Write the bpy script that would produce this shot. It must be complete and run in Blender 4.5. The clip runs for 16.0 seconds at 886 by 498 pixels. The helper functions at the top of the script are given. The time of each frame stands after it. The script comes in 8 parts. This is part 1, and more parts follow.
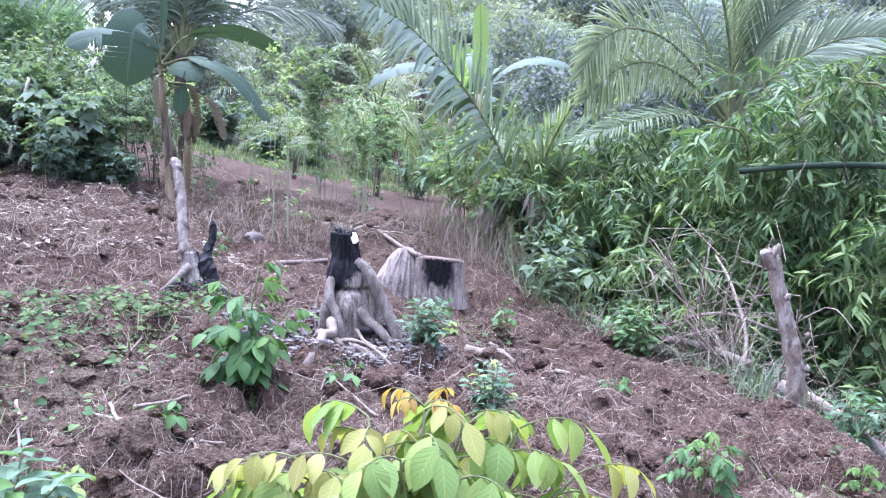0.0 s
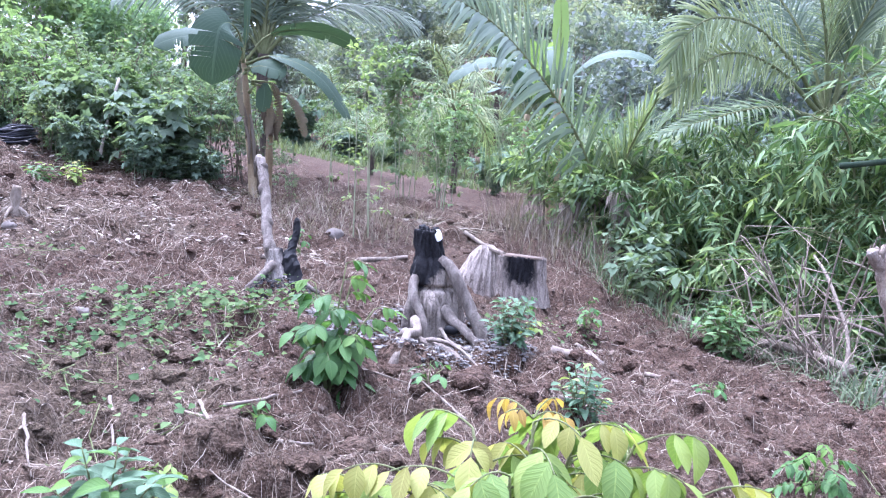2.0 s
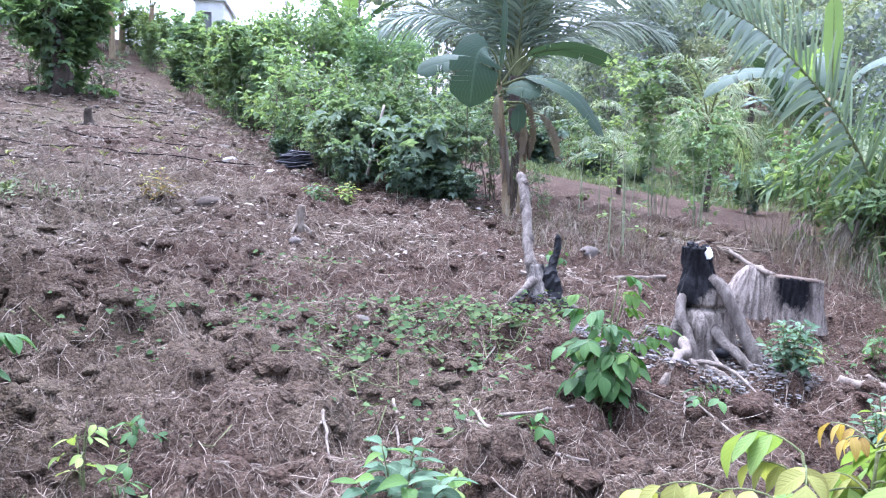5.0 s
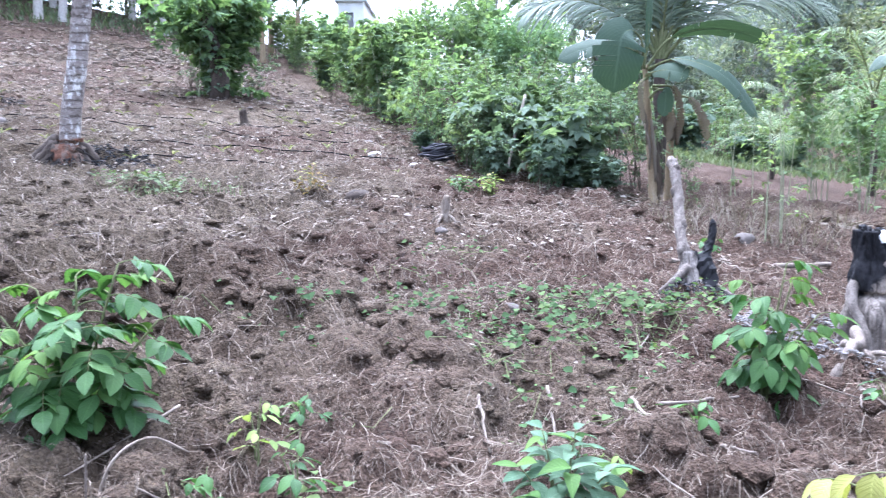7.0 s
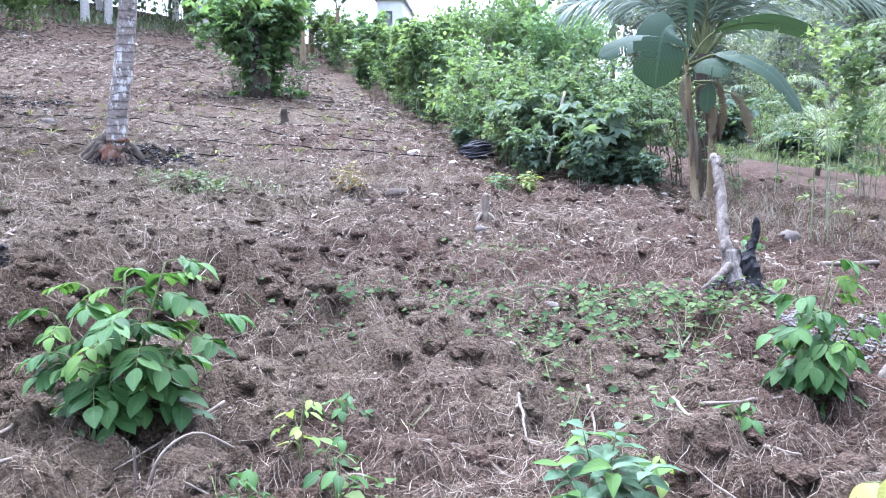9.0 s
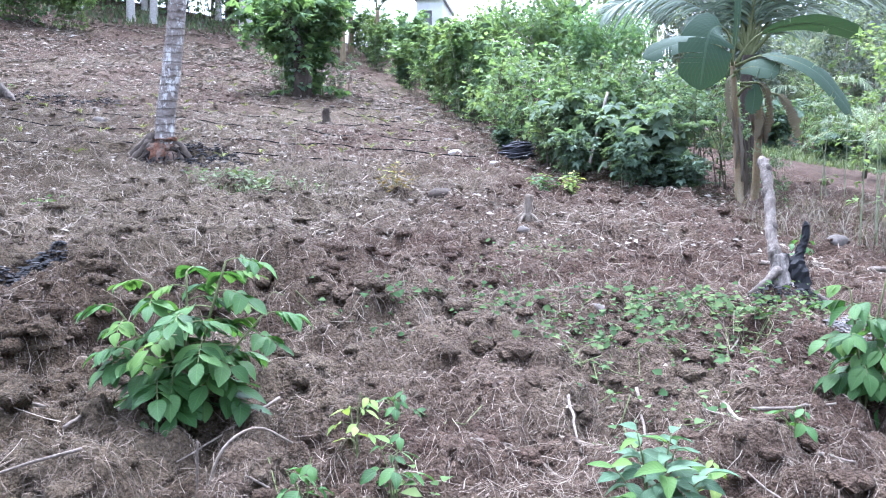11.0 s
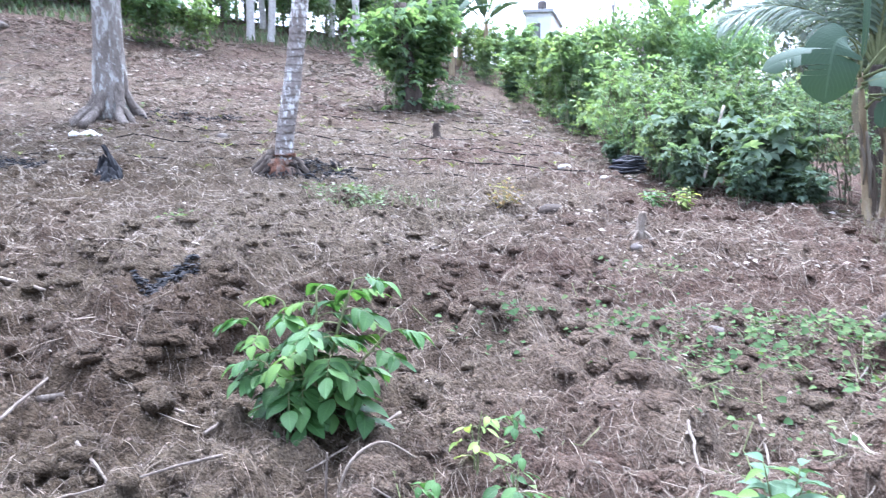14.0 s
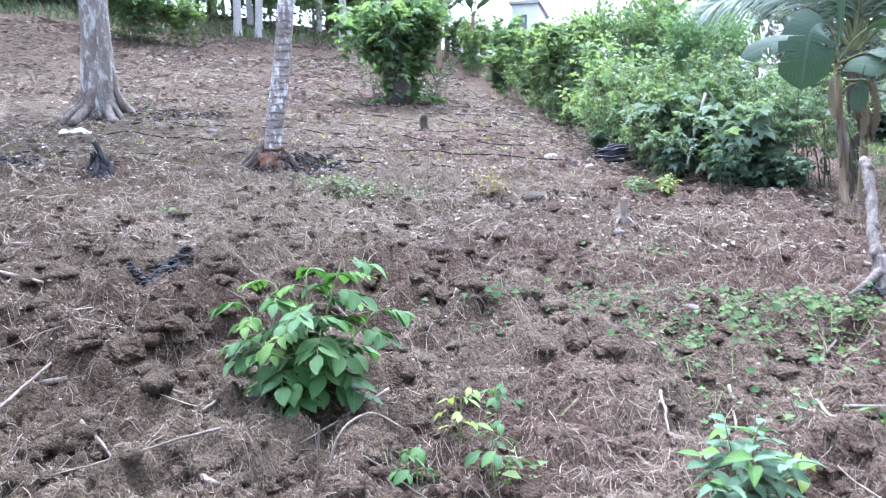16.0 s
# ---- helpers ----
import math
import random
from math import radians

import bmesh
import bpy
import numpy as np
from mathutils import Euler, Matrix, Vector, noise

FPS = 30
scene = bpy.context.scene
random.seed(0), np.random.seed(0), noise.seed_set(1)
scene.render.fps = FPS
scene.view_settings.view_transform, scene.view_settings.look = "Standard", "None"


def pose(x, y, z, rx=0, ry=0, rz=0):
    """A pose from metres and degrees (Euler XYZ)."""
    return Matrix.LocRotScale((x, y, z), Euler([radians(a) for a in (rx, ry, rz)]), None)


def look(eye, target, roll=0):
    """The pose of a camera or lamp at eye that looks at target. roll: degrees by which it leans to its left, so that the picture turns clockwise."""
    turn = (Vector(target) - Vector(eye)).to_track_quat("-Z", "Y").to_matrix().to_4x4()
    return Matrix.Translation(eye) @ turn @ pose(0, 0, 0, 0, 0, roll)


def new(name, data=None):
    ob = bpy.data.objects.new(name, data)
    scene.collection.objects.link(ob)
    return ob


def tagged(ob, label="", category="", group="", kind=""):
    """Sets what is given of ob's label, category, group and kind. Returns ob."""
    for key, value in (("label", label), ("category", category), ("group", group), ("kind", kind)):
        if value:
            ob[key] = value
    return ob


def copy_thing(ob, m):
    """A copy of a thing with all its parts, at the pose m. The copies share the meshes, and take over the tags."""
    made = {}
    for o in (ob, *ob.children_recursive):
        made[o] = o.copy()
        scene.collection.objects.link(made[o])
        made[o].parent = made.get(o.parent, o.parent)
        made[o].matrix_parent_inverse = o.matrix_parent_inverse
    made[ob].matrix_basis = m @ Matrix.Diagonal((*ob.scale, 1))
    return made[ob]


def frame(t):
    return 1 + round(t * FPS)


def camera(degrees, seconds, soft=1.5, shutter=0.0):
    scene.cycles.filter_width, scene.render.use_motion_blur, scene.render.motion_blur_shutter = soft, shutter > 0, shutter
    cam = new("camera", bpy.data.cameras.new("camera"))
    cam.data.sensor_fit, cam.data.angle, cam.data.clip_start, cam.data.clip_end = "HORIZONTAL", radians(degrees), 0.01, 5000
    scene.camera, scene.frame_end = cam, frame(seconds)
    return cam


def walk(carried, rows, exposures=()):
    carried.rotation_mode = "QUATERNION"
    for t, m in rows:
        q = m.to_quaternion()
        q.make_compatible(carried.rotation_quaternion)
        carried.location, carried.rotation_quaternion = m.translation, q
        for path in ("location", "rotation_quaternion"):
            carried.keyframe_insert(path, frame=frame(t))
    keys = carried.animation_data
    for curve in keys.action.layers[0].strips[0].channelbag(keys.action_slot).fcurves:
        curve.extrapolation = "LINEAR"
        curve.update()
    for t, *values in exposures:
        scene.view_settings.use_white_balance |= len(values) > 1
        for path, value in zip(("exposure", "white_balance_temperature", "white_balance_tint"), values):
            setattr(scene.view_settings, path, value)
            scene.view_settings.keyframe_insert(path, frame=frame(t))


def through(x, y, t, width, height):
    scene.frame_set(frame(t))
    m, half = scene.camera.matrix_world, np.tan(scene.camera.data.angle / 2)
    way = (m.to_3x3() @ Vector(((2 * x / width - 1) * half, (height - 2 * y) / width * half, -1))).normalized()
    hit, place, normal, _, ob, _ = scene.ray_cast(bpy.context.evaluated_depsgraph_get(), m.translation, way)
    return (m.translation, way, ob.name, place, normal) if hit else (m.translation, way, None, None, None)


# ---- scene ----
# ---- camera: seconds, place, yaw to the left of +y, pitch, roll
PATH = [
    (0.0, -0.000, 0.001, 1.451, -31.21, -7.31, 3.83),
    (0.5, -0.037, -0.002, 1.450, -30.33, -7.13, 3.37),
    (1.0, -0.050, 0.016, 1.440, -28.36, -7.35, 2.87),
    (1.5, -0.028, 0.052, 1.425, -26.64, -8.16, 2.76),
    (2.0, -0.012, 0.146, 1.440, -26.08, -7.89, 3.41),
    (2.5, -0.006, 0.216, 1.422, -25.70, -6.52, 3.29),
    (3.0, -0.081, 0.224, 1.427, -19.24, -5.06, 0.71),
    (3.5, -0.108, 0.221, 1.422, -14.66, -5.25, 0.50),
    (4.0, -0.121, 0.214, 1.413, -12.06, -5.72, 0.81),
    (4.2, -0.130, 0.213, 1.411, -11.46, -6.04, 1.14),
    (6.3, -0.203, 0.220, 1.376, -4.49, -8.11, 1.46),
    (6.5, -0.208, 0.224, 1.374, -3.39, -8.05, 1.22),
    (7.0, -0.229, 0.224, 1.367, 0.40, -7.91, 0.04),
    (7.5, -0.235, 0.233, 1.367, 3.50, -8.21, -0.78),
    (8.0, -0.223, 0.229, 1.366, 3.74, -8.06, -0.75),
    (8.2, -0.216, 0.229, 1.365, 3.09, -8.09, -0.39),
    (10.3, -0.293, 0.160, 1.398, 3.94, -8.12, 0.21),
    (10.5, -0.299, 0.159, 1.395, 4.60, -8.11, 0.05),
    (11.0, -0.305, 0.162, 1.393, 5.62, -8.15, -0.06),
    (11.5, -0.309, 0.143, 1.397, 6.89, -8.26, -0.50),
    (12.0, -0.310, 0.155, 1.444, 7.58, -8.58, -1.32),
    (12.5, -0.320, 0.144, 1.460, 8.91, -9.62, -1.79),
    (12.7, -0.326, 0.128, 1.462, 9.37, -11.06, -1.53),
    (13.0, -0.315, 0.171, 1.436, 6.69, -14.91, -0.12),
    (13.5, -0.341, 0.129, 1.437, 7.62, -11.10, 0.10),
    (14.0, -0.362, 0.087, 1.445, 12.96, -7.34, -0.31),
    (14.5, -0.364, 0.055, 1.446, 14.26, -6.48, -0.26),
    (15.0, -0.330, 0.028, 1.439, 16.10, -6.13, -0.83),
    (15.5, -0.264, -0.030, 1.436, 14.64, -6.25, -0.74),
    (16.0, -0.281, -0.088, 1.425, 12.40, -7.84, -1.27),
]
LENS = 56.95


def gaze(x, y, z, yaw, pitch, roll):
    """A camera pose from its place, yaw, pitch and roll in degrees."""
    a, b = radians(yaw), radians(pitch)
    ahead = Vector((-math.sin(a) * math.cos(b), math.cos(a) * math.cos(b), math.sin(b)))
    return look((x, y, z), Vector((x, y, z)) + ahead, roll)


cam = camera(LENS, 16.0, soft=1.1, shutter=0.35)
walk(cam, [(t, gaze(*row)) for t, *row in PATH], exposures=[(t, stops, 5030 if t < 3 else 5090 if t < 5 else 5070, 27.5 if t < 3 else 24.0 if t < 5 else 18.5 if t < 9 else 16.5) for t, stops in ((0.0, 2.74), (2.5, 2.80), (3.4, 2.62), (4.2, 2.59), (6.5, 2.81), (8.0, 2.88), (10.5, 2.82), (12.2, 2.83), (13.0, 3.12), (13.5, 3.22), (14.0, 3.02), (14.5, 2.90), (15.0, 2.88), (15.5, 2.91), (16.0, 2.91))])

# ---- overcast sky and a wide, weak sun
world = bpy.data.worlds.new("overcast_sky")
scene.world = world
world.use_nodes = True
wn, wl = world.node_tree.nodes, world.node_tree.links
sky = wn.new("ShaderNodeTexSky")
sky.sky_type = "NISHITA"
sky.sun_disc = False
sky.sun_elevation, sky.sun_rotation = radians(68), radians(-14)
sky.air_density, sky.dust_density, sky.ozone_density = 1.0, 6.0, 1.0
veil = wn.new("ShaderNodeHueSaturation")
veil.inputs["Saturation"].default_value = 0.28
wl.new(sky.outputs["Color"], veil.inputs["Color"])
wl.new(veil.outputs["Color"], wn["Background"].inputs["Color"])
wn["Background"].inputs["Strength"].default_value = 0.15
sun_data = bpy.data.lights.new("sun", "SUN")
sun_data.energy, sun_data.angle, sun_data.color = 1.0, radians(60), (1.0, 0.96, 0.9)
sun = new("sun", sun_data)
sun.matrix_world = look((-3, 11, 20), (-1, 3, 0))


# ---- shapes
class Shape:
    """Gathers vertices, quads and triangles into one mesh, with a UV for each vertex."""

    def __init__(self):
        self.v, self.q, self.t, self.uv, self.n = [], [], [], [], 0

    def add(self, v, quads=None, tris=None, uv=None):
        v = np.asarray(v, float).reshape(-1, 3)
        if quads is not None and len(quads):
            self.q.append(np.asarray(quads, int).reshape(-1, 4) + self.n)
        if tris is not None and len(tris):
            self.t.append(np.asarray(tris, int).reshape(-1, 3) + self.n)
        self.v.append(v)
        self.uv.append(np.zeros((len(v), 2)) if uv is None else np.asarray(uv, float).reshape(-1, 2))
        self.n += len(v)
        return self

    def mesh(self, name, material, smooth=True):
        v, uv = np.concatenate(self.v), np.concatenate(self.uv)
        q = np.concatenate(self.q) if self.q else np.zeros((0, 4), int)
        t = np.concatenate(self.t) if self.t else np.zeros((0, 3), int)
        me = bpy.data.meshes.new(name)
        me.vertices.add(len(v))
        me.vertices.foreach_set("co", v.ravel())
        corners = np.concatenate([q.ravel(), t.ravel()])
        me.loops.add(len(corners))
        me.loops.foreach_set("vertex_index", corners)
        me.polygons.add(len(q) + len(t))
        starts = np.concatenate([np.arange(len(q)) * 4, len(q) * 4 + np.arange(len(t)) * 3])
        me.polygons.foreach_set("loop_start", starts)
        me.polygons.foreach_set("use_smooth", np.full(len(q) + len(t), smooth))
        me.uv_layers.new(name="UVMap").data.foreach_set("uv", uv[corners].ravel())
        me.materials.append(material)
        me.update(calc_edges=True)
        me.validate()
        return me


def unit(a):
    a = np.asarray(a, float)
    return a / np.maximum(np.linalg.norm(a, axis=-1, keepdims=True), 1e-9)


def part(name, shape, material, parent, label="", smooth=True, m=None):
    """Links a Shape (or a mesh) as one object under a thing or a part."""
    me = shape.mesh(name, material, smooth) if isinstance(shape, Shape) else shape
    ob = new(name, me)
    ob.parent = parent
    if m is not None:
        ob.matrix_local = m
    return tagged(ob, label) if label else ob


def thing(name, place, label, category, group="", kind="", turn=0.0):
    """An empty at a thing's base."""
    ob = new(name)
    ob.empty_display_size = 0.1
    ob.matrix_world = pose(*place, 0, 0, turn)
    return tagged(ob, label, category, group, kind)


def tube(shape, path, radius, sides=8, bump=0.0, seed=0, cap=True):
    """A round limb along a path; radius is one number or one for each point."""
    p = np.asarray(path, float)
    n = len(p)
    r = np.broadcast_to(np.asarray(radius, float), (n,))
    d = unit(np.gradient(p, axis=0))
    ref = np.array([0.0, 0, 1]) if abs(d[:, 2]).mean() < 0.8 else np.array([1.0, 0, 0])
    a = unit(np.cross(d, ref))
    b = np.cross(d, a)
    th = np.linspace(0, 2 * np.pi, sides, endpoint=False)
    rs = np.random.RandomState(seed)
    wob = 1 + bump * (rs.rand(n, sides) - 0.5) * 2
    ring = p[:, None] + (r[:, None] * wob)[..., None] * (np.cos(th)[None, :, None] * a[:, None] + np.sin(th)[None, :, None] * b[:, None])
    i = np.arange(n - 1)[:, None] * sides
    j = np.arange(sides)[None]
    k = (j + 1) % sides
    quads = np.stack([i + j, i + k, i + sides + k, i + sides + j], -1).reshape(-1, 4)
    v = ring.reshape(-1, 3)
    uv = np.stack([np.tile(th / (2 * np.pi), n), np.repeat(np.linspace(0, 1, n), sides)], -1)
    tris = []
    if cap:
        v = np.concatenate([v, p[:1], p[-1:]])
        uv = np.concatenate([uv, [[0.5, 0], [0.5, 1]]])
        j = np.arange(sides)
        k = (j + 1) % sides
        tris = np.concatenate([np.stack([k, j, np.full(sides, n * sides)], -1),
                               np.stack([(n - 1) * sides + j, (n - 1) * sides + k, np.full(sides, n * sides + 1)], -1)])
    return shape.add(v, quads, tris, uv)


def bend(points, n):
    """A smooth curve of n points through the given ones (Catmull-Rom)."""
    p = np.asarray(points, float)
    p = np.concatenate([2 * p[:1] - p[1:2], p, 2 * p[-1:] - p[-2:-1]])
    t = np.linspace(0, len(p) - 3 - 1e-6, n)
    i = t.astype(int)
    f = (t - i)[:, None]
    a, b, c, d = p[i], p[i + 1], p[i + 2], p[i + 3]
    return 0.5 * (2 * b + (c - a) * f + (2 * a - 5 * b + 4 * c - d) * f**2 + (3 * b - a - 3 * c + d) * f**3)


def blade(rows=5, width=0.42, fold=0.12, droop=0.25, peak=0.45, wave=0.0, seed=0):
    """A leaf of length 1 along +y: vertices, quads, UV."""
    t = np.linspace(0, 1, rows + 1)
    w = width / 2 * np.where(t < peak, np.maximum(np.sin(np.pi / 2 * t / peak), 0) ** 0.8, np.maximum(np.cos(np.pi / 2 * (t - peak) / (1 - peak)), 0) ** 0.9)
    w = np.maximum(w, 0.004)
    z = -droop * t**2
    rs = np.random.RandomState(seed)
    v, uv = [], []
    for c, s in enumerate((-1, 0, 1)):
        v.append(np.stack([s * w, t * (1 - 0.25 * droop * t), z + abs(s) * (fold * w * 2 + wave * (rs.rand(rows + 1) - 0.5))], -1))
        uv.append(np.stack([np.full(rows + 1, c / 2.0), t], -1))
    v, uv = np.stack(v, 1).reshape(-1, 3), np.stack(uv, 1).reshape(-1, 2)
    i = np.arange(rows)[:, None] * 3 + np.arange(2)[None]
    quads = np.stack([i, i + 1, i + 4, i + 3], -1).reshape(-1, 4)
    return v, quads, uv


def palmate(lobes=5, spread=200, fold=0.15):
    """A lobed leaf with its stalk at the origin, of radius 1: vertices, quads, UV."""
    v, q, uv = [], [], []
    for k in range(lobes):
        a = radians(-spread / 2 + spread * k / (lobes - 1))
        size = 1.0 - 0.35 * abs(k - (lobes - 1) / 2) / ((lobes - 1) / 2)
        d, s = np.array([math.sin(a), math.cos(a), 0]), np.array([math.cos(a), -math.sin(a), 0])
        n = 4 * k
        v += [0 * d, d * size * 0.55 - s * 0.25 * size + [0, 0, fold * 0.4], d * size - [0, 0, fold], d * size * 0.55 + s * 0.25 * size + [0, 0, fold * 0.4]]
        q.append([n, n + 3, n + 2, n + 1])
        uv += [[0.5, 0], [0, 0.5], [0.5, 1], [1, 0.5]]
    return np.array(v), np.array(q), np.array(uv)


def scatter(shape, leaf, pos, along, normal, length, width=None):
    """Adds many leaves to a shape: each at pos, pointing along, with its upper side to normal."""
    v, quads, uv = leaf
    pos, y = np.asarray(pos, float), unit(along)
    n = len(pos)
    x = unit(np.cross(y, normal))
    z = np.cross(x, y)
    length = np.broadcast_to(np.asarray(length, float), (n,))
    width = length if width is None else np.broadcast_to(np.asarray(width, float), (n,))
    out = pos[:, None] + v[None, :, 0:1] * (x * width[:, None])[:, None] + v[None, :, 1:2] * (y * length[:, None])[:, None] + v[None, :, 2:3] * (z * length[:, None])[:, None]
    faces = quads[None] + (np.arange(n) * len(v))[:, None, None]
    return shape.add(out.reshape(-1, 3), faces.reshape(-1, 4), None, np.tile(uv, (n, 1)))


BROAD = (np.array([[0, 0, 0], [-0.33, 0.4, 0.06], [0, 1, -0.1], [0.33, 0.4, 0.06]]), np.array([[0, 3, 2, 1]]), np.array([[0.5, 0], [0, 0.5], [0.5, 1], [1, 0.5]]))


# ---- land
TABLE = np.random.RandomState(5).rand(256, 256)


def sstep(a, b, x):
    t = np.clip((np.asarray(x, float) - a) / (b - a), 0, 1)
    return t * t * (3 - 2 * t)


def vnoise(x, y):
    i, j = np.floor(x).astype(int), np.floor(y).astype(int)
    f, g = x - i, y - j
    f, g = f * f * (3 - 2 * f), g * g * (3 - 2 * g)
    a, b = TABLE[i & 255, j & 255], TABLE[(i + 1) & 255, j & 255]
    c, d = TABLE[i & 255, (j + 1) & 255], TABLE[(i + 1) & 255, (j + 1) & 255]
    return (a * (1 - f) + b * f) * (1 - g) + (c * (1 - f) + d * f) * g


def fbm(x, y, octaves=3):
    s, k, out = 1.0, 0.5, 0.0
    for n in range(octaves):
        out = out + k * vnoise(x * s + 17 * n, y * s + 5 * n)
        s, k = s * 2.03, k * 0.5
    return out / (1 - 0.5**octaves)


def lumps(x, y, cell, seed):
    """Rounded lumps of uneven size, 0 to 0.8."""
    u, v = x / cell, y / cell
    i, j = np.floor(u).astype(int), np.floor(v).astype(int)
    best = np.zeros_like(u)
    for a in (-1, 0, 1):
        for b in (-1, 0, 1):
            p, q = i + a, j + b
            jx, jy = TABLE[(p * 7 + seed) & 255, (q * 13 + 3 * seed) & 255], TABLE[(p * 11 + 2 * seed) & 255, (q * 5 + seed) & 255]
            rr = 0.3 + 0.5 * TABLE[(p * 3 + seed * 5) & 255, (q * 17 + seed) & 255]
            d2 = (u - p - jx) ** 2 + (v - q - jy) ** 2
            best = np.maximum(best, rr * np.maximum(0, 1 - d2 / rr**2) ** 0.85)
    return best


def terrain(x, y):
    """The smooth lie of the land."""
    x, y = np.asarray(x, float), np.asarray(y, float)
    xc = np.where(x > 6, 6 + 4 * np.tanh((x - 6) / 4), np.where(x < -22, -22 + 6 * np.tanh((x + 22) / 6), x))
    yc = np.where(y > 34, 34 + 6 * np.tanh((y - 34) / 6), np.where(y < -4, -4 + 3 * np.tanh((y + 4) / 3), y))
    z = -0.03 - 0.0145 * xc + 0.064 * yc - 0.00192 * xc * xc - 0.00608 * xc * yc + 0.00078 * yc * yc
    z = z - 0.22 * np.exp(-((x - 4.2) ** 2 + (y - 6) ** 2) / 2.2) + 0.24 * np.exp(-((x - 5.4) ** 2 + (y - 9.8) ** 2) / 5.0)
    z = z - 0.085 * np.clip(x - 2.4, 0, 4) * (1 - sstep(5, 8, y))
    z = z - 0.6 * sstep(0.02, 1.2, edge(x, y)) * (1 - sstep(6.5, 10, y))
    r, a = np.hypot(x, y), np.degrees(np.arctan2(x, y))
    z = z + 1.1 * sstep(22, 35, r) * sstep(26, 44, -a) * (1 - sstep(70, 100, -a))
    return z + 24 * sstep(0, 1, (r - 34) / 110) * sstep(10, 26, np.where(a > 120, 0, a))


def edge(x, y):
    """How far a place lies past the field's edge, towards the gully."""
    return x - np.interp(y, [0, 2.6, 3.1, 3.6, 4.2, 5.1, 5.8, 6.3, 8, 12], [4.6, 4.8, 4.9, 5.12, 5.4, 5.65, 5.5, 5.3, 5.15, 5.0]) - 0.06 * np.sin(4.3 * y)


def tilled(x, y):
    """1 on the freshly dug field, less up the slope, none under the bushes."""
    field = (1 - 0.2 * sstep(11, 20, np.hypot(x, y))) * (0.35 + 0.65 * sstep(-0.35, 0.1, y / np.maximum(np.hypot(x, y), 0.1)))
    return field * (1 - 0.8 * sstep(-0.3, 0.6, edge(x, y))) * (1 - 0.9 * sstep(26, 40, np.hypot(x, y)))


def clods(x, y):
    wx, wy = x + 0.14 * fbm(x * 5, y * 5), y + 0.14 * fbm(x * 5 + 40, y * 5 + 9)
    patch = (0.35 + 0.9 * sstep(0.3, 0.7, fbm(x * 0.8 + 3, y * 0.8))) * (1 + 1.25 * sstep(-0.3, -2.0, x) * sstep(7, 5, y))
    h = 0.14 * lumps(wx, wy, 0.44, 3) * patch + 0.1 * lumps(wx, wy, 0.21, 8) * (0.4 + fbm(x * 1.9, y * 1.9)) * (1 + 0.5 * sstep(-0.3, -2.0, x) * sstep(7, 5, y)) + 0.07 * lumps(wx, wy, 0.1, 21) + 0.042 * lumps(x + 0.02 * fbm(x * 30, y * 30), y, 0.052, 33)
    return h - 0.07 * sstep(0.55, 0.7, fbm(x * 2.1 + 60, y * 2.1)) + 0.03 * (fbm(x * 9, y * 9) - 0.5) + 0.03 * (fbm(x * 31, y * 31) - 0.5) - 0.1


def height(x, y):
    x, y = np.asarray(x, float), np.asarray(y, float)
    return terrain(x, y) + tilled(x, y) * clods(x, y) * sstep(0.2, 1.0, np.hypot(x, y))


def on(x, y, up=0.0):
    """A place on the ground."""
    return (x, y, float(height(np.array([x]), np.array([y]))[0]) + up)


# ---- materials
def ramp(nt, fac, stops):
    """A colour ramp fed by fac; stops are (place, colour)."""
    node = nt.nodes.new("ShaderNodeValToRGB")
    while len(node.color_ramp.elements) < len(stops):
        node.color_ramp.elements.new(0.5)
    for el, (at, col) in zip(node.color_ramp.elements, stops):
        el.position, el.color = at, (*col, 1)
    nt.links.new(fac, node.inputs["Fac"])
    return node.outputs["Color"]


def grain(nt, scale, detail=4.0, rough=0.6, stretch=(1, 1, 1), source="Object", distortion=0.0):
    """Noise in the object's own space, or in another."""
    co = nt.nodes.new("ShaderNodeTexCoord")
    mp = nt.nodes.new("ShaderNodeMapping")
    mp.inputs["Scale"].default_value = stretch
    nt.links.new(co.outputs[source], mp.inputs["Vector"])
    no = nt.nodes.new("ShaderNodeTexNoise")
    no.inputs["Scale"].default_value, no.inputs["Detail"].default_value, no.inputs["Roughness"].default_value = scale, detail, rough
    no.inputs["Distortion"].default_value = distortion
    nt.links.new(mp.outputs["Vector"], no.inputs["Vector"])
    return no.outputs["Fac"]


def math_node(nt, op, a, b):
    node = nt.nodes.new("ShaderNodeMath")
    node.operation = op
    for slot, value in zip(node.inputs, (a, b)):
        if isinstance(value, (int, float)):
            slot.default_value = value
        else:
            nt.links.new(value, slot)
    return node.outputs["Value"]


def blend(nt, fac, a, b, mode="MIX"):
    node = nt.nodes.new("ShaderNodeMix")
    node.data_type, node.blend_type = "RGBA", mode
    for slot, value in ((node.inputs[0], fac), (node.inputs[6], a), (node.inputs[7], b)):
        if isinstance(value, (int, float)):
            slot.default_value = value
        elif isinstance(value, tuple):
            slot.default_value = (*value, 1)
        else:
            nt.links.new(value, slot)
    return node.outputs[2]


def surface(name, rough=0.9, spec=0.3):
    mat = bpy.data.materials.new(name)
    mat.use_nodes = True
    nt = mat.node_tree
    bsdf = nt.nodes["Principled BSDF"]
    bsdf.inputs["Roughness"].default_value = rough
    bsdf.inputs["Specular IOR Level"].default_value = spec
    return mat, nt, bsdf


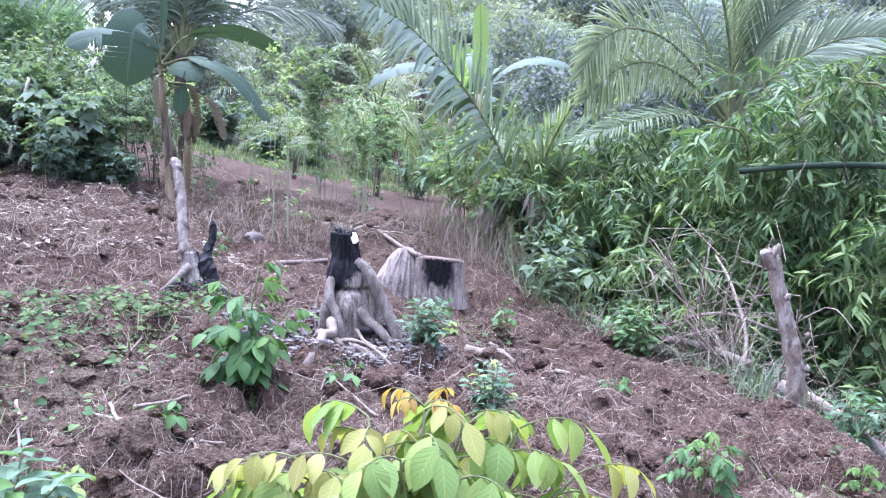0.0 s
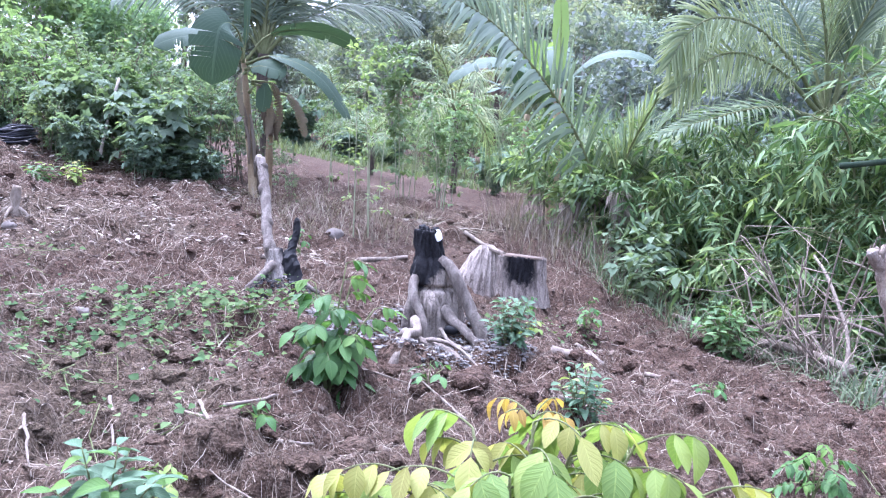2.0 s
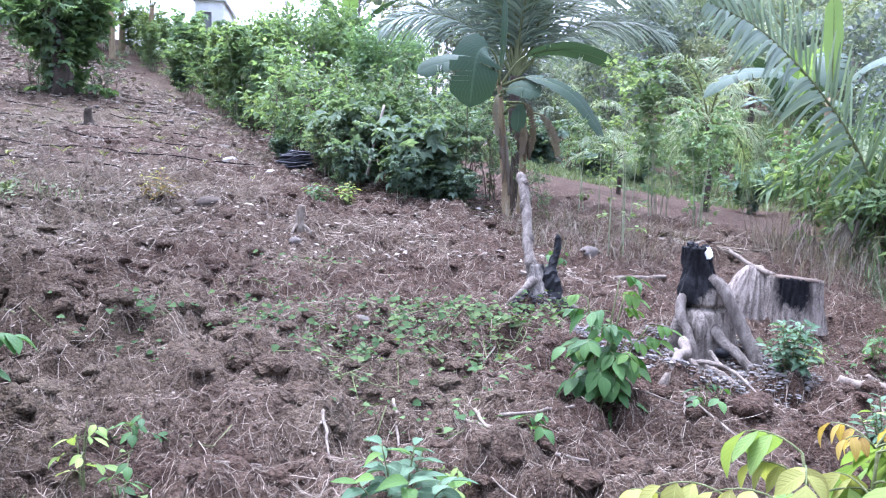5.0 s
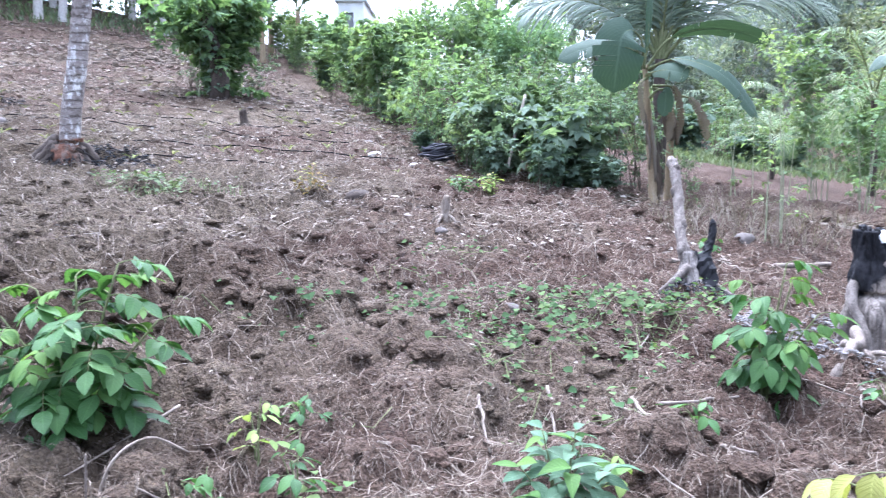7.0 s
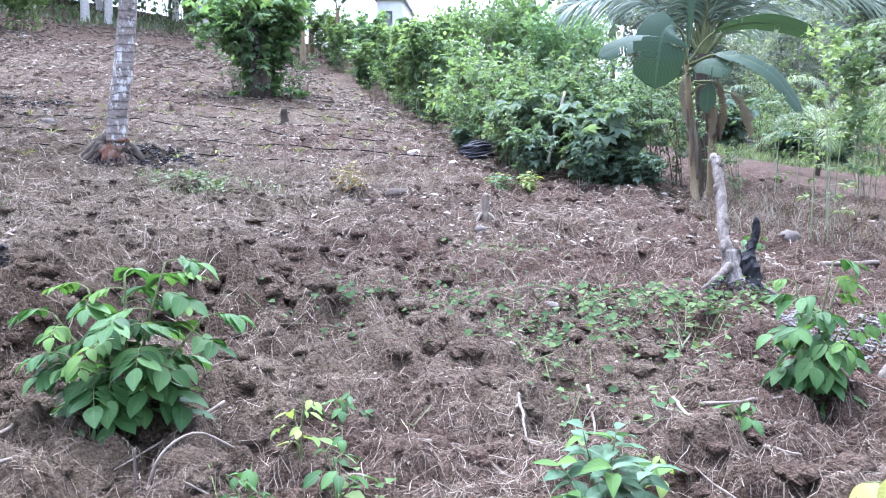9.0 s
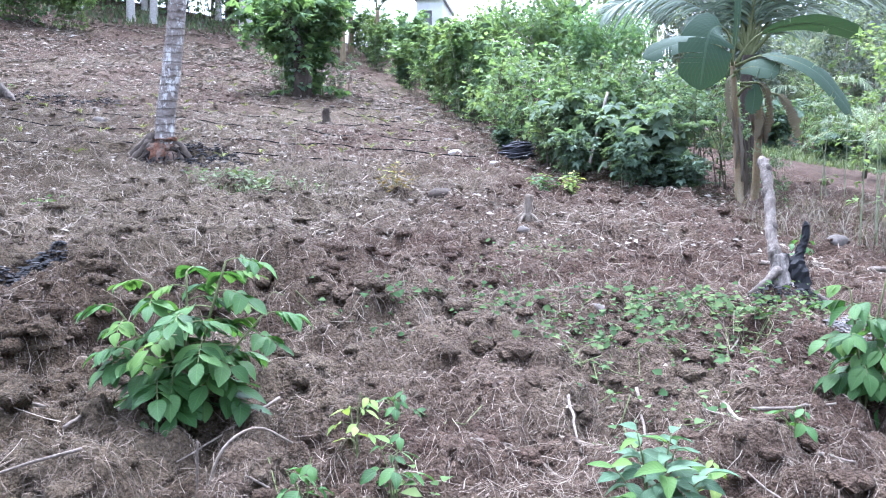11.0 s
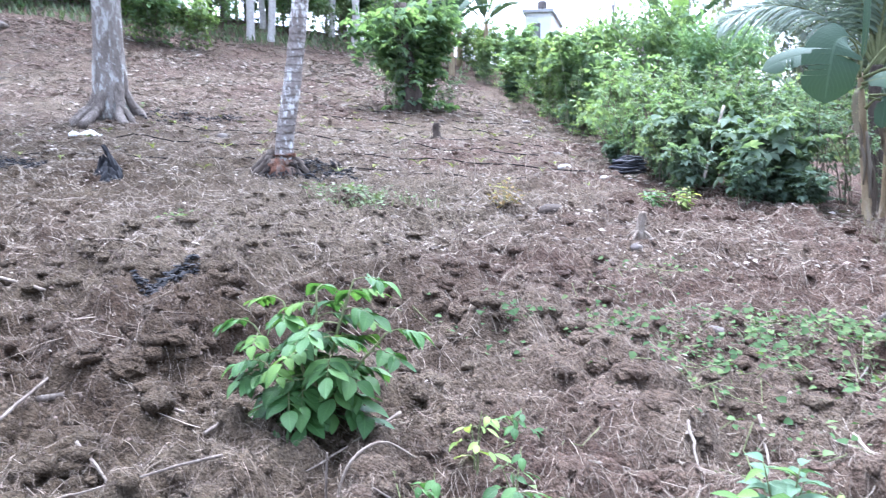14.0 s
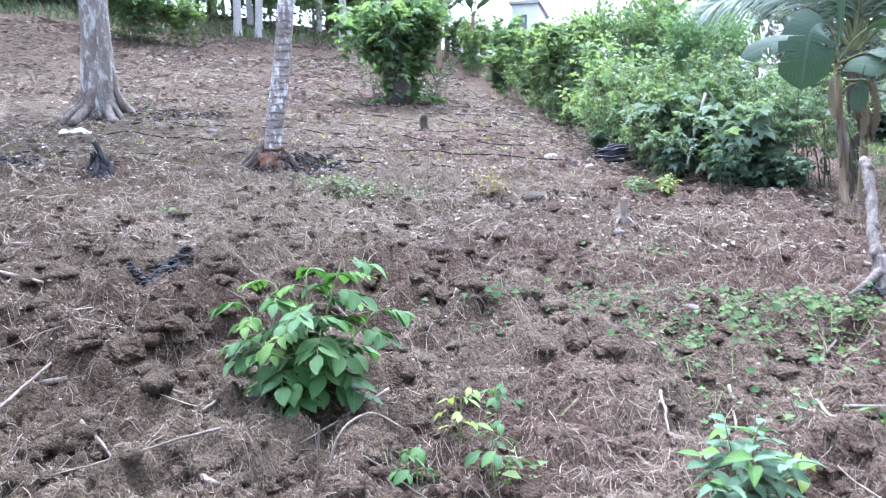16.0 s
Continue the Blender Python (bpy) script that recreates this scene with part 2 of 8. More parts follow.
def bumped(nt, bsdf, fac, strength=0.5, distance=0.02):
    node = nt.nodes.new("ShaderNodeBump")
    node.inputs["Strength"].default_value, node.inputs["Distance"].default_value = strength, distance
    nt.links.new(fac, node.inputs["Height"])
    nt.links.new(node.outputs["Normal"], bsdf.inputs["Normal"])
    return node


def leaf_material(name, dark, mid, light, rough=0.5, through=0.3, veins=0.0, single=False, spec=0.35, ribs=22.0, warm=None, vivid=0.7):
    """Foliage: colour by the leaf, light through the blade, veins along its UV."""
    tint = warm if warm else (1.07, 1.0, 0.95)
    dark, mid, light = (tuple(c * t for c, t in zip(col, tint)) for col in (dark, mid, light))
    mat, nt, bsdf = surface(name, min(0.85, rough + 0.12), spec * 0.4)
    if single:
        rnd = nt.nodes.new("ShaderNodeObjectInfo").outputs["Random"]
    else:
        rnd = nt.nodes.new("ShaderNodeNewGeometry").outputs["Random Per Island"]
    soft = grain(nt, 3.0, 3.0)
    fac = math_node(nt, "ADD", math_node(nt, "MULTIPLY", rnd, 0.75), math_node(nt, "MULTIPLY", soft, 0.3))
    col = ramp(nt, fac, [(0.08, dark), (0.5, mid), (0.95, light)])
    if not single:
        plant = nt.nodes.new("ShaderNodeObjectInfo").outputs["Random"]
        col = blend(nt, 1.0, col, ramp(nt, plant, [(0.0, (0.72, 0.8, 0.78)), (0.35, (1.0, 1.0, 1.0)), (0.7, (1.22, 1.12, 0.85)), (1.0, (0.9, 1.05, 1.15))]), "MULTIPLY")
    pale = nt.nodes.new("ShaderNodeHueSaturation")
    pale.inputs["Saturation"].default_value = 0.9 if single else vivid * 0.86
    nt.links.new(col, pale.inputs["Color"])
    col = pale.outputs["Color"]
    if veins:
        uv = nt.nodes.new("ShaderNodeUVMap")
        sep = nt.nodes.new("ShaderNodeSeparateXYZ")
        nt.links.new(uv.outputs["UV"], sep.inputs[0])
        away = math_node(nt, "ABSOLUTE", math_node(nt, "SUBTRACT", sep.outputs["X"], 0.5), 0.0)
        side = math_node(nt, "SINE", math_node(nt, "MULTIPLY", math_node(nt, "SUBTRACT", sep.outputs["Y"], math_node(nt, "MULTIPLY", away, 0.55)), ribs * 2.2), 0.0)
        rib = math_node(nt, "POWER", math_node(nt, "MAXIMUM", side, 0.0), 9.0)
        mid_rib = math_node(nt, "LESS_THAN", away, 0.025)
        vein = math_node(nt, "MAXIMUM", math_node(nt, "MULTIPLY", rib, 0.6), mid_rib)
        col = blend(nt, math_node(nt, "MULTIPLY", vein, veins), col, tuple(min(1, 1.5 * c + 0.05) for c in light))
        bumped(nt, bsdf, math_node(nt, "SUBTRACT", math_node(nt, "MULTIPLY", side, 0.25), vein), 0.3, 0.005)
    nt.links.new(col, bsdf.inputs["Base Color"])
    tr = nt.nodes.new("ShaderNodeBsdfTranslucent")
    nt.links.new(blend(nt, 1.0, col, (1.15, 1.2, 0.6), "MULTIPLY"), tr.inputs["Color"])
    mix = nt.nodes.new("ShaderNodeMixShader")
    mix.inputs["Fac"].default_value = through
    nt.links.new(bsdf.outputs[0], mix.inputs[1])
    nt.links.new(tr.outputs[0], mix.inputs[2])
    nt.links.new(mix.outputs[0], nt.nodes["Material Output"].inputs["Surface"])
    return mat


def bark_material(name, a, b, c, scale=14.0, stretch=(1, 1, 0.25), bump=0.8, dist=0.02, patch=None, patch_scale=5.0, bands=0.0):
    """Bark or old wood: streaks, fine grain, and lichen patches where given."""
    mat, nt, bsdf = surface(name, 0.92, 0.15)
    streak, fine = grain(nt, scale, 6.0, 0.65, stretch, distortion=0.6), grain(nt, scale * 5, 3.0, 0.7)
    fac = math_node(nt, "ADD", math_node(nt, "MULTIPLY", streak, 0.75), math_node(nt, "MULTIPLY", fine, 0.3))
    col = ramp(nt, fac, [(0.32, a), (0.52, b), (0.75, c)])
    if patch:
        spots = ramp(nt, grain(nt, patch_scale, 6.0, 0.75, (1, 1, 0.4)), [(0.51, (0, 0, 0)), (0.57, (1, 1, 1))])
        col = blend(nt, spots, col, patch)
    if bands:
        co = nt.nodes.new("ShaderNodeTexCoord")
        sep = nt.nodes.new("ShaderNodeSeparateXYZ")
        nt.links.new(co.outputs["Object"], sep.inputs[0])
        wob = math_node(nt, "ADD", math_node(nt, "MULTIPLY", sep.outputs["Z"], bands), math_node(nt, "MULTIPLY", streak, 9.0))
        ring = math_node(nt, "POWER", math_node(nt, "MAXIMUM", math_node(nt, "SINE", wob, 0.0), 0.0), 4.0)
        col = blend(nt, math_node(nt, "MULTIPLY", ring, 0.4), col, a)
        fac = math_node(nt, "SUBTRACT", fac, math_node(nt, "MULTIPLY", ring, 0.5))
    nt.links.new(col, bsdf.inputs["Base Color"])
    bumped(nt, bsdf, fac, bump, dist)
    return mat


def charred_material(name, wood_a, wood_b, low, high, tilt=0.25, skew=0.0, half=0.0):
    """Grey wood with a ragged burnt patch, above a height in the object's space."""
    mat, nt, bsdf = surface(name, 0.85, 0.2)
    streak, fine = grain(nt, 26, 6.0, 0.7, (1, 1, 0.16), distortion=0.8), grain(nt, 70, 3.0, 0.7)
    fac = math_node(nt, "ADD", math_node(nt, "MULTIPLY", streak, 0.75), math_node(nt, "MULTIPLY", fine, 0.3))
    wood = ramp(nt, fac, [(0.4, wood_a), (0.52, tuple((p + q) / 2 for p, q in zip(wood_a, wood_b))), (0.64, wood_b)])
    co = nt.nodes.new("ShaderNodeTexCoord")
    sep = nt.nodes.new("ShaderNodeSeparateXYZ")
    nt.links.new(co.outputs["Object"], sep.inputs[0])
    rag = math_node(nt, "MULTIPLY", math_node(nt, "SUBTRACT", grain(nt, 7, 5.0, 0.7), 0.5), tilt * 2)
    up = math_node(nt, "ADD", math_node(nt, "ADD", sep.outputs["Z"], math_node(nt, "MULTIPLY", sep.outputs["X"], skew)), rag)
    burnt = nt.nodes.new("ShaderNodeMapRange")
    burnt.inputs["From Min"].default_value, burnt.inputs["From Max"].default_value = low, high
    nt.links.new(up, burnt.inputs["Value"])
    coal = ramp(nt, grain(nt, 40, 4.0), [(0.35, (0.0040, 0.0040, 0.0050)), (0.7, (0.0150, 0.0150, 0.0175))])
    share = burnt.outputs[0]
    if half:
        aside = nt.nodes.new("ShaderNodeMapRange")
        aside.inputs["From Min"].default_value, aside.inputs["From Max"].default_value = half + 0.06, half - 0.04
        nt.links.new(math_node(nt, "ADD", math_node(nt, "ABSOLUTE", sep.outputs["X"], 0.0), math_node(nt, "MULTIPLY", rag, 0.4)), aside.inputs["Value"])
        share = math_node(nt, "MULTIPLY", share, aside.outputs[0])
    nt.links.new(blend(nt, share, wood, coal), bsdf.inputs["Base Color"])
    bumped(nt, bsdf, fac, 0.8, 0.02)
    return mat


def soil_material():
    mat, nt, bsdf = surface("tilled_soil", 0.96, 0.12)
    broad, mid, fine = grain(nt, 0.35, 4.0, 0.6), grain(nt, 3.2, 6.0, 0.7), grain(nt, 34, 6.0, 0.75)
    earth = ramp(nt, mid, [(0.3, (0.045, 0.029, 0.021)), (0.5, (0.077, 0.051, 0.037)), (0.72, (0.105, 0.075, 0.056))])
    dust = ramp(nt, mid, [(0.3, (0.073, 0.056, 0.039)), (0.55, (0.118, 0.094, 0.066)), (0.75, (0.158, 0.131, 0.093))])
    co = nt.nodes.new("ShaderNodeTexCoord")
    sep = nt.nodes.new("ShaderNodeSeparateXYZ")
    nt.links.new(co.outputs["Object"], sep.inputs[0])
    side = nt.nodes.new("ShaderNodeMapRange")
    side.inputs["From Min"].default_value, side.inputs["From Max"].default_value = -2.5, 2.0
    side.inputs["To Min"].default_value, side.inputs["To Max"].default_value = 0.1, -0.16
    nt.links.new(sep.outputs["X"], side.inputs["Value"])
    rise = nt.nodes.new("ShaderNodeMapRange")
    rise.inputs["From Min"].default_value, rise.inputs["From Max"].default_value = 9.0, 20.0
    rise.inputs["To Min"].default_value, rise.inputs["To Max"].default_value = 0.0, -0.14
    nt.links.new(sep.outputs["Y"], rise.inputs["Value"])
    where = ramp(nt, math_node(nt, "ADD", math_node(nt, "ADD", broad, side.outputs[0]), rise.outputs[0]), [(0.4, (0, 0, 0)), (0.62, (1, 1, 1))])
    col = blend(nt, where, earth, dust)
    # near left: darker brown soil, with the shade among its clods in the colour
    shade_x, shade_y = nt.nodes.new("ShaderNodeMapRange"), nt.nodes.new("ShaderNodeMapRange")
    for node, axis, lo, hi in ((shade_x, "X", -0.7, -2.4), (shade_y, "Y", 7.0, 4.6)):
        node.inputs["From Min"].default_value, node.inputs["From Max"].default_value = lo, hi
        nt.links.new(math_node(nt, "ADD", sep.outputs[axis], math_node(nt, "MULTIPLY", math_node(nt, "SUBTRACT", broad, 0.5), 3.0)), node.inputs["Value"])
    # damp, ashy ground on the left of the slope
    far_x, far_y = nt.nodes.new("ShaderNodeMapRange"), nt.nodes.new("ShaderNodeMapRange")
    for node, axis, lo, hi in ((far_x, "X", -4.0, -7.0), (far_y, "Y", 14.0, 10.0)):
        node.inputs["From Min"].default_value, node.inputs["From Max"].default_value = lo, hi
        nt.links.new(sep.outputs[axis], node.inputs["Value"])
    shade_damp = math_node(nt, "MAXIMUM", math_node(nt, "MULTIPLY", shade_x.outputs[0], shade_y.outputs[0]), math_node(nt, "MULTIPLY", far_x.outputs[0], far_y.outputs[0]))
    col = blend(nt, shade_damp, col, blend(nt, 1.0, col, (0.6, 0.57, 0.52), "MULTIPLY"))
    tiny = grain(nt, 95, 5.0, 0.8)
    crumb = ramp(nt, math_node(nt, "ADD", math_node(nt, "MULTIPLY", fine, 0.5), math_node(nt, "MULTIPLY", tiny, 0.5)), [(0.36, (0.5, 0.48, 0.46)), (0.5, (1.0, 1.0, 1.0)), (0.64, (1.42, 1.38, 1.32))])
    col = blend(nt, 1.0, col, crumb, "MULTIPLY")
    lumps_fac = []
    for scale in (38, 95):
        co = nt.nodes.new("ShaderNodeTexCoord")
        cell = nt.nodes.new("ShaderNodeTexVoronoi")
        cell.inputs["Scale"].default_value = scale
        nt.links.new(co.outputs["Object"], cell.inputs["Vector"])
        lumps_fac.append(math_node(nt, "SUBTRACT", 1.0, cell.outputs["Distance"]))
        # crevice shade between the crumbs, multiplied into the colour
        gap = ramp(nt, cell.outputs["Distance"], [(0.3, (1.06, 1.06, 1.06)), (0.62, (0.92, 0.91, 0.9)), (0.85, (0.5, 0.48, 0.46))])
        col = blend(nt, 0.8, col, gap, "MULTIPLY")
    nt.links.new(col, bsdf.inputs["Base Color"])
    relief = math_node(nt, "ADD", math_node(nt, "MULTIPLY", lumps_fac[0], 0.9), math_node(nt, "MULTIPLY", lumps_fac[1], 0.5))
    bumped(nt, bsdf, math_node(nt, "ADD", relief, math_node(nt, "MULTIPLY", tiny, 0.6)), 0.95, 0.026)
    return mat


def island_material(name, stops, rough=0.9, spec=0.2, single=False):
    """Many small things in one mesh, each with its own tone."""
    mat, nt, bsdf = surface(name, rough, spec)
    rnd = nt.nodes.new("ShaderNodeObjectInfo").outputs["Random"] if single else nt.nodes.new("ShaderNodeNewGeometry").outputs["Random Per Island"]
    fac = math_node(nt, "ADD", math_node(nt, "MULTIPLY", rnd, 0.85), math_node(nt, "MULTIPLY", grain(nt, 25, 3.0), 0.2))
    nt.links.new(ramp(nt, fac, stops), bsdf.inputs["Base Color"])
    return mat


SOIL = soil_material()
STRAW = island_material("dry_straw", [(0.1, (0.098, 0.077, 0.059)), (0.55, (0.168, 0.137, 0.104)), (0.95, (0.27, 0.23, 0.182))])
ROOTLET = island_material("fine_roots", [(0.1, (0.1, 0.073, 0.053)), (0.6, (0.17, 0.13, 0.097)), (0.95, (0.26, 0.212, 0.165))])
HAIR = island_material("hair_root", [(0.1, (0.062, 0.046, 0.034)), (0.6, (0.105, 0.082, 0.061)), (0.95, (0.18, 0.148, 0.113))])
LITTER = island_material("leaf_litter", [(0.05, (0.1, 0.078, 0.06)), (0.5, (0.2, 0.165, 0.132)), (0.9, (0.31, 0.275, 0.232)), (0.99, (0.5, 0.475, 0.43))])
CRUMB = island_material("soil_crumbs", [(0.1, (0.054, 0.039, 0.030)), (0.5, (0.096, 0.070, 0.054)), (0.9, (0.144, 0.110, 0.086))])
ASH = island_material("ash_and_coal", [(0.1, (0.0048, 0.0048, 0.0056)), (0.55, (0.0140, 0.0140, 0.0152)), (0.9, (0.0480, 0.0460, 0.0460))])
DEADWOOD = bark_material("weathered_wood", (0.075, 0.06, 0.047), (0.16, 0.132, 0.107), (0.28, 0.24, 0.2), 18)
TWIG = bark_material("twig_bark", (0.11, 0.085, 0.065), (0.2, 0.165, 0.13), (0.34, 0.29, 0.24), 26)
PALM_BARK = bark_material("palm_bark", (0.095, 0.078, 0.066), (0.22, 0.19, 0.168), (0.4, 0.37, 0.345), 9, (1, 1, 1.6), 1.0, 0.03, (0.58, 0.57, 0.54), 6.0, 62.0)
CREST_BARK = bark_material("pale_palm_bark", (0.28, 0.26, 0.23), (0.42, 0.4, 0.37), (0.58, 0.56, 0.53), 9, (1, 1, 1.6), 0.8, 0.03)
TREE_BARK = bark_material("pale_bark", (0.085, 0.07, 0.058), (0.2, 0.175, 0.152), (0.33, 0.305, 0.275), 7, (1, 1, 0.35), 1.0, 0.09, (0.42, 0.415, 0.385), 6.5)
BUTTRESS = bark_material("buttress_bark", (0.06, 0.048, 0.04), (0.15, 0.127, 0.108), (0.27, 0.24, 0.21), 9, (1, 1, 0.6), 1.0, 0.06)
POST_BARK = bark_material("mottled_bark", (0.06, 0.045, 0.035), (0.16, 0.125, 0.1), (0.29, 0.245, 0.205), 16, (1, 1, 0.5), 1.0, 0.03, (0.26, 0.235, 0.205), 16.0)
ROOT_BARK = bark_material("dark_roots", (0.0260, 0.0208, 0.0175), (0.0650, 0.0520, 0.0423), (0.1235, 0.1008, 0.0813), 12, (1, 1, 0.4))
BLACK_ROOT = bark_material("blackened_roots", (0.012, 0.011, 0.011), (0.035, 0.03, 0.027), (0.085, 0.07, 0.058), 20)
STEM = bark_material("green_stem", (0.07, 0.075, 0.035), (0.12, 0.135, 0.06), (0.2, 0.2, 0.11), 20)
CANE = bark_material("pale_cane", (0.13, 0.15, 0.085), (0.22, 0.245, 0.15), (0.34, 0.36, 0.25), 20)
DARK_STEM = bark_material("shrub_stem", (0.05, 0.042, 0.03), (0.1, 0.085, 0.062), (0.19, 0.165, 0.125), 20)
STUMP_WOOD = charred_material("burnt_stump_wood", (0.06, 0.048, 0.04), (0.33, 0.285, 0.24), 0.33, 0.37, tilt=0.11, skew=-0.85)
SNAG_CHAR = charred_material("burnt_root_flare", (0.07, 0.06, 0.052), (0.32, 0.285, 0.25), 0.3, 0.35, tilt=0.08, skew=1.5)
ROOT_PALE = bark_material("bleached_root", (0.07, 0.056, 0.045), (0.17, 0.142, 0.118), (0.3, 0.26, 0.222), 24, (1, 1, 0.4), 1.0)
STUMP_BARK = charred_material("burnt_stump_bark", (0.085, 0.068, 0.056), (0.36, 0.31, 0.265), 0.08, 0.2, tilt=0.34, half=0.14)
SNAG_WOOD = bark_material("snag_wood", (0.055, 0.045, 0.038), (0.15, 0.128, 0.11), (0.29, 0.258, 0.225), 20, (1, 1, 0.3), 1.0, 0.03)
CULM = bark_material("dark_green_culm", (0.012, 0.02, 0.013), (0.02, 0.033, 0.02), (0.035, 0.048, 0.03), 8)
GREY_ASH = island_material("grey_ash", [(0.05, (0.045, 0.042, 0.039)), (0.5, (0.11, 0.102, 0.095)), (0.95, (0.19, 0.18, 0.17))])
COAL = island_material("charcoal", [(0.1, (0.0032, 0.0032, 0.0040)), (0.9, (0.0160, 0.0160, 0.0180))], 0.7)
CUT_WOOD = bark_material("cut_wood", (0.07, 0.052, 0.04), (0.12, 0.092, 0.072), (0.19, 0.15, 0.12), 12)
WHITE_ASH = island_material("white_ash", [(0.2, (0.62, 0.62, 0.6)), (0.9, (0.8, 0.8, 0.78))])
RED_WOUND = bark_material("red_root_skin", (0.07, 0.035, 0.024), (0.16, 0.08, 0.052), (0.3, 0.17, 0.115), 16, (1, 1, 1.5), 1.0, 0.03, (0.2, 0.15, 0.12), 8.0)
HOSE = island_material("black_hose", [(0.1, (0.012, 0.013, 0.018)), (0.9, (0.03, 0.032, 0.042))], 0.5, 0.4)
DRIP = island_material("drip_hose_plastic", [(0.1, (0.006, 0.006, 0.007)), (0.9, (0.014, 0.014, 0.015))], 0.95, 0.05)
PALE_STONE = bark_material("pale_stone", (0.24, 0.225, 0.205), (0.35, 0.33, 0.31), (0.47, 0.455, 0.43), 9, (1, 1, 1), 0.6)
FIELD_STONE = bark_material("field_stone", (0.08, 0.068, 0.06), (0.13, 0.113, 0.1), (0.19, 0.172, 0.155), 9, (1, 1, 1), 0.6)
BLEACHED = bark_material("bleached_wood", (0.24, 0.2, 0.16), (0.38, 0.33, 0.28), (0.52, 0.47, 0.41), 20, (1, 1, 0.4), 0.6)
SACK = bark_material("white_sack", (0.6, 0.6, 0.6), (0.74, 0.74, 0.73), (0.85, 0.85, 0.84), 30, (1, 1, 1), 0.4)
WALL_PAINT = bark_material("white_wall_paint", (0.68, 0.68, 0.66), (0.78, 0.78, 0.77), (0.84, 0.84, 0.83), 2, (1, 1, 0.4), 0.15)
ROOF_SHEET = bark_material("grey_roof_slab", (0.3, 0.3, 0.3), (0.42, 0.42, 0.42), (0.55, 0.55, 0.55), 2, (1, 1, 1), 0.15)
TANK = bark_material("tank_plastic", (0.07, 0.062, 0.06), (0.1, 0.088, 0.084), (0.14, 0.125, 0.12), 3, (1, 1, 1), 0.1)
SHUTTER = bark_material("dark_window_frame", (0.16, 0.165, 0.17), (0.22, 0.225, 0.23), (0.3, 0.3, 0.3), 6)

LIME = leaf_material("lime_leaf", (0.102, 0.178, 0.047), (0.162, 0.255, 0.07), (0.246, 0.323, 0.094), 0.42, 0.35, 0.2, True, warm=(1.05, 1.0, 0.75))
WITHERED = leaf_material("withered_leaf", (0.09, 0.06, 0.025), (0.17, 0.115, 0.045), (0.26, 0.19, 0.08), 0.7, 0.3, 0.2, True, 0.15, warm=(1.0, 1.0, 1.0))
LIME_BUD = leaf_material("bronze_bud_leaf", (0.20, 0.12, 0.022), (0.30, 0.19, 0.03), (0.40, 0.30, 0.05), 0.45, 0.4, 0.4, True, warm=(1.0, 1.0, 1.0))
LIME_TIP = leaf_material("yellow_leaf", (0.1913, 0.1802, 0.0423), (0.2550, 0.2601, 0.0585), (0.3570, 0.3612, 0.1008), 0.45, 0.4, 0.2, True, warm=(1.0, 1.0, 1.0))
FRESH = leaf_material("fresh_leaf", (0.0185, 0.05, 0.0165), (0.037, 0.086, 0.026), (0.072, 0.13, 0.044), 0.36, 0.32, 0.2, True, 0.6, warm=(1.1, 1.3, 0.8))
BLUISH = leaf_material("bluish_leaf", (0.043, 0.086, 0.047), (0.075, 0.133, 0.079), (0.121, 0.184, 0.114), 0.48, 0.28, 0.2, True, 0.35, warm=(0.95, 1.0, 0.9))
FRESH_TIP = leaf_material("young_leaf", (0.044, 0.100, 0.024), (0.068, 0.132, 0.032), (0.104, 0.176, 0.044), 0.45, 0.35, 0.2, True, 0.3, warm=(1.1, 1.15, 0.8))
BUSH = leaf_material("bush_leaf", (0.0350, 0.0875, 0.0312), (0.0616, 0.1400, 0.0494), (0.1050, 0.2016, 0.0761), 0.4, 0.25, 0.25, True, 0.5, warm=(1.08, 1.0, 0.8))
CREEP = leaf_material("creeper_leaf", (0.035, 0.085, 0.027), (0.07, 0.141, 0.047), (0.141, 0.211, 0.07), 0.7, 0.3, 0.0, spec=0.15, warm=(0.8, 0.78, 0.62), vivid=0.9)
# hedge greens raised a little, so the colour carries some haze
HEDGE = leaf_material("hedge_leaf", (0.06, 0.126, 0.05), (0.096, 0.178, 0.07), (0.146, 0.235, 0.098), 0.6, 0.45, spec=0.18, warm=(1.2, 1.1, 0.98), vivid=0.84)
HEDGE_BLUE = leaf_material("hedge_blue_leaf", (0.046, 0.106, 0.054), (0.083, 0.165, 0.088), (0.14, 0.235, 0.132), 0.55, 0.42, spec=0.25, warm=(0.9, 0.88, 0.9), vivid=0.72)
SHRUB = leaf_material("dark_shrub_leaf", (0.036, 0.092, 0.043), (0.076, 0.162, 0.07), (0.145, 0.25, 0.105), 0.5, 0.42, spec=0.22, warm=(1.0, 0.95, 1.0), vivid=0.7)
BAMBOO = leaf_material("bamboo_leaf", (0.022, 0.056, 0.022), (0.056, 0.122, 0.043), (0.15, 0.25, 0.09), 0.42, 0.34, warm=(1.18, 1.03, 0.9), vivid=0.98)
PALM = leaf_material("palm_leaflet", (0.061, 0.11, 0.055), (0.11, 0.181, 0.084), (0.209, 0.297, 0.133), 0.38, 0.28, spec=0.5, warm=(1.03, 1.0, 1.3))
PALM_PALE = leaf_material("pale_palm_leaflet", (0.075, 0.13, 0.055), (0.125, 0.195, 0.085), (0.22, 0.29, 0.13), 0.4, 0.35, spec=0.45, warm=(1.12, 1.05, 1.0), vivid=0.85)
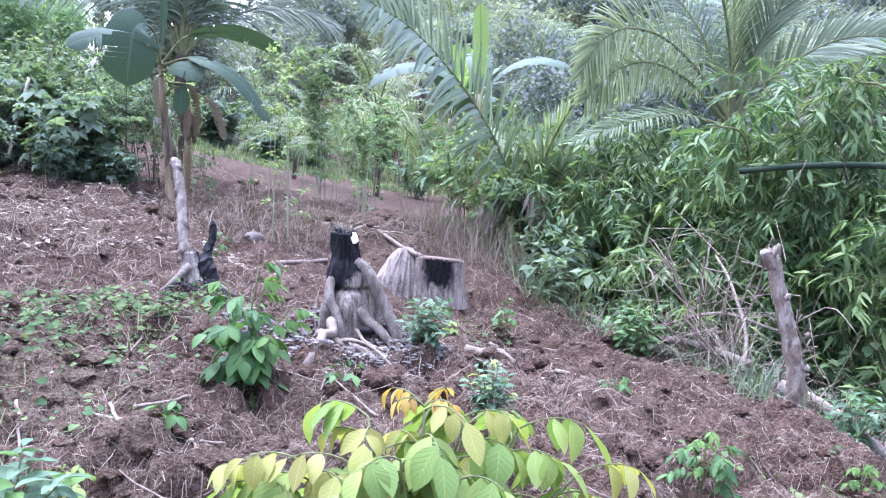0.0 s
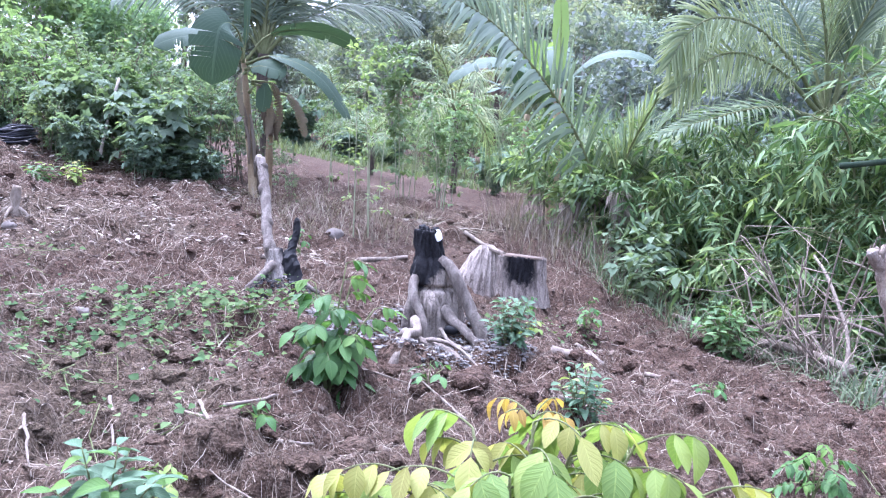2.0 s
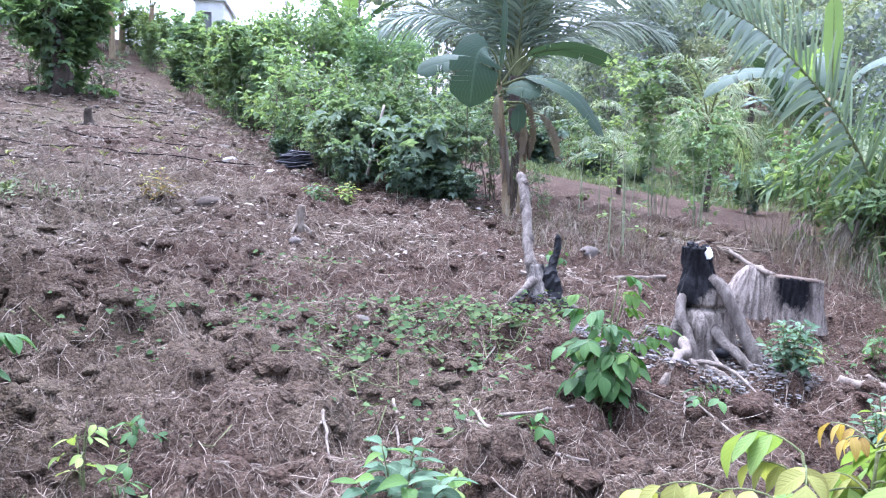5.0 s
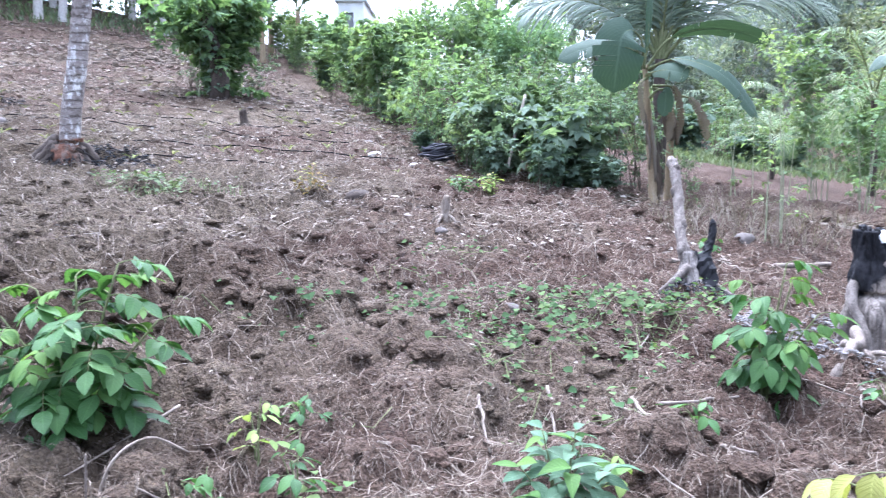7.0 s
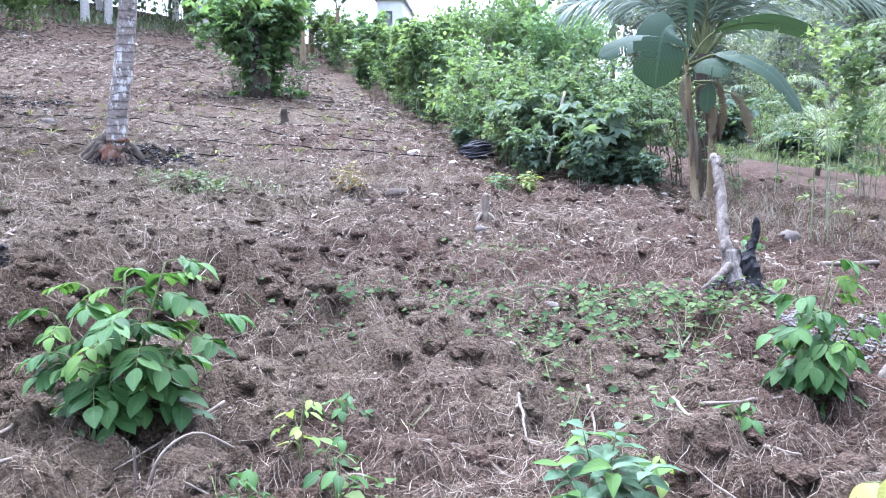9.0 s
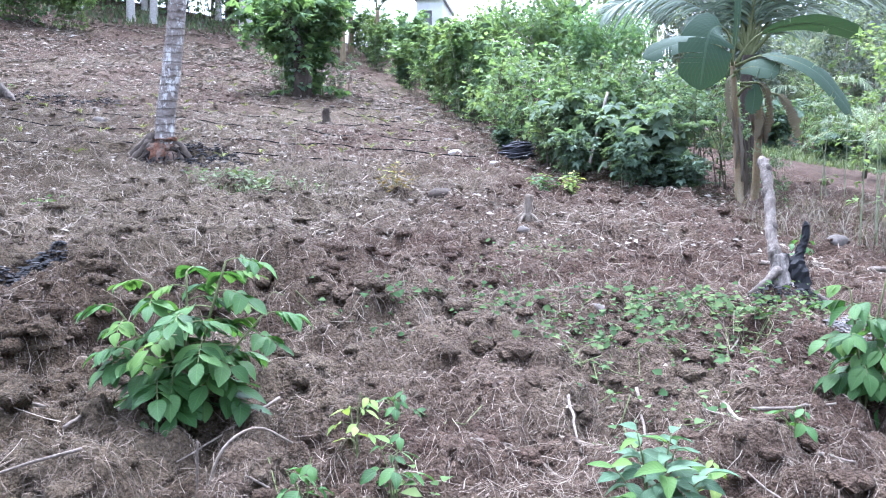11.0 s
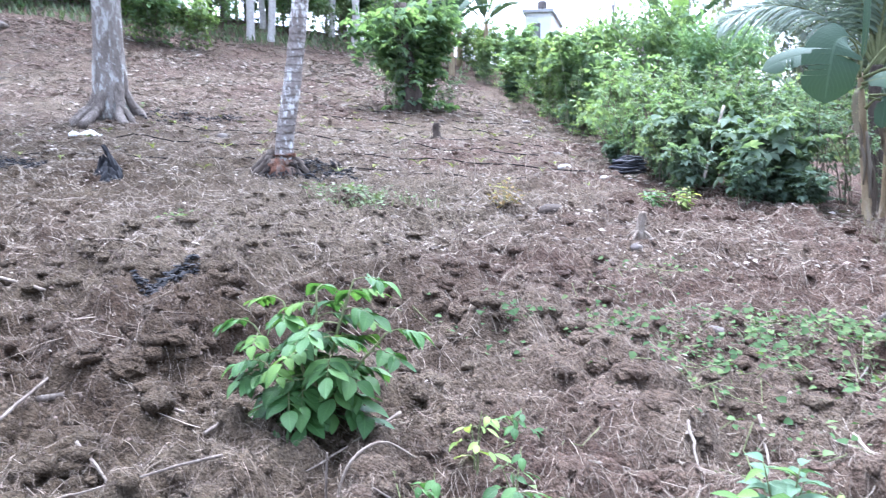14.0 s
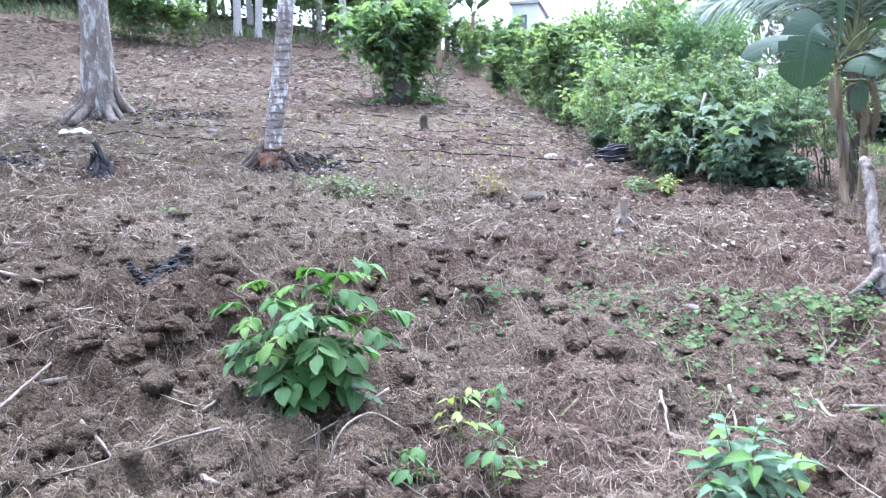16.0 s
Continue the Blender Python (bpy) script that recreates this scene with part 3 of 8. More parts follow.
PALM_DRY = leaf_material("dry_palm_leaflet", (0.066, 0.046, 0.028), (0.125, 0.094, 0.062), (0.2, 0.165, 0.118), 0.8, 0.15, spec=0.15, warm=(1.0, 1.0, 1.0))
BANANA = leaf_material("banana_leaf", (0.027, 0.054, 0.028), (0.042, 0.074, 0.041), (0.066, 0.103, 0.057), 0.5, 0.2, 0.2, True, 0.45, 60.0, warm=(1.0, 1.0, 1.1))
BANANA_NEW = leaf_material("young_banana_leaf", (0.085, 0.16, 0.05), (0.13, 0.22, 0.07), (0.19, 0.29, 0.1), 0.4, 0.4, 0.2, True, 0.45, 60.0)
BANANA_DRY = leaf_material("dead_banana_leaf", (0.0620, 0.0462, 0.0324), (0.1240, 0.0990, 0.0720), (0.1984, 0.1716, 0.1296), 0.85, 0.2, 0.0, True, 0.1, warm=(1.0, 1.0, 1.0))
BANANA_STEM = bark_material("banana_stem", (0.12, 0.085, 0.05), (0.23, 0.18, 0.11), (0.34, 0.29, 0.19), 9, (1, 1, 0.12), 0.6)
GRASS = leaf_material("grass_blade", (0.062, 0.097, 0.043), (0.108, 0.153, 0.07), (0.19, 0.235, 0.12), 0.55, 0.3, warm=(0.8, 0.85, 0.8), vivid=0.85)
DRY_GRASS = leaf_material("dry_grass_blade", (0.082, 0.056, 0.034), (0.145, 0.105, 0.068), (0.22, 0.17, 0.115), 0.8, 0.2, spec=0.15, warm=(1.0, 1.0, 1.0))
STRAP = leaf_material("strap_leaf", (0.066, 0.132, 0.073), (0.115, 0.203, 0.121), (0.209, 0.308, 0.194), 0.45, 0.25, warm=(1.05, 1.0, 1.25))
SLOPE_LEAF = leaf_material("slope_bush_leaf", (0.06, 0.135, 0.05), (0.105, 0.205, 0.075), (0.165, 0.275, 0.105), 0.6, 0.48, spec=0.18, warm=(1.15, 1.08, 0.98), vivid=0.85)
# lightened and blued: the haze of distance is painted into these leaf colours
HAZY_FOREST = leaf_material("hazy_forest_leaf", (0.062, 0.118, 0.09), (0.105, 0.184, 0.142), (0.178, 0.268, 0.202), 0.6, 0.42, spec=0.15, warm=(1.05, 0.84, 1.12))
HAZY_FOREST_LIGHT = leaf_material("hazy_light_forest_leaf", (0.102, 0.166, 0.091), (0.166, 0.254, 0.147), (0.268, 0.37, 0.22), 0.6, 0.4, spec=0.15, warm=(0.9, 0.76, 1.02))


# ---- the ground, one sheet to the horizon, finer where the field is near
def build_ground():
    fine = np.radians(np.arange(-54, 70.01, 0.26))
    wide = np.radians(np.arange(71, 305, 1.3))
    ang = np.concatenate([fine, wide])
    r = [0.25]
    while r[-1] < 1.2:
        r.append(r[-1] * 1.045)
    while r[-1] < 42:
        r.append(r[-1] * 1.0074)
    while r[-1] < 2500:
        r.append(r[-1] * 1.06)
    r = np.array(r)
    x, y = r[:, None] * np.sin(ang)[None], r[:, None] * np.cos(ang)[None]
    z = height(x, y)
    n, k = len(r), len(ang)
    i, j = np.arange(n - 1)[:, None] * k, np.arange(k)[None]
    q = np.stack([i + j, i + k + j, i + k + (j + 1) % k, i + (j + 1) % k], -1).reshape(-1, 4)
    v = np.stack([x, y, z], -1).reshape(-1, 3)
    v = np.concatenate([v, [[0, 0, float(terrain(0, 0))]]])
    hub = np.stack([np.full(k, n * k), np.arange(k), (np.arange(k) + 1) % k], -1)
    s = Shape().add(v, q, hub)
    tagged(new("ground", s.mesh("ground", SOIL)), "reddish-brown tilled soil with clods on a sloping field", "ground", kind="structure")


build_ground()
RS = np.random.RandomState(11)


def wedge(n, near, far, left=50, right=66, power=1.4, rs=RS):
    """Random places on the field, thinning with distance: left and right are the bounds in degrees from +y."""
    u = rs.rand(n)
    r = (near ** (1 - power + 1) + u * (far ** (1 - power + 1) - near ** (1 - power + 1))) ** (1 / (2 - power))
    a = np.radians(-left + rs.rand(n) * (left + right))
    return r * np.sin(a), r * np.cos(a)


def fibres(name, x, y, length, width, material, label, arch=0.25, segments=4, lift=0.004, seed=1, curl=0.9):
    """Thin curved strips lying over the clods."""
    rs = np.random.RandomState(seed)
    n = len(x)
    a = rs.rand(n) * 2 * np.pi
    turn = (rs.rand(n) - 0.5) * curl * 2
    t = np.linspace(0, 1, segments + 1)
    step = (length / segments)[:, None]
    head = a[:, None] + turn[:, None] * t[None] + (rs.rand(n, segments + 1) - 0.5) * 0.7
    px = x[:, None] + np.cumsum(np.cos(head) * step, 1)
    py = y[:, None] + np.cumsum(np.sin(head) * step, 1)
    rise = arch * length * np.abs(rs.randn(n)) * 0.7
    ends = np.stack([height(px[:, 0], py[:, 0]), height(px[:, -1], py[:, -1])], 1)
    ground = height(px, py)
    line = ends[:, :1] * (1 - t) + ends[:, 1:] * t
    pz = np.maximum(ground, line) + lift + rise[:, None] * (np.sin(np.pi * t) * (0.4 + 0.6 * rs.rand(n)[:, None]))[:, :] * 0.5
    w = (width / 2)[:, None] * (1 - 0.6 * t[None])
    sx, sy = -np.sin(head) * w, np.cos(head) * w
    tip = (rs.rand(n)[:, None] - 0.5) * 1.4 * w
    left = np.stack([px + sx, py + sy, pz + tip], -1)
    right = np.stack([px - sx, py - sy, pz - tip], -1)
    v = np.stack([left, right], 2).reshape(-1, 3)
    k = 2 * (segments + 1)
    i = (np.arange(n) * k)[:, None] + (np.arange(segments) * 2)[None]
    q = np.stack([i, i + 1, i + 3, i + 2], -1).reshape(-1, 4)
    return tagged(new(name, Shape().add(v, q).mesh(name, material, False)), label, "straw", kind="stuff")


def keep_field(x, y, limit=0.15):
    k = edge(x, y) < limit
    return x[k], y[k]


def litter_field():
    rs = np.random.RandomState(31)
    x, y = keep_field(*wedge(105000, 2.0, 14, rs=rs))
    thick = fbm(x * 0.9 + 8, y * 0.9 + 2)
    k = rs.rand(len(x)) < (1 - 0.8 * sstep(-0.6, -1.7, x) * sstep(6, 4.5, y)) * (0.2 + 0.8 * sstep(0.38, 0.6, thick)) * (0.6 + 0.7 * sstep(0.06, -0.05, clods(x, y)))
    x, y = x[k], y[k]
    n = len(x)
    fibres("dry_straw", x, y, 0.03 + 0.17 * rs.rand(n) ** 2.4, (0.0013 + 0.0021 * rs.rand(n) ** 2) * np.clip(np.hypot(x, y) / 4, 1, 2.2), STRAW, "pale dry grass straw lying over the tilled soil", seed=2, segments=3, arch=0.1, curl=1.6)
    x, y = keep_field(*wedge(30000, 4.5, 17, power=0.5, rs=rs))
    k = rs.rand(len(x)) < (0.25 + 0.9 * sstep(0.4, 0.62, fbm(x * 1.1 + 21, y * 1.1 + 2))) * (1 - 0.8 * sstep(1.8, 3.2, x) * sstep(9, 7, y))
    x, y = x[k], y[k]
    n = len(x)
    fibres("field_straw", x, y, 0.06 + 0.26 * rs.rand(n) ** 2, (0.0036 + 0.0046 * rs.rand(n) ** 2) * np.clip(np.hypot(x, y) / 8, 0.8, 1.8), STRAW, "pale dry stalks and straw thick over the field", seed=8, segments=4, arch=0.1, curl=1.8)
    x, y = keep_field(*wedge(5000, 2.0, 9, rs=rs))
    n = len(x)
    fibres("fine_roots", x, y, 0.03 + 0.1 * rs.rand(n), 0.0016 + 0.0018 * rs.rand(n), ROOTLET, "fine brown rootlets sticking out of the clods", arch=0.45, segments=3, seed=3)
    x, y = keep_field(*wedge(300, 2.6, 13, power=0.8, rs=rs))
    n = len(x)
    fibres("dry_stalks", x, y, 0.18 + 0.4 * rs.rand(n), 0.0025 + 0.0025 * rs.rand(n), STRAW, "thick pale dry stalks strewn over the soil", arch=0.12, seed=4, curl=0.5)
    x, y = wedge(9000, 0.3, 9, 180, 180, 1.2, rs)
    n = len(x)
    fibres("scattered_straw", x, y, 0.04 + 0.2 * rs.rand(n) ** 2, 0.002 + 0.003 * rs.rand(n), STRAW, "loose straw strewn all over the field", seed=9, segments=3, arch=0.1, curl=1.6)
    # crumbs of earth
    c = np.array([[1, 0, 0], [-1, 0, 0], [0, 1, 0], [0, -1, 0], [0, 0, 1], [0, 0, -1]], float)
    f = np.array([[0, 2, 4], [2, 1, 4], [1, 3, 4], [3, 0, 4], [2, 0, 5], [1, 2, 5], [3, 1, 5], [0, 3, 5]])
    x, y = keep_field(*wedge(60000, 2.0, 10, rs=rs))
    k = rs.rand(len(x)) < 0.3 + 0.7 * sstep(0.6, 0.4, fbm(x * 0.9 + 8, y * 0.9 + 2))
    x, y = x[k], y[k]
    n = len(x)
    size = (0.003 + 0.009 * rs.rand(n) ** 3) * np.clip(np.hypot(x, y) / 4, 0.8, 1.7)
    jit = c[None] * (0.5 + 0.9 * rs.rand(n, 6, 1)) + 0.25 * rs.randn(n, 6, 3)
    v = np.stack([x, y, height(x, y) + size * 0.25], -1)[:, None] + jit * size[:, None, None]
    tagged(new("soil_crumbs", Shape().add(v.reshape(-1, 3), None, (f[None] + (np.arange(n) * 6)[:, None, None]).reshape(-1, 3)).mesh("soil_crumbs", CRUMB, False)),
           "loose crumbs of reddish-brown earth", "soil", kind="stuff")
    # fine hair roots over the coarse clods
    x, y = keep_field(*wedge(42000, 2.0, 7.5, 50, 62, 1.0, rs))
    k = rs.rand(len(x)) < 0.3 + 0.7 * sstep(0.02, 0.1, clods(x, y))
    x, y = x[k], y[k]
    n = len(x)
    fibres("hair_roots", x, y, 0.04 + 0.13 * rs.rand(n) ** 1.5, 0.0012 + 0.0016 * rs.rand(n), HAIR, "fine hair roots matted over the dug clods", arch=0.3, segments=3, seed=14, curl=1.4)


def leaf_scatter(name, x, y, size, material, label, category="leaf litter", seed=5):
    rs = np.random.RandomState(seed)
    n = len(x)
    a = rs.rand(n) * 2 * np.pi
    along = np.stack([np.cos(a), np.sin(a), 0.5 * (rs.rand(n) - 0.4)], -1)
    normal = np.stack([rs.randn(n) * 0.5, rs.randn(n) * 0.5, np.ones(n)], -1)
    s = Shape()
    scatter(s, BROAD, np.stack([x, y, height(x, y) + 0.012], -1), along, normal, size, size * (0.25 + 0.5 * rs.rand(n)))
    return tagged(new(name, s.mesh(name, material, False)), label, category, kind="stuff")


def slope_litter():
    rs = np.random.RandomState(41)
    x, y = wedge(140000, 7, 34, 50, 36, 0.9, rs)
    thick = fbm(x * 0.45 + 30, y * 0.45 + 11)
    away = np.hypot(x + 6, y - 13)
    k = (rs.rand(len(x)) < (0.08 + sstep(0.35, 0.7, thick)) * (0.3 + 0.9 * np.exp(-((away / 8) ** 2)))) & ((x < 2.4 - 0.45 * (y - 10.5).clip(0)))
    x, y = x[k], y[k]
    leaf_scatter("leaf_litter", x, y, (0.035 + 0.1 * rs.rand(len(x)) ** 2.5) * np.clip(np.hypot(x, y) / 13, 0.8, 1.7), LITTER, "pale dry leaves and husks littering the upper slope")
    x, y = wedge(60000, 11, 36, 52, 16, 0.3, rs)
    k = (x < 2.0 - 0.45 * (y - 10.5).clip(0)) & (rs.rand(len(x)) < 0.2 + 0.8 * sstep(0.4, 0.6, fbm(x * 0.35 + 9, y * 0.7 + 4)))
    x, y = x[k], y[k]
    leaf_scatter("slope_husks", x, y, (0.05 + 0.12 * rs.rand(len(x)) ** 2) * np.clip(np.hypot(x, y) / 18, 0.8, 1.6), LITTER, "grey dry leaves and stalks thick over the top of the slope", seed=7)
    x, y = wedge(52000, 7.5, 30, 52, 8, 0.5, rs)
    k = (x < 2.0 - 0.45 * (y - 10.5).clip(0)) & (rs.rand(len(x)) < 0.3 + sstep(0.35, 0.65, fbm(x * 0.6 + 5, y * 0.6)))
    x, y = x[k], y[k]
    n = len(x)
    fibres("slope_straw", x, y, 0.08 + 0.3 * rs.rand(n) ** 2, (0.006 + 0.007 * rs.rand(n) ** 2) * np.clip(np.hypot(x, y) / 14, 0.8, 1.6), STRAW, "pale dry stalks strewn over the upper slope", seed=12, segments=3, arch=0.1, curl=1.4)
    x, y = wedge(1600, 3.5, 11, 50, 50, 1.0, rs)
    x, y = keep_field(x, y)
    leaf_scatter("dry_leaf_scraps", x, y, 0.015 + 0.035 * rs.rand(len(x)) ** 2, LITTER, "small scraps of dry leaf and husk on the tilled soil", seed=6)


litter_field()
slope_litter()


def ball(detail):
    """A round mesh as arrays."""
    bm = bmesh.new()
    bmesh.ops.create_icosphere(bm, subdivisions=detail, radius=1)
    bm.verts.ensure_lookup_table()
    v = np.array([tuple(p.co) for p in bm.verts])
    f = np.array([[p.index for p in q.verts] for q in bm.faces])
    bm.free()
    return v, f


def loose_clods(name, n, detail, small, large, far, rough, seed, label, near=2.0, corner=False):
    """Torn lumps of earth, half sunk, thickest where the digging was coarse."""
    rs = np.random.RandomState(seed)
    x, y = keep_field(*wedge(n, near, far, 46, 62 if near < 4 else 34, 0.9, rs), -0.1)
    k = (x < 2.2 - 0.45 * (y - 10.5).clip(0) + 9 * (y < 10)) | ((x > 3) & (y < 17) & (x < 9))
    x, y = x[k], y[k]
    k = rs.rand(len(x)) < (sstep(0.0, -1.5, x) * sstep(8.5, 6, y) * (0.35 + 0.65 * sstep(0.35, 0.55, fbm(x * 1.4 + 3, y * 1.4))) if corner else 0.12 + 1.0 * sstep(0.42, 0.62, fbm(x * 0.8 + 3, y * 0.8)))
    for cx, cy, c in ((2.42, 5.0, 0.75), (4.02, 6.7, 0.6), (1.24, 3.84, 0.3), (-1.6, 3.15, 0.35), (2.55, 4.42, 0.3), (2.24, 3.14, 0.3), (1.45, 5.95, 0.35), (0.14, 2.78, 0.3), (0.95, 1.62, 0.4)):
        k &= np.hypot(x - cx, y - cy) > c
    x, y = x[k], y[k]
    m = len(x)
    v, f = ball(detail)
    r = small + (large - small) * rs.rand(m) ** 2.2
    a = rs.randn(m) * (0.6 if corner else 2.0)
    p = v[None] * np.stack([0.95 + 0.7 * rs.rand(m), 0.75 + 0.5 * rs.rand(m), 0.5 + 0.25 * rs.rand(m)], -1)[:, None]
    c, sn = np.cos(a)[:, None], np.sin(a)[:, None]
    p = np.stack([p[..., 0] * c - p[..., 1] * sn, p[..., 0] * sn + p[..., 1] * c, p[..., 2]], -1)
    o = rs.rand(m, 1) * 90
    swell = 0
    for freq, amp in ((1.6, 0.8), (3.7, 0.5), (8.0, 0.3)):
        swell = swell + amp * (vnoise(p[..., 0] * freq + p[..., 2] * freq * 0.8 + o, p[..., 1] * freq - p[..., 2] * freq * 0.7 + o * 0.6) - 0.5)
    p = p * (1 + rough * swell)[..., None] * r[:, None, None]
    p = p + np.stack([x, y, height(x, y) - (0.12 if corner else 0.04) * r], -1)[:, None]
    if corner:
        # roots hanging out of the clods
        n = 16000
        i, j = rs.randint(m, size=n), rs.choice(np.nonzero(v[:, 2] > 0.05)[0], n)
        at, out = p[i, j], unit(v[j] + 0.2 * rs.randn(n, 3))
        way = unit(np.cross(out, rs.randn(n, 3)) + 0.35 * out)
        l = (0.025 + 0.07 * rs.rand(n) ** 1.5)[:, None]
        line = np.stack([at - out * 0.004, at + way * l * 0.5 + out * 0.15 * l, at + way * l - [0, 0, 0.3] * l], 1)
        wide = unit(np.cross(way, out))[:, None] * (0.0008 + 0.001 * rs.rand(n))[:, None, None] * np.array([1.0, 0.9, 0.3])[None, :, None]
        q = (np.arange(n) * 6)[:, None, None] + np.array([[0, 1, 3, 2], [2, 3, 5, 4]])[None]
        tagged(new("clod_roots", Shape().add(np.stack([line - wide, line + wide], 2).reshape(-1, 3), q.reshape(-1, 4)).mesh("clod_roots", HAIR, False)), "fine roots hanging out of the coarse clods", "roots", kind="stuff")
    tagged(new(name, Shape().add(p.reshape(-1, 3), None, (f[None] + (np.arange(m) * len(v))[:, None, None]).reshape(-1, 3)).mesh(name, SOIL, corner)), label, "soil", kind="stuff")


loose_clods("large_clods", 300, 3, 0.04, 0.09, 11, 0.65, 91, "large torn clods of reddish-brown earth")
loose_clods("coarse_clods", 2600, 2, 0.035, 0.085, 9, 0.95, 94, "coarse rounded clods of dark brown earth turned up by digging", corner=True)
loose_clods("earth_clods", 3600, 2, 0.02, 0.055, 10, 0.7, 92, "fist-sized clods of reddish-brown earth")
loose_clods("slope_clods", 900, 2, 0.025, 0.07, 22, 0.8, 93, "rough clods of earth over the upper slope", 8.0)


def blob(shape, place, size, seed, squash=(1, 1, 1), rings=7, sides=10, rough=0.25):
    """An uneven rounded lump."""
    rs = np.random.RandomState(seed)
    th = np.linspace(0, 2 * np.pi, sides, endpoint=False)
    ph = np.linspace(0, np.pi, rings + 1)[1:-1]
    r = 1 + rough * (rs.rand(len(ph), sides) - 0.5) * 2
    v = np.stack([r * np.sin(ph)[:, None] * np.cos(th), r * np.sin(ph)[:, None] * np.sin(th), r * np.cos(ph)[:, None] + 0 * th], -1).reshape(-1, 3)
    v = np.concatenate([v, [[0, 0, 1], [0, 0, -1]]]) * np.array(squash) * size + np.array(place)
    m = len(ph)
    i, j = np.arange(m - 1)[:, None] * sides, np.arange(sides)[None]
    k = (j + 1) % sides
    q = np.stack([i + j, i + sides + j, i + sides + k, i + k], -1).reshape(-1, 4)
    j, k = np.arange(sides), (np.arange(sides) + 1) % sides
    t = np.concatenate([np.stack([j, k, np.full(sides, m * sides)], -1), np.stack([(m - 1) * sides + k, (m - 1) * sides + j, np.full(sides, m * sides + 1)], -1)])
    return shape.add(v, q, t)


# ---- stumps, snags, logs
def turned(shape, levels, sides, radius):
    """A closed upright body: radius(angle, share of height) gives each ring; levels are (x, y, z)."""
    levels = np.asarray(levels, float)
    th = np.linspace(0, 2 * np.pi, sides, endpoint=False)
    n = len(levels)
    r = np.stack([radius(th, k / (n - 1)) for k in range(n)])
    v = levels[:, None] + np.stack([r * np.cos(th), r * np.sin(th), 0 * r], -1)
    i, j = np.arange(n - 1)[:, None] * sides, np.arange(sides)[None]
    k = (j + 1) % sides
    q = np.stack([i + j, i + k, i + sides + k, i + sides + j], -1).reshape(-1, 4)
    j, k = np.arange(sides), (np.arange(sides) + 1) % sides
    tri = np.stack([(n - 1) * sides + j, (n - 1) * sides + k, np.full(sides, n * sides)], -1)
    return shape.add(np.concatenate([v.reshape(-1, 3), levels[-1:]]), q, tri)


def root(shape, pts, r0, r1, seed, n=14, sides=9, bump=0.12):
    p = bend(pts, n)
    return tube(shape, p, np.linspace(r0, r1, n), sides, bump, seed)


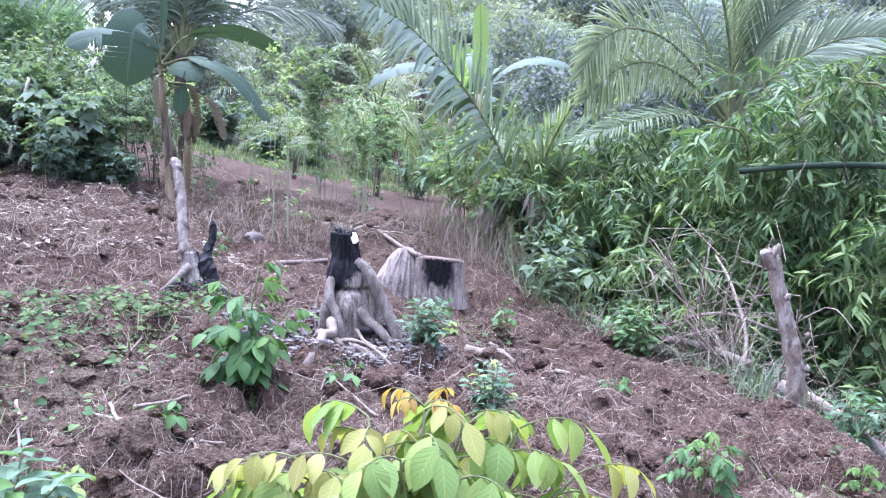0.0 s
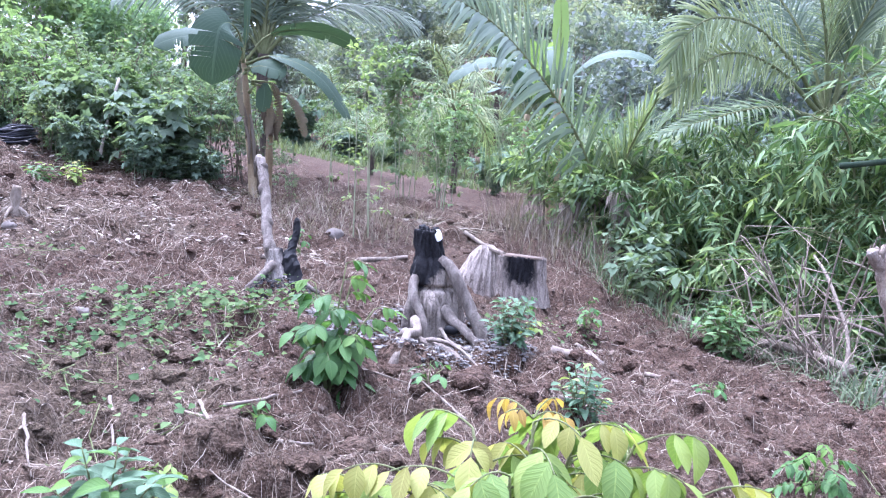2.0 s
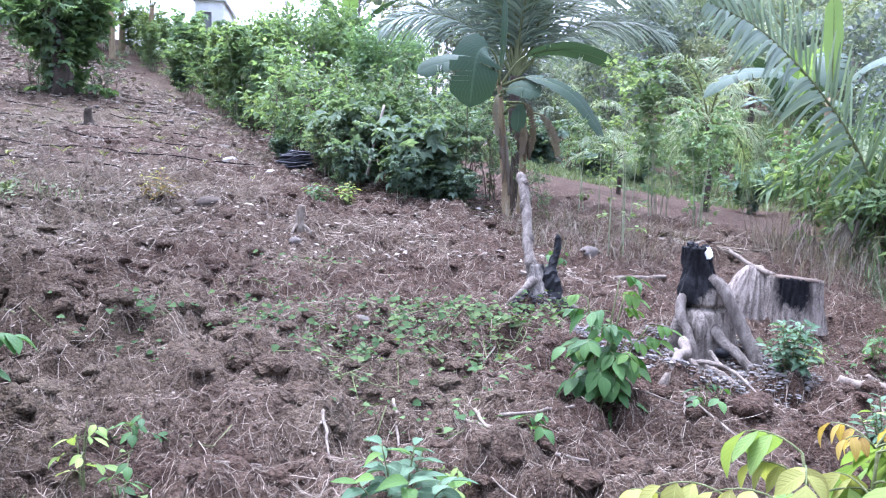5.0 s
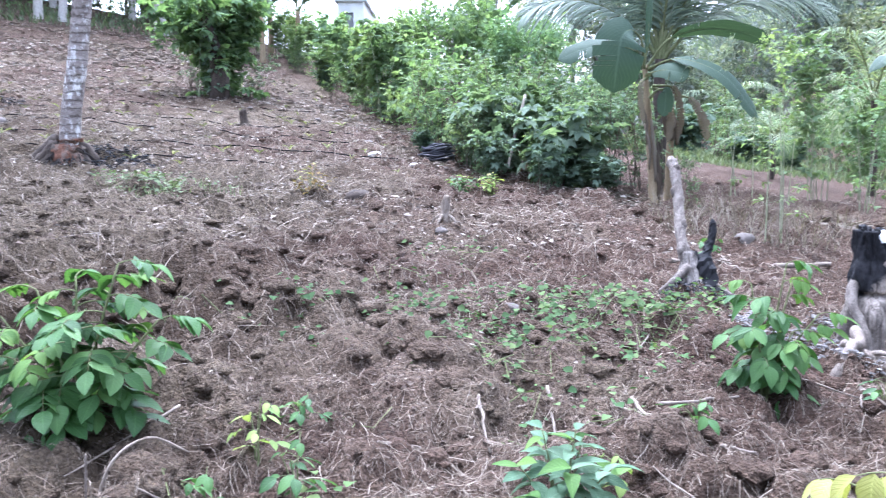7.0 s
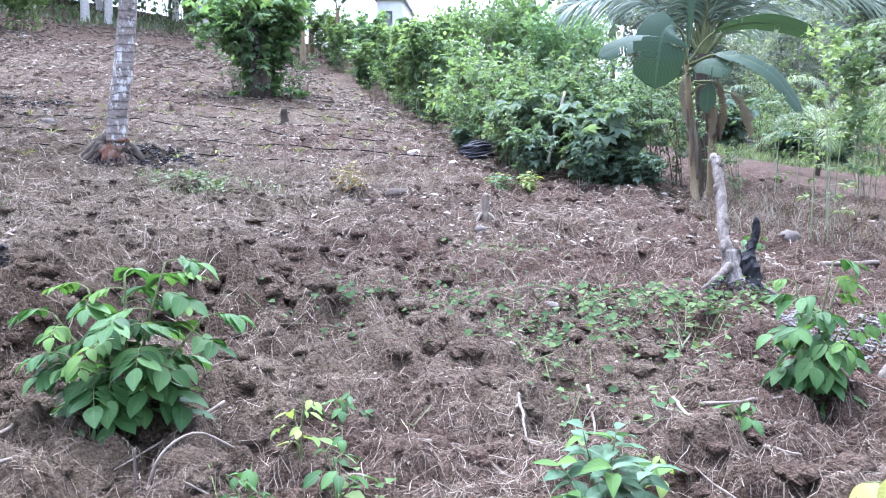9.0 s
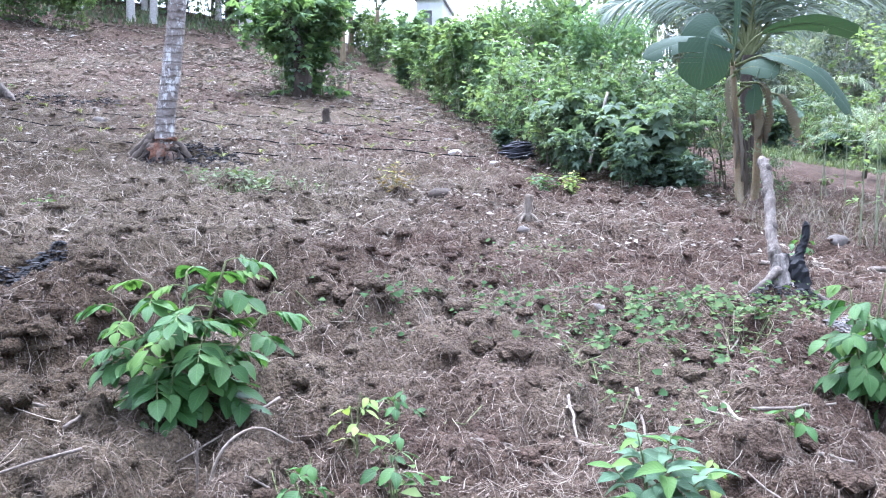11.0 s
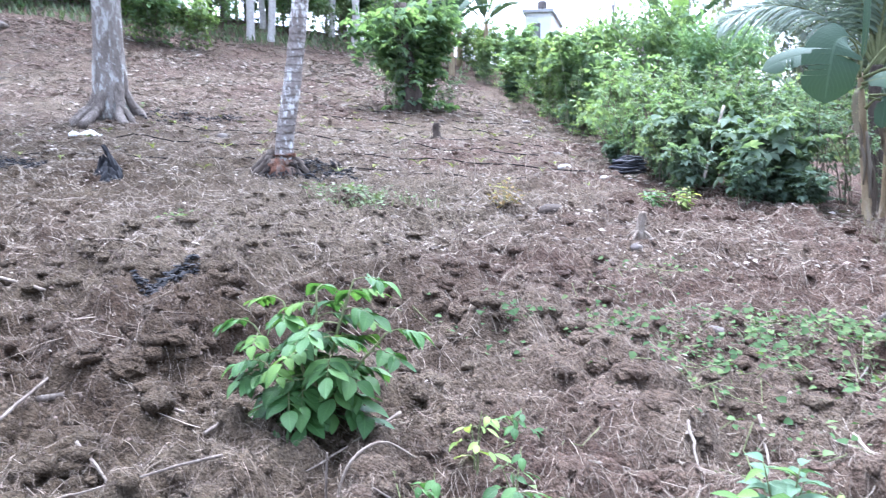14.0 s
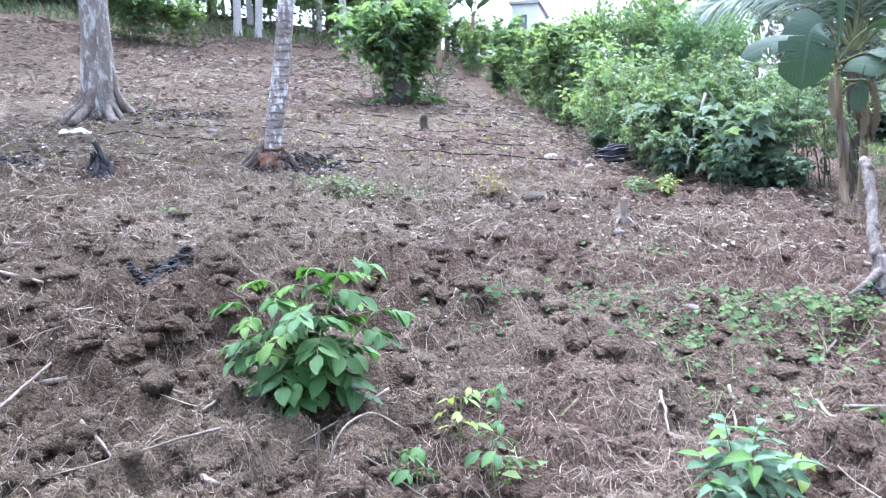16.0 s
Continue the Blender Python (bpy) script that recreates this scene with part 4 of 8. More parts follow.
def burnt_stump():
    ob = thing("burnt_tree_stump", (2.37, 5.08, float(terrain(2.37, 5.08))), "grey tree stump with a charred black top and exposed roots", "stump", turn=-25)

    def radius(th, h):
        z = -0.08 + 0.72 * h
        front = 0.5 - 0.5 * np.sin(th)
        body = np.interp(z, [-0.08, 0.04, 0.14, 0.24, 0.262, 0.285, 0.36, 0.42, 0.47, 0.55, 0.64], [0.2, 0.176, 0.16, 0.152, 0.138, 0.148, 0.146, 0.125, 0.092, 0.083, 0.076])
        belly = 0.03 * front**3 * np.exp(-(((z - 0.15) / 0.09) ** 2))
        slit = -0.045 * front**2 * np.exp(-(((z - 0.268) / 0.013) ** 2))
        knobs = 0.014 * np.sin(3 * th + 5 * h) + 0.011 * np.sin(5 * th - 9 * h + 1) * (1 - 0.4 * h) + 0.007 * np.sin(9 * th + 14 * h) + 0.005 * np.sin(17 * th - 21 * h) + 0.004 * np.sin(29 * th + 11 * h)
        jag = (0.018 * np.sin(4 * th + 1.0) + 0.012 * np.sin(9 * th)) * max(0, h - 0.72)
        return body + belly + slit + knobs + jag

    k = np.linspace(0, 1, 64)
    s = turned(Shape(), np.stack([0.03 - 0.09 * k + 0.01 * np.sin(5 * k), 0.0 * k, -0.08 + 0.72 * k], -1), 90, radius)
    part("trunk", s, STUMP_WOOD, ob)
    top = Shape()
    for a, h, seed in ((2.4, 0.02, 3), (3.2, 0.035, 6), (4.1, 0.02, 4), (5.2, 0.012, 7), (0.9, 0.016, 9)):
        blob(top, (-0.06 + 0.055 * math.cos(a), 0.055 * math.sin(a), 0.625 + h * 0.4), 0.026, seed, (1, 1, 1.0 + 10 * h), rough=0.35)
    part("charred_rim", top, COAL, ob, "jagged charcoal rim", False)
    cap = Shape()
    blob(cap, (0, 0, 0), 0.045, 8, (0.62, 0.3, 0.95), 4, 7, rough=0.22)
    white = part("ash_patch", cap, WHITE_ASH, ob, "patch of white ash", False)
    white.location, white.rotation_euler = (-0.01, -0.072, 0.615), (radians(-28), radians(-24), 0)
    rot = np.array([[math.cos(radians(-25)), -math.sin(radians(-25))], [math.sin(radians(-25)), math.cos(radians(-25))]])
    base = float(terrain(2.37, 5.08))
    for k, (pts, r0, r1, mat) in enumerate((
        ([(0.02, -0.07, 0.45), (0.085, -0.11, 0.41), (0.15, -0.14, 0.3), (0.225, -0.16, 0.16), (0.29, -0.2, 0.04), (0.33, -0.24, -0.08)], 0.038, 0.042, SNAG_WOOD),
        ([(-0.12, -0.05, 0.36), (-0.155, -0.12, 0.29), (-0.145, -0.18, 0.2), (-0.1, -0.22, 0.12), (-0.075, -0.27, 0.05), (-0.05, -0.3, -0.06)], 0.034, 0.026, SNAG_WOOD),
        ([(-0.14, -0.08, 0.2), (-0.165, -0.11, 0.1), (-0.18, -0.14, -0.05)], 0.042, 0.05, SNAG_WOOD),
        ([(0.06, -0.14, 0.14), (0.12, -0.2, 0.07), (0.2, -0.26, 0.02), (0.28, -0.34, -0.05)], 0.042, 0.026, SNAG_WOOD),
        ([(-0.12, -0.27, 0.12), (-0.13, -0.42, 0.1), (-0.11, -0.58, 0.08), (-0.18, -0.76, 0.05), (-0.16, -0.94, 0.03), (-0.24, -1.1, -0.05)], 0.032, 0.026, ROOT_PALE),
        ([(-0.14, -0.56, 0.07), (-0.04, -0.66, 0.06), (0.08, -0.68, 0.05), (0.17, -0.72, -0.01)], 0.034, 0.026, ROOT_PALE),
        ([(-0.12, -0.52, 0.04), (0.0, -0.72, 0.03), (0.14, -0.86, 0.015), (0.26, -1.02, -0.02)], 0.016, 0.007, ROOT_PALE),
        ([(0.04, -0.24, 0.06), (0.1, -0.42, 0.03), (0.22, -0.55, 0.0)], 0.014, 0.008, ROOT_PALE))):
        if mat is ROOT_PALE:
            pts = [(a, b, c + 0.035 + float(height(*(np.array([2.37, 5.08]) + rot @ (a, b)))) - base) for a, b, c in pts]
        part("root", root(Shape(), pts, r0, r1, 20 + k, 22, 14, 0.16), mat, ob, "weathered grey root" if k == 0 else "")
    # a solid black lump gives the foot the shade of a cavity
    hole = Shape()
    blob(hole, (0.11, -0.235, 0.015), 0.05, 5, (1.1, 0.5, 0.6), rough=0.2)
    part("cavity_shade", hole, COAL, ob, "black lump standing in for a dark cavity at the foot")


def cut_stump():
    ob = thing("sawn_tree_stump", (4.02, 6.7, float(terrain(4.02, 6.7))), "sawn tree stump with a scorched side and ridged grey bark", "stump", turn=-29)

    def radius(th, h):
        ridges = 0.02 * np.abs(np.sin(15 * th + 1.2 * np.sin(5 * h))) ** 1.5 + 0.008 * np.sin(37 * th + 6 * h)
        return 0.225 + 0.07 * (1 - h) ** 2 * (0.6 + 0.4 * np.cos(2 * th)) + ridges

    k = np.linspace(0, 1, 18)
    s = turned(Shape(), np.stack([0 * k, 0 * k, -0.08 + 0.46 * k], -1), 120, radius)
    s.v[0][:, 2] -= (0.095 * s.v[0][:, 1] + 0.05 * s.v[0][:, 0]) * np.clip(s.v[0][:, 2] / 0.38, 0, 1)
    part("trunk", s, STUMP_BARK, ob)
    disc = turned(Shape(), [(0, 0, 0.37), (0, 0, 0.386)], 48, lambda th, h: 0.238 + 0.012 * np.sin(5 * th) + 0.006 * np.sin(17 * th))
    disc.v[0][:, 2] -= 0.095 * disc.v[0][:, 1] + 0.05 * disc.v[0][:, 0]
    part("cut_face", disc, CUT_WOOD, ob, "brown sawn face")

    def slab(th, h):
        return np.interp(h, [0, 0.5, 0.85, 1], [0.2, 0.15, 0.09, 0.035]) * (1 + 0.35 * np.cos(th) ** 2) + 0.016 * np.abs(np.sin(9 * th + 2 * h)) + 0.007 * np.sin(23 * th)

    s = turned(Shape(), np.stack([-0.42 + 0.1 * k, 0.02 + 0 * k, -0.1 + 0.56 * k], -1), 72, slab)
    part("buttress", s, STUMP_BARK, ob, "grey ridged buttress")
    s = Shape()
    tube(s, bend([(-0.55, 0.15, 0.56), (-0.36, 0.02, 0.46), (-0.16, -0.12, 0.4)], 8), np.linspace(0.018, 0.026, 8), 8, 0.1, 4)
    part("splinter", s, DEADWOOD, ob)


def snag():
    z = float(terrain(1.45, 5.95))
    ob = thing("burnt_snag", (1.45, 5.95, z), "leaning dead grey trunk with a charred base", "snag")
    p = bend([(0.03, 0.02, 0.1), (0.0, 0.06, 0.26), (0.0, 0.18, 0.4), (0.03, 0.36, 0.62), (0.035, 0.5, 0.8), (0.025, 0.6, 0.9)], 40)
    r = np.interp(np.linspace(0, 1, 40), [0, 0.12, 0.3, 0.8, 0.95, 1], [0.06, 0.046, 0.037, 0.038, 0.04, 0.026])
    r = r * (1 + 0.06 * np.sin(np.arange(40) * 0.9) + 0.04 * np.sin(np.arange(40) * 2.3))
    part("trunk", tube(Shape(), p, r, 18, 0.12, 3), SNAG_WOOD, ob)

    def flare(th, h):
        lobes = 0.2 * np.maximum(0, np.cos(th - 3.5)) ** 6 + 0.12 * np.maximum(0, np.cos(th - 4.9)) ** 6 + 0.1 * np.maximum(0, np.cos(th - 0.2)) ** 6
        return np.interp(h, [0, 0.25, 0.6, 1], [0.1, 0.085, 0.066, 0.045]) + lobes * (1 - h) ** 2.2 + 0.008 * np.sin(7 * th + 8 * h) + 0.005 * np.sin(15 * th - 12 * h)

    k = np.linspace(0, 1, 26)
    part("flared_base", turned(Shape(), np.stack([0.06 - 0.03 * k, -0.03 + 0.06 * k, -0.1 + 0.36 * k], -1), 54, flare), SNAG_CHAR, ob, "grey root flare burnt black along one side")
    for k, (f, a) in enumerate(((8, 4.0), (17, 5.2), (25, 3.6), (33, 5.0))):
        s = Shape()
        blob(s, p[f] + [0.036 * math.cos(a), 0.036 * math.sin(a), 0], 0.024, 60 + k, (1, 1, 1.6), rough=0.35)
        part("knot", s, SNAG_WOOD, ob)
    s = Shape()
    tube(s, bend([(0.13, -0.07, -0.08), (0.14, -0.06, 0.08), (0.125, -0.03, 0.2), (0.15, 0.0, 0.28), (0.18, 0.01, 0.36), (0.185, 0.02, 0.45), (0.18, 0.02, 0.49)], 26), np.interp(np.linspace(0, 1, 26), [0, 0.3, 0.45, 0.7, 0.92, 1], [0.08, 0.055, 0.032, 0.026, 0.02, 0.006]), 12, 0.2, 5)
    part("charred_prong", s, COAL, ob, "black charred prong", False)
    for k, pts in enumerate(([(0.0, -0.05, 0.16), (-0.1, -0.12, 0.09), (-0.22, -0.15, 0.0)], [(0.1, 0.0, 0.1), (0.24, -0.06, 0.0), (0.34, -0.1, -0.06)])):
        part("root", root(Shape(), pts, 0.034, 0.014, 30 + k), SNAG_WOOD, ob)


def broken_post():
    z = float(terrain(5.32, 3.62))
    ob = thing("broken_tree_trunk", (5.32, 3.62, z), "broken mottled tree trunk standing at the field's edge", "trunk")
    s = Shape()
    top = 0.8 - z
    p = bend([(0.0, 0, -0.15), (0.0, 0.02, 0.2), (-0.04, 0.08, 0.45 * top), (-0.1, 0.2, 0.8 * top), (-0.12, 0.26, top)], 30)
    r = np.interp(np.linspace(0, 1, 30), [0, 0.15, 0.5, 0.9, 1], [0.1, 0.07, 0.057, 0.052, 0.048])
    r = r * (1 + 0.07 * np.sin(np.arange(30) * 1.3) * np.sin(np.arange(30) * 0.37))
    tube(s, p, r, 22, 0.13, 6)
    part("trunk", s, POST_BARK, ob)
    s = Shape()
    tube(s, bend([(-0.12, 0.24, top - 0.1), (-0.19, 0.25, top - 0.03), (-0.24, 0.25, top + 0.03)], 8), np.linspace(0.045, 0.03, 8), 10, 0.12, 7)
    part("broken_limb", s, POST_BARK, ob)
    s = Shape()
    for a, h in ((0.3, 0.07), (1.6, 0.04), (2.9, 0.02), (4.1, 0.05), (5.3, 0.09)):
        blob(s, (-0.12 + 0.035 * math.cos(a), 0.26 + 0.035 * math.sin(a), top + h * 0.3), 0.024, int(9 * a), (1, 1, 1 + 16 * h), rough=0.3)
    part("broken_rim", s, DEADWOOD, ob, "splintered pale break")
    for k, (x, y, h) in enumerate(((0.06, -0.05, 0.5), (-0.11, -0.0, 0.75), (0.0, -0.09, 0.3))):
        s = Shape()
        blob(s, (x - 0.04 * h, y + 0.1 * h, h * top), 0.022, 40 + k, (1, 1, 1.3))
        part("knot", s, POST_BARK, ob)


def stick(name, pts, r0, r1, material, label, category="stick", seed=0, sides=7, group=""):
    s = Shape()
    tube(s, bend(pts, 14), np.linspace(r0, r1, 14), sides, 0.12, seed)
    return tagged(new(name, s.mesh(name, material)), label, category, group)


def ground_stick(name, ends, r0, r1, material, label, rise=0.0, wander=0.014, seed=0, category="stick", group=""):
    """A stick that lies on the clods between two places."""
    rs = np.random.RandomState(seed + 100)
    t = np.linspace(0, 1, 7)
    (x0, y0), (x1, y1) = ends
    x, y = x0 + (x1 - x0) * t + wander * rs.randn(7) * np.sin(np.pi * t), y0 + (y1 - y0) * t + wander * rs.randn(7) * np.sin(np.pi * t)
    g = height(x, y)
    hull = np.convolve(np.pad(np.maximum(g, np.interp(t, [0, 1], [g[0], g[6]])), 1, "edge"), [0.25, 0.5, 0.25], "valid")
    hull = hull * 0.5 + 0.5 * np.interp(t, [0, 1], [hull[0], hull[6]])
    z = hull + r0 * 0.6 + rise * np.sin(np.pi * t)
    return stick(name, np.stack([x, y, z], -1), r0, r1, material, label, category, seed, 7, group)


burnt_stump()
cut_stump()
snag()
broken_post()


# ---- young plants on the field, leaf by leaf
LEAF_MESHES = {}


def leaf_mesh(kind, material, variant):
    key = (kind, material.name, variant)
    if key not in LEAF_MESHES:
        rows, width, fold, droop, peak = {"oval": (6, 0.52, 0.14, 0.22, 0.45), "pointed": (6, 0.42, 0.2, 0.3, 0.4), "lance": (5, 0.26, 0.2, 0.3, 0.38), "heart": (5, 0.8, 0.12, 0.2, 0.32)}[kind]
        v, q, uv = blade(rows, width * (0.92 + 0.08 * variant), fold * (0.7 + 0.3 * variant), droop * (0.5 + 0.5 * variant), peak, 0.02, variant)
        LEAF_MESHES[key] = Shape().add(v, q, None, uv).mesh("leaf", material)
    return LEAF_MESHES[key]


def aim(place, along, up, size, narrow=1.0):
    y = Vector(along).normalized()
    x = y.cross(Vector(up))
    x = x.normalized() if x.length > 1e-4 else y.orthogonal().normalized()
    z = x.cross(y)
    m = Matrix((x, y, z)).transposed().to_4x4()
    return Matrix.Translation(place) @ m @ Matrix.Diagonal((size * narrow, size, size, 1))


def seedling(name, place, label, category, tall, spread, stems, nodes, leaflets, size, material, kind="oval", seed=0, tip=None, hang=0.5, low=0.15, group="", stem_material=None, stem_r=0.007, lean=(0, 0), gap=0.28):
    """A young plant: stems that fan out, stalks, and leaves set along the stalks."""
    rs = random.Random(seed)
    ob = thing(name, place, label, category, group)
    stem_material = stem_material or STEM
    for s in range(stems):
        a = 2 * math.pi * (s + rs.random() * 0.6) / stems
        out = spread * (0.25 if s == 0 and stems > 2 else 0.55 + 0.3 * rs.random())
        h = tall * (1.0 if s == 0 else 0.6 + 0.35 * rs.random())
        ends = [(0.01 * math.cos(a), 0.01 * math.sin(a), -0.05), (out * 0.35 * math.cos(a) + lean[0] * 0.3, out * 0.35 * math.sin(a) + lean[1] * 0.3, h * 0.5), (out * math.cos(a) + lean[0], out * math.sin(a) + lean[1], h)]
        p = bend(ends, 12)
        part("stem", tube(Shape(), p, np.linspace(stem_r, stem_r * 0.45, 12), 7, 0.1, s), stem_material, ob)
        for k in range(nodes):
            f = low + (1 - low) * (k + 0.5 * rs.random()) / max(1, nodes - 0.6)
            f = min(f, 1.0)
            at = Vector([float(np.interp(f, np.linspace(0, 1, 12), p[:, c])) for c in range(3)])
            b = k * 2.4 + rs.random() * 0.8 + s
            reach = spread * (0.35 + 0.45 * (1 - f * 0.5)) * (0.7 + 0.5 * rs.random())
            dirn = Vector((math.cos(b), math.sin(b), 0.45 - 0.3 * rs.random()))
            end = at + dirn * reach
            sag = Vector((0, 0, -0.25 * reach))
            stalk = bend([at, at + dirn * reach * 0.5 + Vector((0, 0, 0.04 * reach)), end + sag], 6)
            part("stalk", tube(Shape(), stalk, np.linspace(stem_r * 0.4, stem_r * 0.22, 6), 5, 0.0, 0, False), stem_material, ob)
            young = tip is not None and f > 0.8 and rs.random() < 0.3
            for i in range(leaflets):
                g = 1 - gap * (i // 2 + (0 if i == 0 else 1)) if i else 1.0
                g = max(0.25, g)
                spot = Vector([float(np.interp(g, np.linspace(0, 1, 6), stalk[:, c])) for c in range(3)])
                side = 0 if i == 0 else (1 if i % 2 else -1)
                across = dirn.cross(Vector((0, 0, 1))).normalized() * side
                flat = Vector((dirn.x, dirn.y, 0)).normalized()
                along = (flat * (1.0 if i == 0 else 0.55) + across * 0.9 + Vector((0, 0, -hang * (0.6 + 0.8 * rs.random()))))
                up = Vector((0.25 * rs.gauss(0, 1), 0.25 * rs.gauss(0, 1), 1)) + flat * 0.4
                big = size * (0.7 + 0.5 * rs.random()) * (0.75 if young else 1) * (1 - 0.25 * (f > 0.9))
                part("leaf", leaf_mesh(kind, tip if young else material, rs.randrange(3)), None, ob, m=aim(spot, along, up, big, 0.9 + 0.2 * rs.random()))
    return ob


def at_ground(x, y):
    return (x, y, float(height(np.array([x]), np.array([y]))[0]))


def compound_leaf(ob, at, out, reach, rise, sag, pairs, size, material, kind, rs, r=0.0026, hang=0.8, stem_material=None):
    """A stalk that arches out from a stem, with leaflets in pairs and one at its tip."""
    u = np.linspace(0, 1, 7)
    out = Vector((out[0], out[1], 0)).normalized()
    line = [at + out * reach * float(f) + Vector((0, 0, rise * f - sag * f * f)) for f in u]
    part("stalk", tube(Shape(), [tuple(p) for p in line], np.linspace(r, r * 0.5, 7), 5, 0.0, 0, False), stem_material or STEM, ob)
    across = out.cross(Vector((0, 0, 1)))
    for i in range(2 * pairs + 1):
        f = 1.0 if i == 0 else 1 - (0.48 / pairs + 0.02) * ((i + 1) // 2) + 0.05 * rs.random()
        spot_at = Vector([float(np.interp(f, u, [p[c] for p in line])) for c in range(3)])
        side = 0 if i == 0 else (1 if i % 2 else -1)
        down = hang * (0.55 + 0.9 * rs.random())
        way = out * (0.9 if i == 0 else 0.45) + across * side * (0.75 + 0.3 * rs.random()) + Vector((0, 0, -down))
        up = Vector((0.22 * rs.gauss(0, 1), 0.22 * rs.gauss(0, 1), 1)) + out * 0.55 + across * side * 0.5
        part("leaf", leaf_mesh(kind, material, rs.randrange(3)), None, ob, m=aim(spot_at, way, up, size * (0.78 + 0.4 * rs.random()) * (1.1 if i == 0 else 1), 0.92 + 0.2 * rs.random()))


def pinnate_plant(name, place, label, category, stems, per, size, material, seed, reach=0.17, pairs=2, tip=None, low=0.3, hang=0.8, kind="oval", stem_r=0.007, lift=0.35, bark=None, young=0.25):
    """A young tree: stems to the given ends, with compound leaves up each of them."""
    rs = random.Random(seed)
    ob = thing(name, place, label, category)
    for k, (dx, dy, h) in enumerate(stems):
        p = bend([(0.012 * math.cos(k), 0.012 * math.sin(k), -0.08), (dx * 0.4, dy * 0.4, h * 0.5), (dx, dy, h)], 12)
        part("stem", tube(Shape(), p, np.linspace(stem_r, stem_r * 0.5, 12), 7, 0.1, k), bark or STEM, ob)
        away = math.atan2(dy, dx) if abs(dx) + abs(dy) > 0.03 else rs.random() * 6.28
        for n in range(per):
            f = low + (1 - low) * n / max(1, per - 1)
            at = Vector([float(np.interp(f, np.linspace(0, 1, 12), p[:, c])) for c in range(3)])
            a = away + (n * 2.4 + rs.uniform(-0.4, 0.4) if n < per - 1 else rs.uniform(-0.4, 0.4))
            fresh = tip is not None and f > 0.75 and rs.random() < young
            go = reach * (1.1 - 0.45 * f) * (0.75 + 0.5 * rs.random())
            compound_leaf(ob, at, (math.cos(a), math.sin(a)), go, go * lift * (0.6 + 1.1 * f), go * 0.55, pairs, size * (1.12 - 0.3 * f) * (0.75 if fresh else 1), tip if fresh else material, kind, rs, stem_r * 0.4, hang, bark)
    return ob


def round_bush(name, place, label, stems, per, tall, wide, size, material, seed, tip=None, kind="pointed", group="", hang=0.35, low=0.12):
    """A small bush: a fan of stems, each with leaves set straight on it."""
    rs = random.Random(seed)
    ob = thing(name, place, label, "bush", group)
    for k in range(stems):
        a, o = k * 2.4, wide * math.sqrt((k + 0.3) / stems)
        h = tall * math.sqrt(max(0.12, 1 - 0.85 * (o / wide) ** 2)) * rs.uniform(0.88, 1.08)
        p = bend([(0.01 * math.cos(a), 0.01 * math.sin(a), -0.05), (o * 0.5 * math.cos(a), o * 0.5 * math.sin(a), h * 0.5), (o * math.cos(a), o * math.sin(a), h)], 10)
        part("stem", tube(Shape(), p, np.linspace(0.005, 0.002, 10), 5, 0.1, k), STEM, ob)
        for n in range(per):
            f = low + (1 - low) * ((n + 0.4 * rs.random()) / max(1, per - 0.6)) ** 0.7
            at = Vector([float(np.interp(min(f, 1), np.linspace(0, 1, 10), p[:, c])) for c in range(3)])
            b = n * 2.4 + k + rs.uniform(-0.4, 0.4)
            way = Vector((math.cos(b), math.sin(b), 0.55 * f - hang * rs.random())) + Vector((math.cos(a), math.sin(a), 0)) * 0.35
            up = Vector((0.25 * rs.gauss(0, 1), 0.25 * rs.gauss(0, 1), 1)) + way * 0.3
            part("leaf", leaf_mesh(kind, tip if tip and f > 0.85 and rs.random() < 0.4 else material, rs.randrange(3)), None, ob, m=aim(at, way, up, size * (1.1 - 0.3 * f) * rs.uniform(0.75, 1.2), rs.uniform(0.9, 1.15)))
    return ob


def on_land(x, y, up=0.0):
    return (x, y, float(terrain(x, y)) + up)


yellow = pinnate_plant("yellow_green_seedling", on_land(0.95, 1.62), "yellow-green young tree with broad drooping leaves on the soil", "plant",
                       [(-0.33, 0.16, 0.6), (-0.26, 0.08, 0.65), (-0.17, 0.0, 0.66), (-0.1, 0.08, 0.74), (0.01, 0.0, 0.77), (0.09, -0.05, 0.76), (0.2, -0.12, 0.74), (0.29, -0.24, 0.66), (0.02, -0.16, 0.66), (-0.08, -0.06, 0.68), (0.16, 0.04, 0.7)],
                       8, 0.135, LIME, 4, 0.2, 2, LIME_TIP, 0.7, 1.0, "oval", 0.007, 0.4, None, 0.3)
rs = random.Random(8)
for a in (0.4, 2.2, 3.4, 5.0):
    compound_leaf(yellow, Vector((0.02, 0.02, 0.77)), (math.cos(a), math.sin(a)), 0.09, 0.09, 0.06, 2, 0.05, LIME_BUD, "pointed", rs, hang=0.9)
pinnate_plant("leafy_sapling", on_land(-1.63, 3.2, -0.02), "bushy green sapling with glossy drooping compound leaves", "plant",
              [(0.17, 0.02, 0.68), (0.0, 0.04, 0.63), (-0.14, 0.02, 0.58), (-0.27, 0.0, 0.48), (0.3, 0.04, 0.46), (0.06, -0.14, 0.5), (-0.16, -0.14, 0.36), (0.1, 0.14, 0.6)],
              8, 0.117, FRESH, 7, 0.19, 3, FRESH_TIP, 0.35, 0.34, "oval", 0.008, 0.3, None, 0.4)
